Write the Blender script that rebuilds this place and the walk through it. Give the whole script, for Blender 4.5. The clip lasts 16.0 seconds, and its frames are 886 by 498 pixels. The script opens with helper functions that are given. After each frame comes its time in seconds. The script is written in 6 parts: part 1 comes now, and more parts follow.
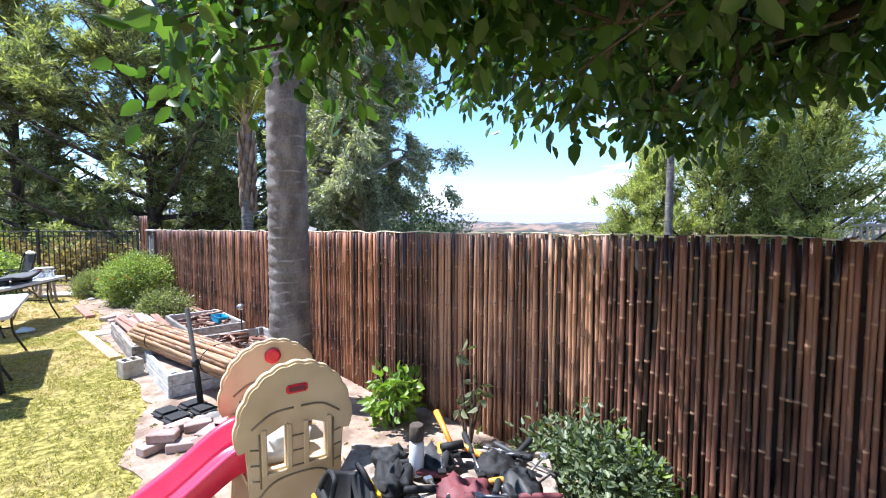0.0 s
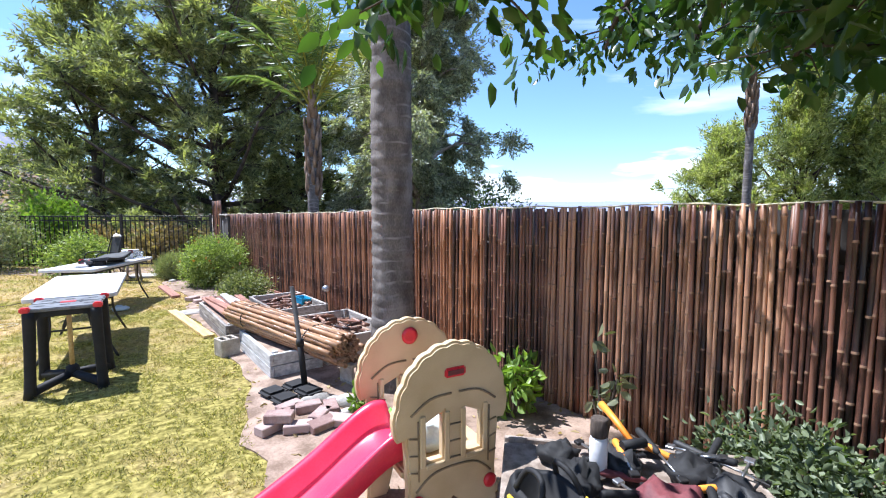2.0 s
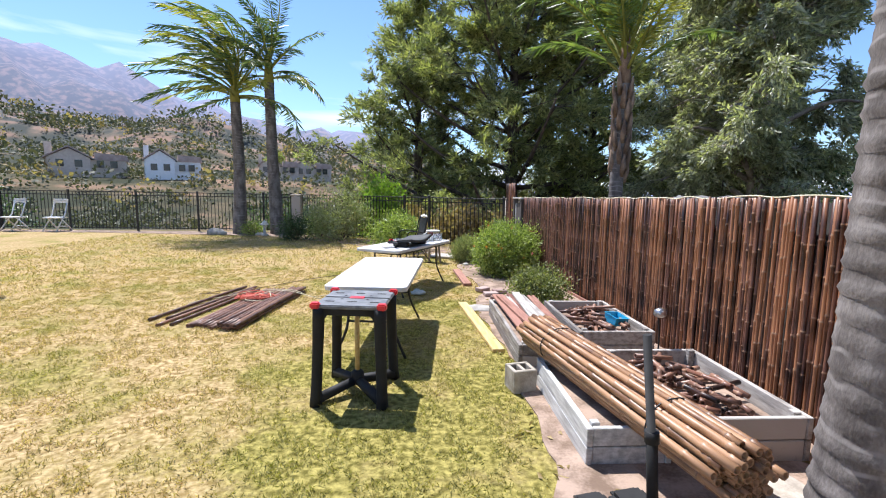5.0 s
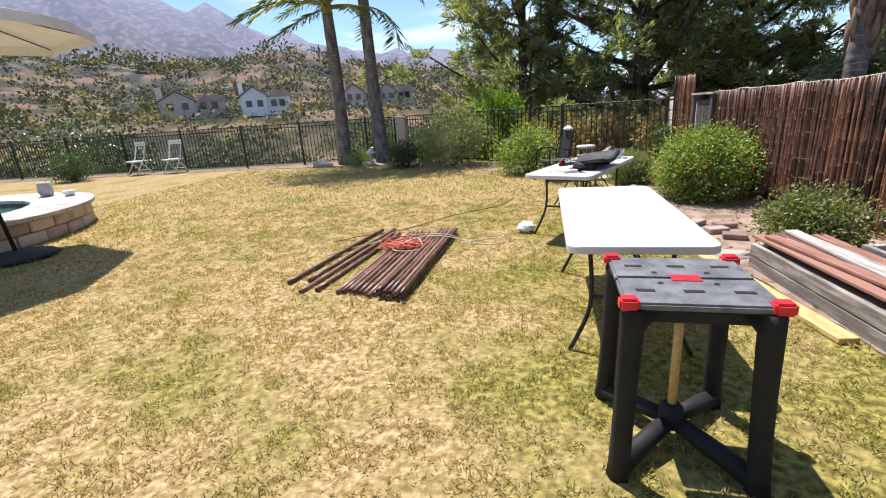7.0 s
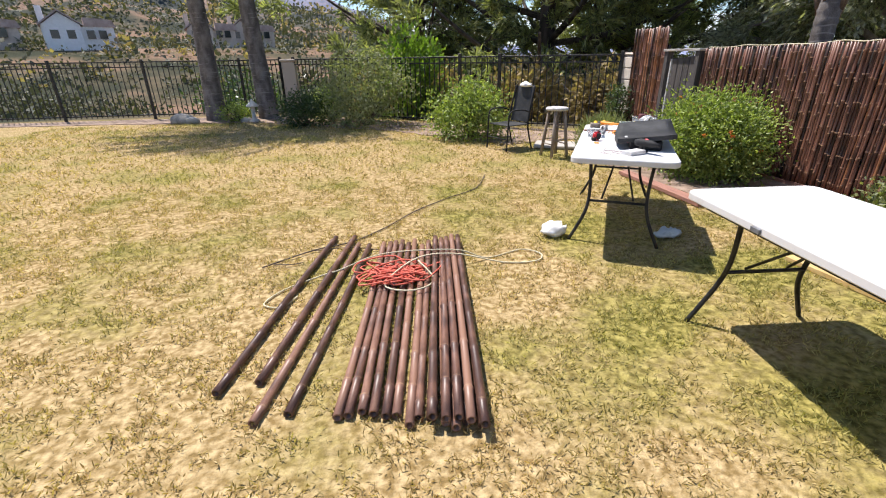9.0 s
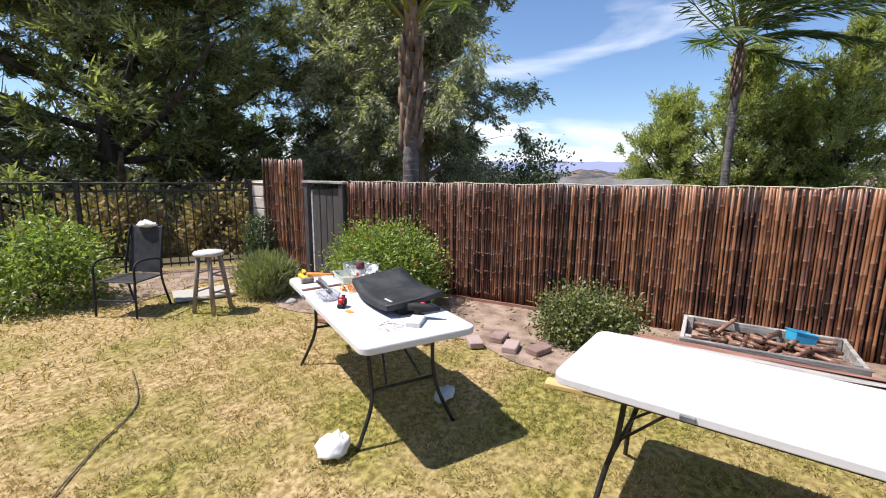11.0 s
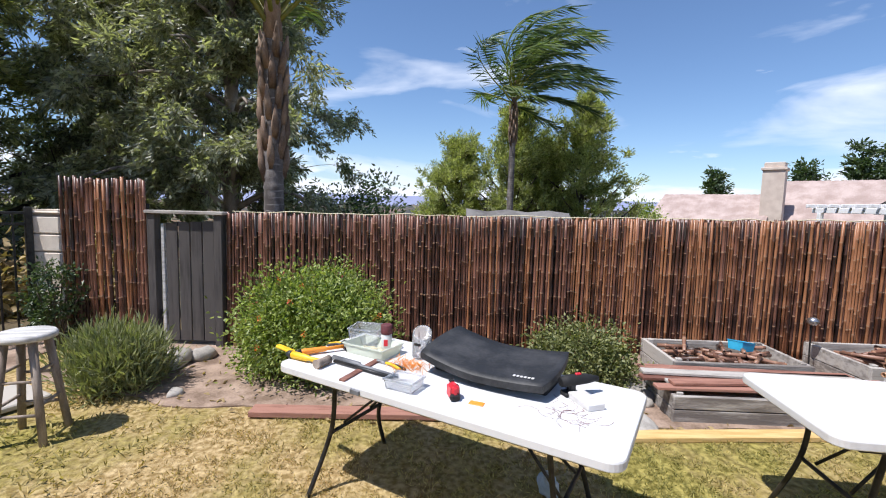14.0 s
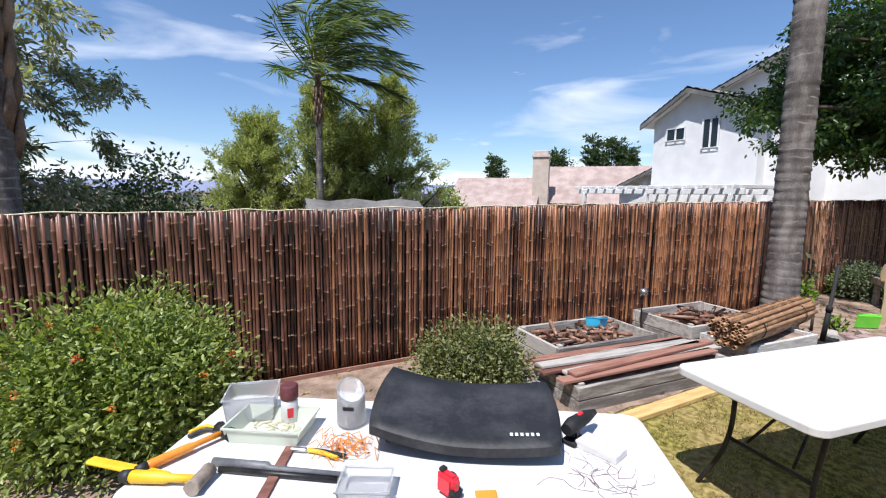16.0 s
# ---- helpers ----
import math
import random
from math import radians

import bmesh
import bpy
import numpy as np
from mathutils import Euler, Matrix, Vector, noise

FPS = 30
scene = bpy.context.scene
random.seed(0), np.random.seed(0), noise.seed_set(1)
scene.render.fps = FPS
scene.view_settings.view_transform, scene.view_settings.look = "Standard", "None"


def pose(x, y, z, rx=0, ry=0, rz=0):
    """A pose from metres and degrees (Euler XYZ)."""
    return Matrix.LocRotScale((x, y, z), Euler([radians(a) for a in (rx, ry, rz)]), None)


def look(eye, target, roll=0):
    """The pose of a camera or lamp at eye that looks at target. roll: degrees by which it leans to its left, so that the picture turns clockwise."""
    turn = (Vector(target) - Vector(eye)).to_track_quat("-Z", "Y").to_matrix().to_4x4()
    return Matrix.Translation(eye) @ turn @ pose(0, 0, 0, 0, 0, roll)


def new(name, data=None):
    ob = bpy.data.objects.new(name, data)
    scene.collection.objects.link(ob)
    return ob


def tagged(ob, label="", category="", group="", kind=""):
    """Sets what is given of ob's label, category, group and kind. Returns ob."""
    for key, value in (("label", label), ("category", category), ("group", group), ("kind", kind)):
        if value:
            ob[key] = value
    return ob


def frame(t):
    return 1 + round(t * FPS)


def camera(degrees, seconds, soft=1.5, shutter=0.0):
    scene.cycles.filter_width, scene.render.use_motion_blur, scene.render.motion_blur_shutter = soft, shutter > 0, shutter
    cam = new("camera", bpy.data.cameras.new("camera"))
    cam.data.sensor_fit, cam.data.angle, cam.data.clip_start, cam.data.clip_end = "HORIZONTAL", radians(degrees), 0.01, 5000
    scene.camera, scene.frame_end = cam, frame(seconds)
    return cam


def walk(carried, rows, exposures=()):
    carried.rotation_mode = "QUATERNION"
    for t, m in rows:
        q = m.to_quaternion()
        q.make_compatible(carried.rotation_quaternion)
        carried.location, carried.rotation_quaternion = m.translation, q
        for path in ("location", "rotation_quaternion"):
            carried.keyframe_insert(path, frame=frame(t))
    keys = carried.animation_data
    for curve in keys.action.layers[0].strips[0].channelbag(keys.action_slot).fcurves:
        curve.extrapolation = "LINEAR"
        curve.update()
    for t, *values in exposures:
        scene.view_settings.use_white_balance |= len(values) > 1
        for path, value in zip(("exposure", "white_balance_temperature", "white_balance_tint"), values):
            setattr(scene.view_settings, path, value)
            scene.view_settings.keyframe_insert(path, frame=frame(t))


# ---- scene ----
cam = camera(89.5, 16.0, soft=1.1)
PATH = [
    (0, (-2.497, -1.204, 1.718), (-1.132, 0.253, 1.595), 0.1),
    (0.5, (-2.506, -1.202, 1.691), (-1.264, 0.359, 1.55), -0.1),
    (1, (-2.652, -1.09, 1.648), (-1.48, 0.523, 1.497), -0.4),
    (1.5, (-2.829, -0.818, 1.651), (-1.665, 0.799, 1.479), -0.5),
    (2, (-2.768, -0.588, 1.596), (-1.55, 0.989, 1.424), 0.0),
    (2.5, (-2.605, -0.267, 1.615), (-1.308, 1.244, 1.43), 0.4),
    (3, (-2.497, 0.045, 1.646), (-1.175, 1.531, 1.437), 1.0),
    (3.5, (-2.365, 0.268, 1.643), (-1.093, 1.795, 1.425), 2.0),
    (4, (-2.345, 0.48, 1.675), (-1.215, 2.107, 1.414), 2.3),
    (4.5, (-2.418, 0.906, 1.56), (-1.701, 2.762, 1.355), 3.4),
    (5, (-2.539, 1.26, 1.586), (-2.432, 3.242, 1.336), 0.9),
    (7.5, (-4.073, 3.413, 1.449), (-4.352, 5.272, 0.766), -4.2),
    (8, (-4.387, 3.926, 1.474), (-4.532, 5.764, 0.699), -2.8),
    (8.5, (-4.696, 4.399, 1.45), (-4.679, 6.224, 0.632), -1.5),
    (9, (-4.943, 4.856, 1.444), (-4.678, 6.674, 0.654), -0.9),
    (9.5, (-5.149, 5.318, 1.506), (-4.52, 7.09, 0.825), -0.2),
    (10, (-5.208, 5.758, 1.638), (-4.129, 7.355, 1.103), 0.2),
    (12.5, (-5.233, 7.49, 1.712), (-3.28, 7.842, 1.471), 1.3),
    (13, (-5.189, 7.907, 1.701), (-3.223, 8.188, 1.467), 1.4),
    (13.5, (-5.139, 8.446, 1.662), (-3.159, 8.63, 1.45), 1.7),
    (14, (-5.022, 8.642, 1.637), (-3.033, 8.704, 1.445), 1.6),
    (14.5, (-4.817, 8.899, 1.625), (-2.834, 8.72, 1.434), 1.8),
    (15, (-4.64, 9.078, 1.71), (-2.7, 8.652, 1.476), 2.4),
    (15.5, (-4.476, 9.176, 1.677), (-2.594, 8.541, 1.452), 1.1),
    (16, (-4.191, 9.184, 1.685), (-2.371, 8.393, 1.439), 0.6),
]
walk(cam, [(t, look(eye, aim, roll)) for t, eye, aim, roll in PATH],
     exposures=[(0.0, 1.42, 5600, 12), (1.5, 1.12, 5600, 13), (4.0, 1.06, 5650, 13), (5.0, 0.82, 5950, 13), (7.5, 0.64, 6400, 14), (10.0, 0.54, 6350, 14), (12.5, 0.40, 6100, 14), (16.0, 0.33, 6080, 13)])

# ---------------------------------------------------------------- light
SUN_TO = Vector((-0.27, 0.40, 0.93)).normalized()
world = bpy.data.worlds.new("sky")
scene.world = world
world.use_nodes = True
wn, wl = world.node_tree.nodes, world.node_tree.links
wn.clear()
sky = wn.new("ShaderNodeTexSky")
sky.sky_type = "NISHITA"
sky.sun_disc = False
sky.sun_elevation = math.asin(SUN_TO.z)
sky.sun_rotation = math.atan2(SUN_TO.x, SUN_TO.y)
sky.air_density, sky.dust_density, sky.ozone_density = 1.0, 0.1, 5.0
tc = wn.new("ShaderNodeTexCoord")
mp = wn.new("ShaderNodeMapping")
mp.inputs["Scale"].default_value = (1.0, 1.0, 4.5)
cn = wn.new("ShaderNodeTexNoise")
cn.inputs["Scale"].default_value, cn.inputs["Detail"].default_value, cn.inputs["Distortion"].default_value = 2.3, 8, 0.5
cr = wn.new("ShaderNodeValToRGB")
cr.color_ramp.elements[0].position, cr.color_ramp.elements[1].position = 0.53, 0.79
cmix = wn.new("ShaderNodeMixRGB")
cmix.inputs["Color2"].default_value = (8.0, 8.3, 8.7, 1)
bg = wn.new("ShaderNodeBackground")
bg.inputs["Strength"].default_value = 0.11
wo = wn.new("ShaderNodeOutputWorld")
wl.new(tc.outputs["Generated"], mp.inputs["Vector"])
wl.new(mp.outputs["Vector"], cn.inputs["Vector"])
wl.new(cn.outputs["Fac"], cr.inputs["Fac"])
# heaped clouds low over the horizon
lowsep = wn.new("ShaderNodeSeparateXYZ")
lowband = wn.new("ShaderNodeValToRGB")
lb = lowband.color_ramp.elements
lb[0].position, lb[0].color, lb[1].position, lb[1].color = 0.0, (1, 1, 1, 1), 0.13, (0, 0, 0, 1)
lownoise = wn.new("ShaderNodeTexNoise")
lownoise.inputs["Scale"].default_value, lownoise.inputs["Detail"].default_value = 6.0, 7
lowsum = wn.new("ShaderNodeMath")
lowsum.operation = "MULTIPLY_ADD"
lowsum.inputs[1].default_value = 0.42
lowramp = wn.new("ShaderNodeValToRGB")
lowramp.color_ramp.elements[0].position, lowramp.color_ramp.elements[1].position = 0.70, 0.84
cmax = wn.new("ShaderNodeMath")
cmax.operation = "MAXIMUM"
wl.new(tc.outputs["Generated"], lowsep.inputs[0])
wl.new(lowsep.outputs["Z"], lowband.inputs["Fac"])
wl.new(mp.outputs["Vector"], lownoise.inputs["Vector"])
wl.new(lowband.outputs["Color"], lowsum.inputs[0])
wl.new(lownoise.outputs["Fac"], lowsum.inputs[2])
wl.new(lowsum.outputs[0], lowramp.inputs["Fac"])
wl.new(cr.outputs["Color"], cmax.inputs[0])
wl.new(lowramp.outputs["Color"], cmax.inputs[1])
wl.new(cmax.outputs[0], cmix.inputs["Fac"])
wl.new(sky.outputs["Color"], cmix.inputs["Color1"])
wl.new(cmix.outputs["Color"], bg.inputs["Color"])
wl.new(bg.outputs["Background"], wo.inputs["Surface"])
sun = bpy.data.lights.new("sun", "SUN")
sun.energy, sun.angle, sun.color = 5.0, radians(0.53), (1.0, 0.95, 0.87)
sun_ob = new("sun", sun)
sun_ob.matrix_world = look(tuple(SUN_TO * 40), (0, 0, 0))

# ---------------------------------------------------------------- materials
def mat(name, a, b, rough=0.8, scale=8.0, bump=0.2, metal=0.0, vary="", fine=90.0, stretch=(1, 1, 1), contrast=(0.35, 0.65), c=None):
    """Two-scale noise between colours a and b; vary: 'object' or 'island' shifts the mix piece by piece."""
    m = bpy.data.materials.new(name)
    m.use_nodes = True
    n, l = m.node_tree.nodes, m.node_tree.links
    p = n["Principled BSDF"]
    g = n.new("ShaderNodeTexCoord")
    mp = n.new("ShaderNodeMapping")
    mp.inputs["Scale"].default_value = stretch
    l.new(g.outputs["Object"], mp.inputs["Vector"])
    t1, t2 = n.new("ShaderNodeTexNoise"), n.new("ShaderNodeTexNoise")
    t1.inputs["Scale"].default_value, t1.inputs["Detail"].default_value = scale, 5
    t2.inputs["Scale"].default_value, t2.inputs["Detail"].default_value = fine, 3
    add = n.new("ShaderNodeMath")
    add.operation = "MULTIPLY_ADD"
    add.inputs[1].default_value = 0.35
    l.new(mp.outputs["Vector"], t1.inputs["Vector"])
    l.new(mp.outputs["Vector"], t2.inputs["Vector"])
    l.new(t2.outputs["Fac"], add.inputs[0])
    l.new(t1.outputs["Fac"], add.inputs[2])
    out = add.outputs[0]
    mid = 0.175
    if vary:
        src = n.new("ShaderNodeObjectInfo" if vary == "object" else "ShaderNodeNewGeometry")
        sc = n.new("ShaderNodeMath")
        sc.operation = "MULTIPLY_ADD"
        sc.inputs[1].default_value = 0.5
        l.new(src.outputs["Random" if vary == "object" else "Random Per Island"], sc.inputs[0])
        l.new(out, sc.inputs[2])
        out = sc.outputs[0]
        mid += 0.25
    r = n.new("ShaderNodeValToRGB")
    e = r.color_ramp.elements
    e[0].position, e[1].position = contrast[0] + mid - (0.12 if vary else 0), min(1, contrast[1] + mid + (0.12 if vary else 0))
    e[0].color, e[1].color = (*a, 1), (*b, 1)
    if c:
        x = e.new((e[0].position + e[1].position) / 2)
        x.color = (*c, 1)
    l.new(out, r.inputs["Fac"])
    l.new(r.outputs["Color"], p.inputs["Base Color"])
    p.inputs["Roughness"].default_value = rough
    p.inputs["Metallic"].default_value = metal
    if bump:
        bp = n.new("ShaderNodeBump")
        bp.inputs["Strength"].default_value, bp.inputs["Distance"].default_value = bump, 0.01
        l.new(add.outputs[0], bp.inputs["Height"])
        l.new(bp.outputs["Normal"], p.inputs["Normal"])
    return m


def leafy(name, a, b, rough=0.45, glow=0.35):
    """Leaves: colour by island, some light passing through."""
    m = bpy.data.materials.new(name)
    m.use_nodes = True
    n, l = m.node_tree.nodes, m.node_tree.links
    p = n["Principled BSDF"]
    g = n.new("ShaderNodeNewGeometry")
    r = n.new("ShaderNodeValToRGB")
    r.color_ramp.elements[0].color, r.color_ramp.elements[1].color = (*a, 1), (*b, 1)
    l.new(g.outputs["Random Per Island"], r.inputs["Fac"])
    l.new(r.outputs["Color"], p.inputs["Base Color"])
    p.inputs["Roughness"].default_value = rough
    tr = n.new("ShaderNodeBsdfTranslucent")
    mul = n.new("ShaderNodeMixRGB")
    mul.blend_type = "MULTIPLY"
    mul.inputs["Fac"].default_value = 1
    mul.inputs["Color2"].default_value = (1.5, 1.7, 0.6, 1)
    l.new(r.outputs["Color"], mul.inputs["Color1"])
    l.new(mul.outputs["Color"], tr.inputs["Color"])
    mx = n.new("ShaderNodeMixShader")
    mx.inputs["Fac"].default_value = glow
    l.new(p.outputs["BSDF"], mx.inputs[1])
    l.new(tr.outputs["BSDF"], mx.inputs[2])
    l.new(mx.outputs["Shader"], n["Material Output"].inputs["Surface"])
    return m


def clear_plastic(name, tint, mixed=0.45):
    m = bpy.data.materials.new(name)
    m.use_nodes = True
    p = m.node_tree.nodes["Principled BSDF"]
    p.inputs["Base Color"].default_value = (*tint, 1)
    p.inputs["Roughness"].default_value = 0.25
    p.inputs["Transmission Weight"].default_value = mixed
    p.inputs["IOR"].default_value = 1.2
    return m


M = {}
M["bamboo_dark"] = mat("bamboo_dark", (0.014, 0.007, 0.006), (0.20, 0.090, 0.058), 0.40, 3, 0.12, vary="object", stretch=(6, 6, 1.2), c=(0.062, 0.026, 0.018))
M["bamboo_rest"] = mat("bamboo_rest", (0.014, 0.007, 0.006), (0.20, 0.090, 0.058), 0.40, 3, 0.12, vary="island", stretch=(6, 6, 1.2), c=(0.062, 0.026, 0.018))
M["bamboo_amber"] = mat("bamboo_amber", (0.026, 0.010, 0.007), (0.33, 0.145, 0.068), 0.40, 3, 0.12, vary="object", stretch=(6, 6, 1.2), c=(0.125, 0.047, 0.022))
M["bamboo_tan"] = mat("bamboo_tan", (0.065, 0.029, 0.019), (0.46, 0.25, 0.145), 0.42, 3, 0.12, vary="object", stretch=(6, 6, 1.2), c=(0.27, 0.135, 0.08))
M["bamboo_cut"] = mat("bamboo_cut", (0.13, 0.062, 0.03), (0.38, 0.215, 0.115), 0.42, 4, 0.1, vary="object", stretch=(5, 5, 1.5), c=(0.29, 0.155, 0.075))
M["bamboo_ground"] = mat("bamboo_ground", (0.07, 0.035, 0.025), (0.28, 0.15, 0.10), 0.42, 4, 0.1, vary="object", stretch=(5, 5, 1.5), c=(0.17, 0.085, 0.058))
M["dark_hollow"] = mat("dark_hollow", (0.008, 0.006, 0.005), (0.02, 0.014, 0.01), 0.9, 20, 0)


def palm_bark():
    """Grey fibrous bark with thin pale leaf-scar rings."""
    m = mat("palm_bark", (0.085, 0.072, 0.066), (0.24, 0.215, 0.20), 0.92, 2.6, 0.5, fine=38, stretch=(2.4, 2.4, 1.1), c=(0.145, 0.127, 0.117))
    n, l = m.node_tree.nodes, m.node_tree.links
    g = n.new("ShaderNodeTexCoord")
    wave = n.new("ShaderNodeTexWave")
    wave.bands_direction, wave.wave_profile = "Z", "SIN"
    wave.inputs["Scale"].default_value, wave.inputs["Distortion"].default_value = 3.1, 5.0
    wave.inputs["Detail"].default_value, wave.inputs["Detail Scale"].default_value = 2, 0.9
    broken = n.new("ShaderNodeTexNoise")
    broken.inputs["Scale"].default_value = 5.0
    r = n.new("ShaderNodeValToRGB")
    r.color_ramp.elements[0].position, r.color_ramp.elements[1].position = 0.86, 0.99
    cut = n.new("ShaderNodeValToRGB")
    cut.color_ramp.elements[0].position, cut.color_ramp.elements[1].position = 0.47, 0.66
    f = n.new("ShaderNodeMath")
    f.operation = "MULTIPLY"
    mix = n.new("ShaderNodeMixRGB")
    mix.inputs["Color2"].default_value = (0.29, 0.265, 0.25, 1)
    l.new(g.outputs["Object"], wave.inputs["Vector"])
    l.new(g.outputs["Object"], broken.inputs["Vector"])
    l.new(wave.outputs["Fac"], r.inputs["Fac"])
    l.new(broken.outputs["Fac"], cut.inputs["Fac"])
    l.new(r.outputs["Color"], f.inputs[0])
    l.new(cut.outputs["Color"], f.inputs[1])
    l.new(f.outputs[0], mix.inputs["Fac"])
    p = n["Principled BSDF"]
    l.new(p.inputs["Base Color"].links[0].from_socket, mix.inputs["Color1"])
    l.new(mix.outputs["Color"], p.inputs["Base Color"])
    return m


M["palm_bark"] = palm_bark()
M["palm_boot"] = mat("palm_boot", (0.12, 0.075, 0.05), (0.34, 0.24, 0.17), 0.9, 5, 0.8, stretch=(1, 1, .5))
M["bark"] = mat("bark", (0.035, 0.026, 0.02), (0.13, 0.10, 0.08), 0.95, 4, 0.8, stretch=(1, 1, .3))
M["pale_bark"] = mat("pale_bark", (0.16, 0.12, 0.095), (0.46, 0.40, 0.34), 0.85, 2.5, 0.4, stretch=(1, 1, .4))
M["white_plastic"] = mat("white_plastic", (0.54, 0.515, 0.49), (0.69, 0.685, 0.68), 0.45, 2.2, 0.06, fine=24, contrast=(0.22, 0.48))
M["black_plastic"] = mat("black_plastic", (0.006, 0.006, 0.007), (0.014, 0.014, 0.015), 0.75, 12, 0.1)
M["grey_plastic"] = mat("grey_plastic", (0.10, 0.105, 0.115), (0.20, 0.205, 0.215), 0.5, 12, 0.1)
M["dark_vinyl"] = mat("dark_vinyl", (0.014, 0.015, 0.017), (0.050, 0.050, 0.052), 0.6, 7, 0.2, fine=60, contrast=(0.4, 0.75))
M["red_plastic"] = mat("red_plastic", (0.60, 0.02, 0.035), (0.74, 0.035, 0.05), 0.35, 5, 0.04)
M["pink_slide"] = mat("pink_slide", (0.66, 0.025, 0.075), (0.80, 0.05, 0.11), 0.32, 4, 0.04)
M["cream_plastic"] = mat("cream_plastic", (0.50, 0.37, 0.21), (0.64, 0.50, 0.31), 0.5, 4, 0.12, fine=200)
M["cream_groove"] = mat("cream_groove", (0.20, 0.145, 0.085), (0.30, 0.22, 0.13), 0.7, 8, 0)
M["dark_metal"] = mat("dark_metal", (0.018, 0.018, 0.02), (0.05, 0.048, 0.046), 0.45, 15, 0.08, metal=0.5)
M["steel"] = mat("steel", (0.35, 0.35, 0.36), (0.6, 0.6, 0.6), 0.3, 12, 0.05, metal=0.9)
M["grey_wood"] = mat("grey_wood", (0.17, 0.15, 0.135), (0.44, 0.41, 0.375), 0.9, 3, 0.5, fine=30, stretch=(6, 1, 9), vary="object")
M["white_wood"] = mat("white_wood", (0.36, 0.35, 0.335), (0.62, 0.61, 0.59), 0.8, 4, 0.3, stretch=(6, 1, 9))
M["red_wood"] = mat("red_wood", (0.15, 0.06, 0.042), (0.34, 0.17, 0.125), 0.85, 4, 0.4, stretch=(8, 1, 8), vary="object")
M["new_wood"] = mat("new_wood", (0.52, 0.34, 0.12), (0.68, 0.49, 0.22), 0.7, 4, 0.25, stretch=(9, 1, 9))
M["stool_wood"] = mat("stool_wood", (0.17, 0.13, 0.10), (0.36, 0.30, 0.25), 0.85, 6, 0.4, stretch=(3, 3, .6))
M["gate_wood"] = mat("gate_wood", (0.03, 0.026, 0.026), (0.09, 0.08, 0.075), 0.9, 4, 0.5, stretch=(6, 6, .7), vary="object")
M["brick"] = mat("brick", (0.24, 0.15, 0.13), (0.40, 0.30, 0.27), 0.9, 8, 0.5, vary="object")
M["block"] = mat("block", (0.30, 0.26, 0.21), (0.46, 0.41, 0.34), 0.95, 10, 0.7)
M["pebble"] = mat("pebble", (0.20, 0.185, 0.165), (0.42, 0.39, 0.35), 0.9, 6, 0.5, vary="object")
M["bamboo_node"] = mat("bamboo_node", (0.07, 0.036, 0.024), (0.34, 0.20, 0.12), 0.6, 30, 0.2, vary="object")
M["stone"] = mat("stone", (0.36, 0.33, 0.30), (0.60, 0.57, 0.53), 0.9, 6, 0.5, vary="object")
M["tan_stone"] = mat("tan_stone", (0.36, 0.28, 0.21), (0.55, 0.45, 0.36), 0.9, 6, 0.4, vary="object")
M["cream_block"] = mat("cream_block", (0.56, 0.48, 0.40), (0.74, 0.66, 0.56), 0.9, 6, 0.3, vary="object")
M["mortar"] = mat("mortar", (0.20, 0.165, 0.13), (0.30, 0.25, 0.21), 0.95, 15, 0.4)
M["stucco"] = mat("stucco", (0.76, 0.76, 0.76), (0.84, 0.84, 0.835), 0.9, 2, 0.15, fine=40)
M["tan_stucco"] = mat("tan_stucco", (0.52, 0.43, 0.36), (0.62, 0.53, 0.45), 0.9, 2, 0.15, fine=40)
M["roof_tile"] = mat("roof_tile", (0.32, 0.24, 0.21), (0.46, 0.365, 0.33), 0.9, 1.2, 0.4, fine=14)
M["grey_roof"] = mat("grey_roof", (0.11, 0.105, 0.10), (0.24, 0.23, 0.22), 0.9, 1.2, 0.4, fine=14)
M["glass_dark"] = mat("glass_dark", (0.012, 0.016, 0.02), (0.02, 0.026, 0.032), 0.08, 2, 0)
M["yellow"] = mat("yellow", (0.76, 0.43, 0.012), (0.86, 0.54, 0.03), 0.45, 8, 0.05)
M["orange"] = mat("orange", (0.78, 0.24, 0.02), (0.86, 0.32, 0.04), 0.45, 8, 0.05)
M["rope_red"] = mat("rope_red", (0.50, 0.075, 0.045), (0.68, 0.16, 0.10), 0.7, 30, 0.2)
M["rope_pale"] = mat("rope_pale", (0.56, 0.50, 0.33), (0.68, 0.62, 0.44), 0.8, 30, 0.2)
M["canvas"] = mat("canvas", (0.74, 0.73, 0.70), (0.82, 0.81, 0.79), 0.9, 4, 0.2)
M["cloth"] = mat("cloth", (0.46, 0.52, 0.52), (0.64, 0.68, 0.67), 0.95, 6, 0.4)
M["maroon"] = mat("maroon", (0.10, 0.025, 0.03), (0.20, 0.05, 0.055), 0.7, 9, 0.3)
M["blue"] = mat("blue", (0.03, 0.33, 0.58), (0.06, 0.45, 0.70), 0.35, 9, 0.02)
M["lime"] = mat("lime", (0.16, 0.70, 0.05), (0.24, 0.78, 0.08), 0.4, 9, 0.02)
M["water"] = mat("water", (0.02, 0.075, 0.075), (0.05, 0.13, 0.125), 0.06, 2, 0.3)
M["dirt"] = mat("dirt", (0.17, 0.115, 0.08), (0.37, 0.27, 0.205), 0.98, 5, 0.9, fine=60)
M["clear"] = clear_plastic("clear", (0.90, 0.91, 0.92), 0.8)
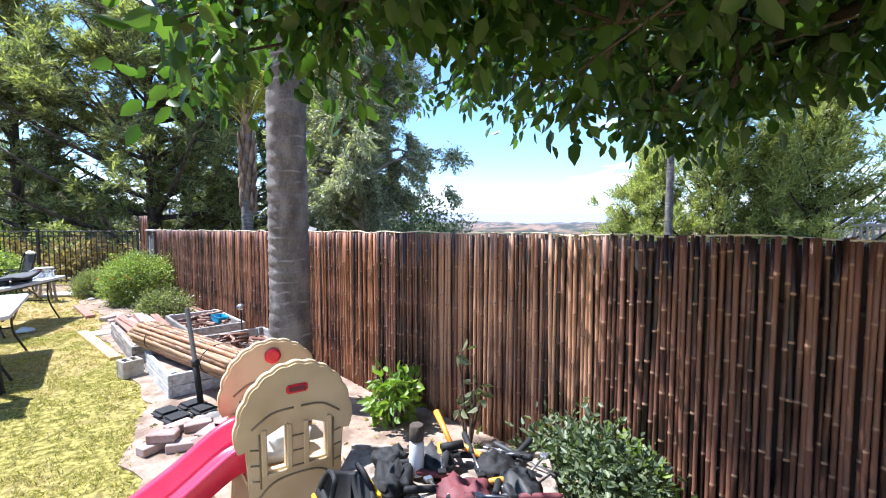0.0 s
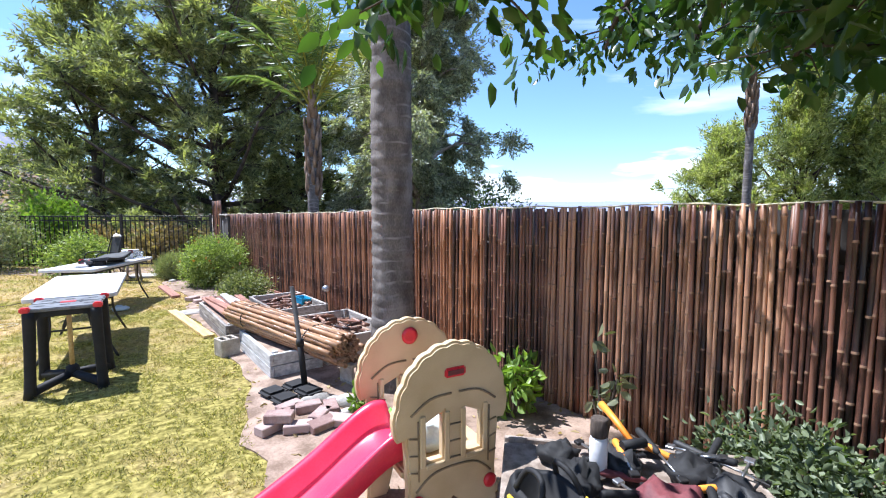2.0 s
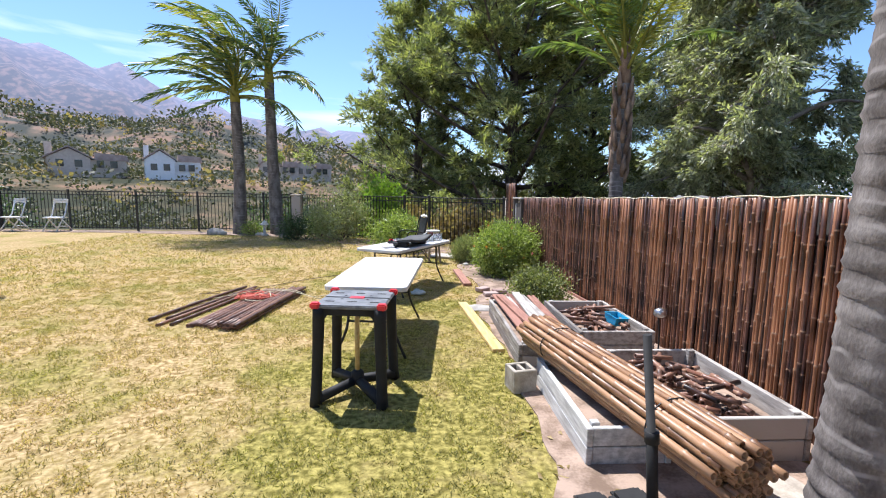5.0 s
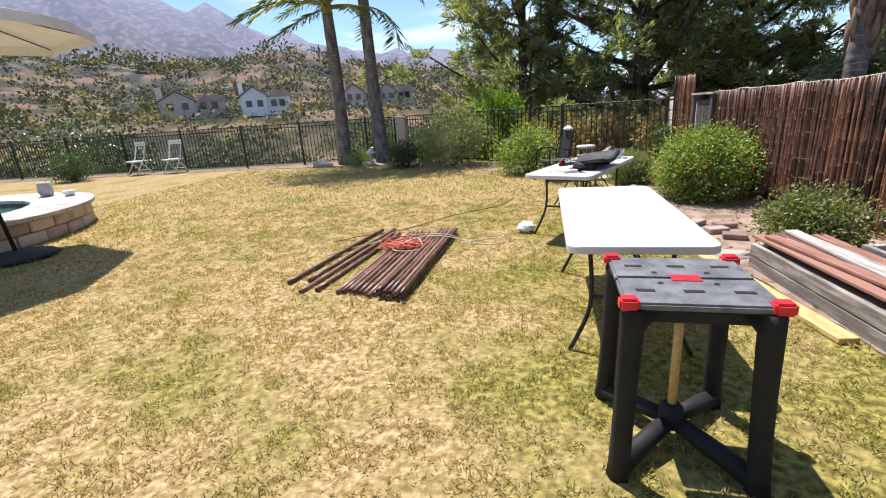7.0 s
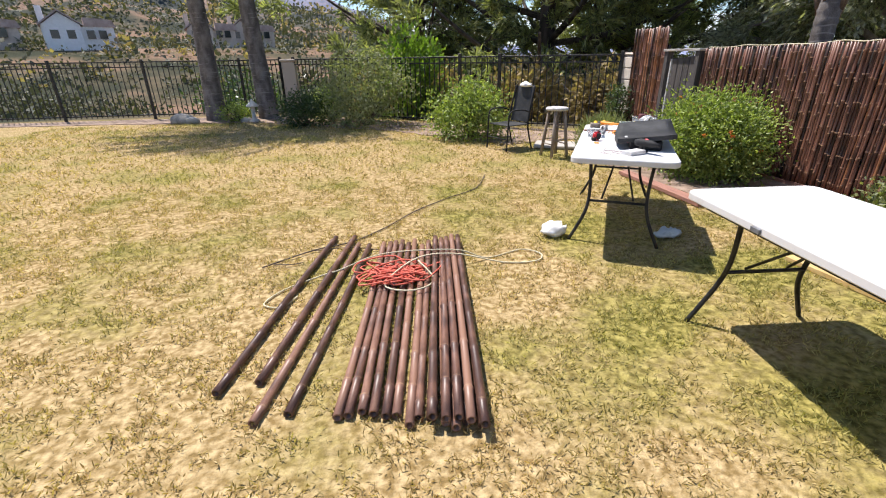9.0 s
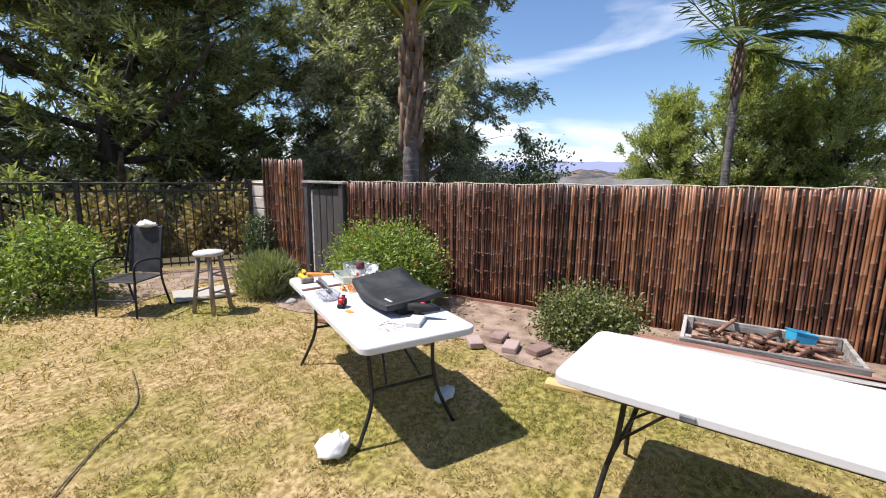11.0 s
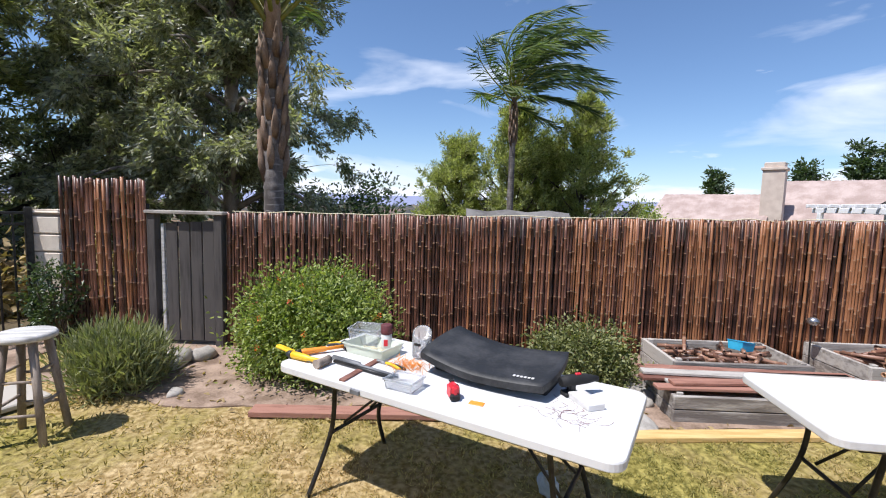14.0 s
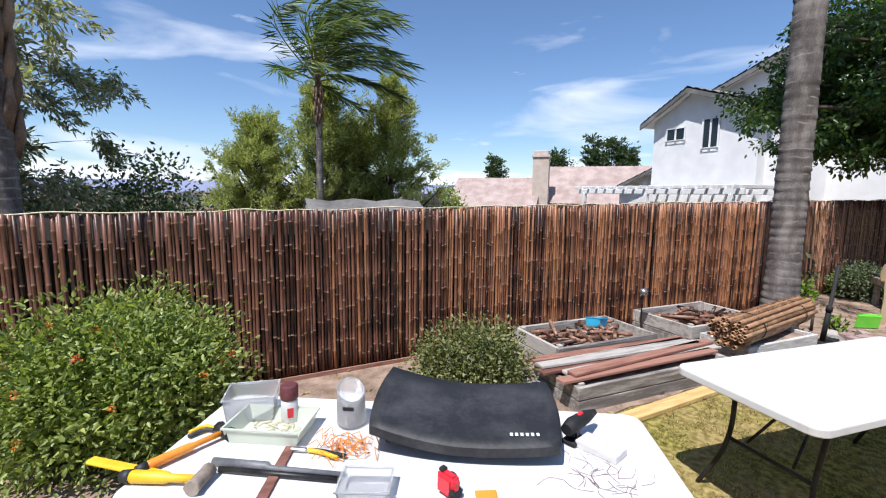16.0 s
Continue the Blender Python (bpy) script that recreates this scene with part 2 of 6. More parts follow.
M["milky"] = clear_plastic("milky", (0.80, 0.84, 0.72), 0.35)
M["twig"] = mat("twig", (0.07, 0.05, 0.035), (0.17, 0.13, 0.095), 0.9, 20, 0.3)
M["leaf_tree"] = leafy("leaf_tree", (0.022, 0.055, 0.014), (0.085, 0.15, 0.03), 0.36, 0.4)
M["leaf_bush"] = leafy("leaf_bush", (0.085, 0.13, 0.028), (0.40, 0.46, 0.14), 0.42, 0.35)
M["leaf_rose"] = leafy("leaf_rose", (0.06, 0.085, 0.045), (0.20, 0.24, 0.13), 0.5, 0.3)
M["leaf_olive"] = leafy("leaf_olive", (0.065, 0.085, 0.025), (0.30, 0.31, 0.13), 0.5, 0.3)
M["leaf_bright"] = leafy("leaf_bright", (0.10, 0.18, 0.025), (0.24, 0.34, 0.05), 0.45, 0.35)
M["leaf_grey"] = leafy("leaf_grey", (0.15, 0.17, 0.08), (0.32, 0.33, 0.18), 0.6, 0.3)
M["leaf_dark"] = leafy("leaf_dark", (0.03, 0.055, 0.022), (0.10, 0.14, 0.06), 0.4, 0.3)
M["needle"] = leafy("needle", (0.09, 0.11, 0.055), (0.43, 0.43, 0.21), 0.6, 0.35)
M["needle_lit"] = leafy("needle_lit", (0.13, 0.16, 0.055), (0.50, 0.50, 0.22), 0.6, 0.42)
M["euc"] = leafy("euc", (0.13, 0.14, 0.10), (0.50, 0.49, 0.38), 0.42, 0.38)
M["frond"] = leafy("frond", (0.07, 0.11, 0.04), (0.20, 0.25, 0.10), 0.4, 0.35)
M["frond_yellow"] = leafy("frond_yellow", (0.22, 0.23, 0.045), (0.38, 0.34, 0.09), 0.45, 0.4)
M["frond_dark"] = leafy("frond_dark", (0.03, 0.058, 0.026), (0.085, 0.13, 0.055), 0.4, 0.25)
M["scrub"] = leafy("scrub", (0.055, 0.062, 0.035), (0.15, 0.14, 0.08), 0.7, 0.15)
M["dry"] = leafy("dry", (0.22, 0.155, 0.075), (0.44, 0.33, 0.17), 0.8, 0.25)
M["flower"] = leafy("flower", (0.72, 0.13, 0.04), (0.78, 0.30, 0.05), 0.6, 0.2)
M["flower_pink"] = leafy("flower_pink", (0.62, 0.05, 0.13), (0.76, 0.16, 0.22), 0.6, 0.2)

# ---------------------------------------------------------------- helpers
def part(name, bm, material, parent=None, label=""):
    me = bpy.data.meshes.new(name)
    bm.to_mesh(me)
    bm.free()
    return link(name, me, material, parent, label)


def link(name, me, material, parent=None, label=""):
    if not me.materials:
        me.materials.append(M[material])
    ob = new(name, me)
    if parent:
        ob.parent = parent
    if label:
        ob["label"] = label
    return ob


def thing(name, label, category, group="", at=None, kind=""):
    ob = new(name)
    ob.empty_display_size = 0.1
    if at is not None:
        ob.matrix_basis = at if isinstance(at, Matrix) else Matrix.Translation(at)
    return tagged(ob, label, category, group, kind)


def box(a, b, bevel=0.0, m=None, seg=1):
    """A box between two corners, with rounded edges, turned by m."""
    bm = bmesh.new()
    bmesh.ops.create_cube(bm, size=1)
    for v in bm.verts:
        v.co = [a[i] if v.co[i] < 0 else b[i] for i in range(3)]
    if bevel:
        bmesh.ops.bevel(bm, geom=bm.edges[:], offset=bevel, segments=seg, affect="EDGES")
    if m:
        bm.transform(m)
    return bm


def put(bm, other):
    """Adds other to bm."""
    me = bpy.data.meshes.new("x")
    other.to_mesh(me)
    other.free()
    bm.from_mesh(me)
    bpy.data.meshes.remove(me)
    return bm


def tube(points, radii, sides=8, cap=True, bm=None):
    """A round, tapering bar along points."""
    bm = bm or bmesh.new()
    pts = [Vector(p) for p in points]
    if not hasattr(radii, "__len__"):
        radii = [radii] * len(pts)
    rings = []
    u = None
    for i, p in enumerate(pts):
        d = (pts[min(i + 1, len(pts) - 1)] - pts[max(i - 1, 0)]).normalized()
        if u is None or abs(u.dot(d)) > 0.98:
            u = d.orthogonal().normalized()
        u = (u - d * u.dot(d)).normalized()
        w = d.cross(u)
        rings.append([bm.verts.new(p + (u * math.cos(k * math.tau / sides) + w * math.sin(k * math.tau / sides)) * radii[i]) for k in range(sides)])
    for r0, r1 in zip(rings, rings[1:]):
        for k in range(sides):
            f = bm.faces.new((r0[k], r0[(k + 1) % sides], r1[(k + 1) % sides], r1[k]))
            f.smooth = True
    if cap:
        bm.faces.new(rings[0][::-1])
        bm.faces.new(rings[-1])
    return bm


def bow(points, n=6):
    """A smooth line through points."""
    p = [Vector(q) for q in points]
    out = []
    for i in range(len(p) - 1):
        a, b, c, d = p[max(i - 1, 0)], p[i], p[i + 1], p[min(i + 2, len(p) - 1)]
        for k in range(n):
            t = k / n
            out.append(0.5 * ((2 * b) + (c - a) * t + (2 * a - 5 * b + 4 * c - d) * t * t + (3 * b - a - 3 * c + d) * t ** 3))
    return out + [p[-1]]


def prism(outline, depth):
    """An outline in x and z, pushed through along y by depth, both ways."""
    bm = bmesh.new()
    fr = [bm.verts.new((x, -depth, z)) for x, z in outline]
    bk = [bm.verts.new((x, depth, z)) for x, z in outline]
    bm.faces.new(fr)
    bm.faces.new(bk[::-1])
    for i in range(len(fr)):
        j = (i + 1) % len(fr)
        bm.faces.new((fr[j], fr[i], bk[i], bk[j]))
    bmesh.ops.recalc_face_normals(bm, faces=bm.faces[:])
    return bm


def lathe(profile, sides=20, m=None):
    bm = bmesh.new()
    rings = [[bm.verts.new((r * math.cos(k * math.tau / sides), r * math.sin(k * math.tau / sides), z)) for k in range(sides)] for r, z in profile]
    for a, b in zip(rings, rings[1:]):
        for k in range(sides):
            f = bm.faces.new((a[k], a[(k + 1) % sides], b[(k + 1) % sides], b[k]))
            f.smooth = True
    bm.faces.new(rings[0][::-1])
    bm.faces.new(rings[-1])
    if m:
        bm.transform(m)
    return bm


def rock(size, seed, sub=2):
    bm = bmesh.new()
    bmesh.ops.create_icosphere(bm, subdivisions=sub, radius=1)
    for v in bm.verts:
        k = 1 + 0.28 * noise.noise(v.co * 1.3 + Vector((seed * 7.1, seed, 0)))
        v.co = Vector((v.co.x * size[0], v.co.y * size[1], max(v.co.z, -0.5) * size[2])) * k
    for f in bm.faces:
        f.smooth = True
    return bm


RNG = np.random.default_rng(7)


def unit(v):
    return v / np.maximum(np.linalg.norm(v, axis=1, keepdims=True), 1e-6)


def leaves(name, pos, way, length, width, fold=0.25, rng=RNG, oval=False):
    """A mesh of leaves at pos that point along way: four-cornered, or oval with six corners."""
    n = len(pos)
    way = unit(way)
    side = unit(np.cross(way, unit(rng.normal(size=(n, 3)))))
    up = np.cross(side, way)
    ln = (length * rng.uniform(0.7, 1.25, n))[:, None]
    wd = (width * rng.uniform(0.75, 1.2, n))[:, None]
    # share of the length, half width, and lift of each corner round the outline
    if oval:
        rim = ((0, 0, 0), (0.28, 0.46, 1), (0.66, 0.40, 0.8), (1, 0, -0.6), (0.66, -0.40, 0.8), (0.28, -0.46, 1))
        fan = ([0, 1, 2], [0, 2, 3], [0, 3, 4], [0, 4, 5])
    else:
        rim = ((0, 0, 0), (0.45, 0.5, 1), (1, 0, 0), (0.45, -0.5, 1))
        fan = ([0, 1, 2], [0, 2, 3])
    corners = len(rim)
    co = np.empty((n, corners, 3))
    for k, (a, b, c) in enumerate(rim):
        co[:, k] = pos + way * ln * a + side * wd * b + up * wd * fold * c
    me = bpy.data.meshes.new(name)
    i = np.arange(n)[:, None] * corners
    tri = np.concatenate([i + f for f in fan], 1).reshape(-1, 3)
    me.vertices.add(n * corners)
    me.vertices.foreach_set("co", co.ravel())
    me.loops.add(len(tri) * 3)
    me.loops.foreach_set("vertex_index", tri.ravel().astype(np.int32))
    me.polygons.add(len(tri))
    me.polygons.foreach_set("loop_start", np.arange(0, len(tri) * 3, 3, dtype=np.int32))
    me.polygons.foreach_set("loop_total", np.full(len(tri), 3, dtype=np.int32))
    me.update(calc_edges=True)
    return me


def clumps(centres, radius, each, rng, droop=0.0, out=None):
    """Points scattered round centres, and ways out of them."""
    c = np.repeat(np.asarray(centres, float), each, 0)
    d = rng.normal(size=c.shape)
    r = np.asarray(radius, float)
    r = np.repeat(r, each)[:, None] if r.ndim else r
    p = c + d * r * 0.55
    w = unit(d) + rng.normal(size=c.shape) * 0.5
    if out is not None:
        w += np.asarray(out)
    w[:, 2] -= droop
    return p, w


def shell(centre, radii, n, rng, low=-0.2):
    """Uneven clump centres over the upper part of an ellipsoid."""
    d = unit(rng.normal(size=(n * 3, 3)))
    d = d[d[:, 2] > low][:n]
    k = rng.uniform(0.55, 1.0, (len(d), 1))
    return np.asarray(centre) + d * np.asarray(radii) * k


def bush(name, label, at, radii, n, size, material, seed=1, stems=6, droop=0.0, flowers=0, each=60, category="bush", upward=0.0, slim=False):
    rng = np.random.default_rng(seed)
    ob = thing(name, label, category, at=(at[0], at[1], at[2] if len(at) > 2 else 0))
    cs = shell((0, 0, radii[2] * 0.42), (radii[0] * 0.85, radii[1] * 0.85, radii[2] * 0.55), max(8, n // each), rng, -0.75)
    bm = bmesh.new()
    for c in cs[::max(1, len(cs) // (stems * 3))]:
        tube(bow([(c[0] * 0.12, c[1] * 0.12, 0), (c[0] * 0.5, c[1] * 0.5, c[2] * 0.55), tuple(c)], 3), [0.012, 0.011, 0.01, 0.009, 0.008, 0.006, 0.004], 5, bm=bm)
    part("stems", bm, "twig", ob)
    p, w = clumps(cs, min(radii) * 0.34, each, rng, droop - upward)
    keep = p[:, 2] > 0.01
    link("leaves", leaves("leaves", p[keep], w[keep], size, size * (0.14 if slim else 0.55), rng=rng, oval=not slim and at[1] < 12 and at[0] < 0.5), material, ob)
    if flowers:
        top = cs[cs[:, 2] > radii[2] * 0.35]
        f = top[rng.integers(0, len(top), flowers)]
        f = f + unit(f - np.array((0, 0, radii[2] * 0.3))) * min(radii) * 0.26
        for k, mname in ((0, "flower"), (1, "flower_pink")):
            g = f[k::2]
            fp, fw = clumps(g, 0.014, 14, rng)
            link("blossoms", leaves("blossoms", fp, fw, 0.018, 0.016, rng=rng), mname, ob)
    return ob


# ---------------------------------------------------------------- the lie of the land
FENCE = [(-9.0, 0.34), (-4.0, 0.30), (1.0, 0.16), (1.80, 0.13), (2.32, -0.02), (5.0, 0.05), (7.0, 0.0), (9.0, -0.14), (11.2, -0.20), (12.0, -0.20)]
FENCE_TOP = [(-9.0, 1.68), (-0.6, 1.64), (1.35, 1.62), (4.6, 1.585), (7.2, 1.54), (9.0, 1.53), (11.2, 1.50), (12.0, 1.50)]
IRON = [(-0.24, 13.38), (-3.0, 15.2), (-7.3, 18.25), (-8.4, 18.5), (-13.0, 18.45), (-34.0, 18.45)]


def along(line, y):
    for (y0, v0), (y1, v1) in zip(line, line[1:]):
        if y <= y1:
            break
    return v0 + (v1 - v0) * (y - y0) / (y1 - y0)


def sm(a, b, v):
    t = np.clip((v - a) / (b - a), 0, 1)
    return t * t * (3 - 2 * t)


def land(x, y):
    """Height of the ground."""
    north = np.maximum(y - 19.0, (y - 13.9) - np.minimum(-(x + 0.4), 7.0) * 0.68)
    east = x - 0.9
    r = np.hypot(x + 3, y - 3)
    az = np.degrees(np.arctan2(-(x + 3), y - 3))
    h = -1.4 * sm(0, 3, east) - 1.6 * sm(12, 60, east)
    h = np.minimum(h, -5.5 * sm(0, 22, north))
    hill = sm(-18, 8, az) * (1 - sm(95, 140, az))
    up = 9.5 * sm(45, 125, r) + 30 * sm(150, 360, r) * (1 - 0.30 * sm(28, 8, az)) + 9 * np.exp(-((r - 420) / 120) ** 2)
    h = h + hill * up
    peak = 0.115 + 0.10 * sm(15, 42, az) - 0.03 * sm(15, -5, az)
    h = h + 1700 * peak * sm(900, 1800, r) * hill
    h = h + (1 - hill) * 75 * sm(2200, 3600, r)
    rough = np.array([noise.fractal(Vector((a / 70, b / 70, 0.3)), 1.0, 2.0, 5) for a, b in zip(x.ravel(), y.ravel())]).reshape(x.shape)
    h = h + rough * 11 * sm(140, 330, r) + rough * 40 * sm(700, 1700, r) * hill
    return h


def lawn_patch(nn, l):
    """Share of straw in the lawn: greener towards the bamboo fence, drier in the open."""
    g = nn.new("ShaderNodeNewGeometry")
    sep = nn.new("ShaderNodeSeparateXYZ")
    l.new(g.outputs["Position"], sep.inputs[0])
    t = nn.new("ShaderNodeTexNoise")
    t.inputs["Scale"].default_value, t.inputs["Detail"].default_value = 1.1, 9
    l.new(g.outputs["Position"], t.inputs["Vector"])
    near = nn.new("ShaderNodeMapRange")
    near.interpolation_type = "SMOOTHSTEP"
    for k, v in zip((1, 2, 3, 4), (-4.7, -2.9, 0.0, 1.0)):
        near.inputs[k].default_value = v
    l.new(sep.outputs["X"], near.inputs[0])
    back = nn.new("ShaderNodeMapRange")
    back.interpolation_type = "SMOOTHSTEP"
    for k, v in zip((1, 2, 3, 4), (5.5, 9.5, 0.18, 0.035)):
        back.inputs[k].default_value = v
    l.new(sep.outputs["Y"], back.inputs[0])
    wet = nn.new("ShaderNodeMath")
    wet.operation = "MULTIPLY"
    l.new(near.outputs[0], wet.inputs[0])
    l.new(back.outputs[0], wet.inputs[1])
    dry = nn.new("ShaderNodeMath")
    dry.operation = "SUBTRACT"
    l.new(t.outputs["Fac"], dry.inputs[0])
    l.new(wet.outputs[0], dry.inputs[1])
    r = nn.new("ShaderNodeValToRGB")
    r.color_ramp.elements[0].position, r.color_ramp.elements[1].position = 0.31, 0.53
    l.new(dry.outputs[0], r.inputs["Fac"])
    return r.outputs["Color"]


def grass_material():
    """Blades that take the lawn's green or straw where they stand."""
    m = leafy("grass", (0.14, 0.135, 0.032), (0.44, 0.385, 0.13), 0.7, 0.3)
    nn, l = m.node_tree.nodes, m.node_tree.links
    p = nn["Principled BSDF"]
    green = p.inputs["Base Color"].links[0].from_socket
    g = nn.new("ShaderNodeNewGeometry")
    straw = nn.new("ShaderNodeValToRGB")
    straw.color_ramp.elements[0].color, straw.color_ramp.elements[1].color = (0.20, 0.145, 0.055, 1), (0.66, 0.49, 0.25, 1)
    l.new(g.outputs["Random Per Island"], straw.inputs["Fac"])
    mix = nn.new("ShaderNodeMixRGB")
    l.new(lawn_patch(nn, l), mix.inputs["Fac"])
    l.new(green, mix.inputs["Color1"])
    l.new(straw.outputs["Color"], mix.inputs["Color2"])
    for k in list(green.links):
        if k.to_node != mix:
            l.new(mix.outputs["Color"], k.to_socket)
    return m


M["grass"] = grass_material()


def build_ground():
    rr = np.concatenate([np.arange(0.0, 26, 0.6), np.geomspace(26.5, 4600, 86)])
    aa = np.linspace(0, math.tau, 181)[:-1]
    R, A = np.meshgrid(rr[1:], aa, indexing="ij")
    X, Y = -4 + R * np.cos(A), 8 + R * np.sin(A)
    Z = land(X, Y)
    n = len(aa)
    verts = [(-4, 8, 0)] + list(zip(X.ravel(), Y.ravel(), Z.ravel()))
    faces = [(0, 1 + k, 1 + (k + 1) % n) for k in range(n)]
    for i in range(len(rr) - 2):
        for k in range(n):
            a, b = 1 + i * n + k, 1 + i * n + (k + 1) % n
            faces.append((a, a + n, b + n, b))
    me = bpy.data.meshes.new("ground")
    me.from_pydata(verts, [], faces)
    me.polygons.foreach_set("use_smooth", [True] * len(faces))
    m = bpy.data.materials.new("earth")
    m.use_nodes = True
    nn, l = m.node_tree.nodes, m.node_tree.links
    p = nn["Principled BSDF"]
    p.inputs["Roughness"].default_value = 0.95
    p.inputs["Specular IOR Level"].default_value = 0.1
    g = nn.new("ShaderNodeNewGeometry")
    sep = nn.new("ShaderNodeSeparateXYZ")
    l.new(g.outputs["Position"], sep.inputs[0])

    def tex(scale, detail=6, dist=0.0):
        t = nn.new("ShaderNodeTexNoise")
        t.inputs["Scale"].default_value, t.inputs["Detail"].default_value, t.inputs["Distortion"].default_value = scale, detail, dist
        l.new(g.outputs["Position"], t.inputs["Vector"])
        return t.outputs["Fac"]

    def ramp(src, *stops):
        r = nn.new("ShaderNodeValToRGB")
        e = r.color_ramp.elements
        for i, (pos, col) in enumerate(stops):
            x = e[i] if i < 2 else e.new(pos)
            x.position, x.color = pos, (*col, 1)
        l.new(src, r.inputs["Fac"])
        return r.outputs["Color"]

    def mix(f, a, b):
        x = nn.new("ShaderNodeMixRGB")
        l.new(f, x.inputs["Fac"])
        l.new(a, x.inputs["Color1"])
        l.new(b, x.inputs["Color2"])
        return x.outputs["Color"]

    patch = lawn_patch(nn, l)
    green = ramp(tex(20, 8), (0.38, (0.115, 0.10, 0.022)), (0.64, (0.37, 0.315, 0.095)))
    straw = ramp(tex(22, 8), (0.38, (0.23, 0.155, 0.06)), (0.64, (0.52, 0.39, 0.205)))
    lawn = mix(patch, green, straw)
    wild = ramp(tex(0.06, 10, 0.0), (0.44, (0.038, 0.042, 0.024)), (0.60, (0.22, 0.14, 0.09)), (0.52, (0.10, 0.082, 0.048)))
    at = nn.new("ShaderNodeAttribute")
    at.attribute_name = "wild"
    col = mix(at.outputs["Fac"], lawn, wild)
    # air haze painted into the base colour: distant slopes mixed towards blue
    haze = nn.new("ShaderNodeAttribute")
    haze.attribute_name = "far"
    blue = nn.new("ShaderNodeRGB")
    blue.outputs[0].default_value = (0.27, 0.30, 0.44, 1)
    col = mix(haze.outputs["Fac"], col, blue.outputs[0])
    l.new(col, p.inputs["Base Color"])
    bp = nn.new("ShaderNodeBump")
    bp.inputs["Strength"].default_value, bp.inputs["Distance"].default_value = 0.6, 0.03
    l.new(tex(45, 5), bp.inputs["Height"])
    l.new(bp.outputs["Normal"], p.inputs["Normal"])
    me.materials.append(m)
    V = np.array(verts)
    north = np.maximum(V[:, 1] - 18.6, (V[:, 1] - 13.6) - np.minimum(-(V[:, 0] + 0.4), 7.0) * 0.68)
    wildness = np.maximum(sm(0, 0.5, north), sm(0.3, 0.8, V[:, 0]))
    me.attributes.new("wild", "FLOAT", "POINT").data.foreach_set("value", wildness.astype(np.float32))
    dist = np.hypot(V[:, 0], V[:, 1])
    # share of painted haze at each vertex, growing with distance
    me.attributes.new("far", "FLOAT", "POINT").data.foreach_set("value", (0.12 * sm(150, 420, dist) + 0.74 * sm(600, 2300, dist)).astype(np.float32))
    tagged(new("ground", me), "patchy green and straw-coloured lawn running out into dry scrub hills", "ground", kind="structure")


build_ground()


def bed_sheet(name, outline, label, seed, z=0.012):
    """A thin sheet of bare soil with a ragged edge, slightly mounded."""
    bm = bmesh.new()
    pts = []
    for i, a in enumerate(outline):
        b = outline[(i + 1) % len(outline)]
        d = math.dist(a, b)
        k = max(1, int(d / 0.15))
        for j in range(k):
            t = j / k
            x, y = a[0] + (b[0] - a[0]) * t, a[1] + (b[1] - a[1]) * t
            q = Vector((x * 2.1, y * 2.1, seed))
            pts.append((x + 0.13 * noise.noise(q), y + 0.13 * noise.noise(q + Vector((9, 3, 1)))))
    vs = [bm.verts.new((x, y, z)) for x, y in pts]
    lo = [bm.verts.new((x * 1.0, y, -0.03)) for x, y in pts]
    f = bm.faces.new(vs)
    for i in range(len(vs)):
        j = (i + 1) % len(vs)
        bm.faces.new((vs[i], lo[i], lo[j], vs[j]))
    bmesh.ops.recalc_face_normals(bm, faces=bm.faces[:])
    bmesh.ops.triangulate(bm, faces=[f])
    ob = part(name, bm, "dirt")
    return tagged(ob, label, "soil", kind="structure")


bed_sheet("ground_bed", [(0.3, -3.0), (0.3, 12.6), (-1.3, 12.4), (-1.75, 10.6), (-1.45, 8.6), (-1.75, 7.3), (-1.6, 5.2), (-1.75, 3.8), (-2.0, 2.6), (-2.1, 1.2), (-1.9, -3.0)],
          "bare reddish soil of the planting bed along the bamboo fence", 2.0)
bed_sheet("ground_border", [(-0.3, 13.3), (-7.2, 18.3), (-13.0, 18.35), (-24, 18.35), (-24, 17.7), (-13.2, 17.6), (-9.6, 17.2), (-7.6, 16.8), (-4.6, 14.7), (-2.6, 12.6), (-1.6, 12.8), (-0.3, 12.9)],
          "bare soil border in front of the iron railing", 5.0)


# ---------------------------------------------------------------- palms and trees
def trunk_rings(points, radii, ring=0.12, sides=20, seed=0, depth=0.012):
    """A palm trunk with uneven leaf-scar rings."""
    line = bow(points, 10)
    length = sum((b - a).length for a, b in zip(line, line[1:]))
    n = int(length / ring) * 4
    out, rad = [], []
    for i in range(n + 1):
        t = i / n * (len(line) - 1)
        k = min(int(t), len(line) - 2)
        out.append(line[k].lerp(line[k + 1], t - k))
        u = i / n
        j = u * (len(radii) - 1)
        q = min(int(j), len(radii) - 2)
        r = radii[q] + (radii[q + 1] - radii[q]) * (j - q)
        rad.append(r + (depth if i % 4 == 0 else (-depth * 0.5 if i % 4 == 3 else 0)) * random.uniform(0.3, 1))
    bm = tube(out, rad, sides)
    for v in bm.verts:
        q = noise.noise(Vector((v.co.x * 3, v.co.y * 3, v.co.z * 5 + seed)))
        v.co.z += q * 0.012
        v.co.x += q * depth * 0.5
    return bm


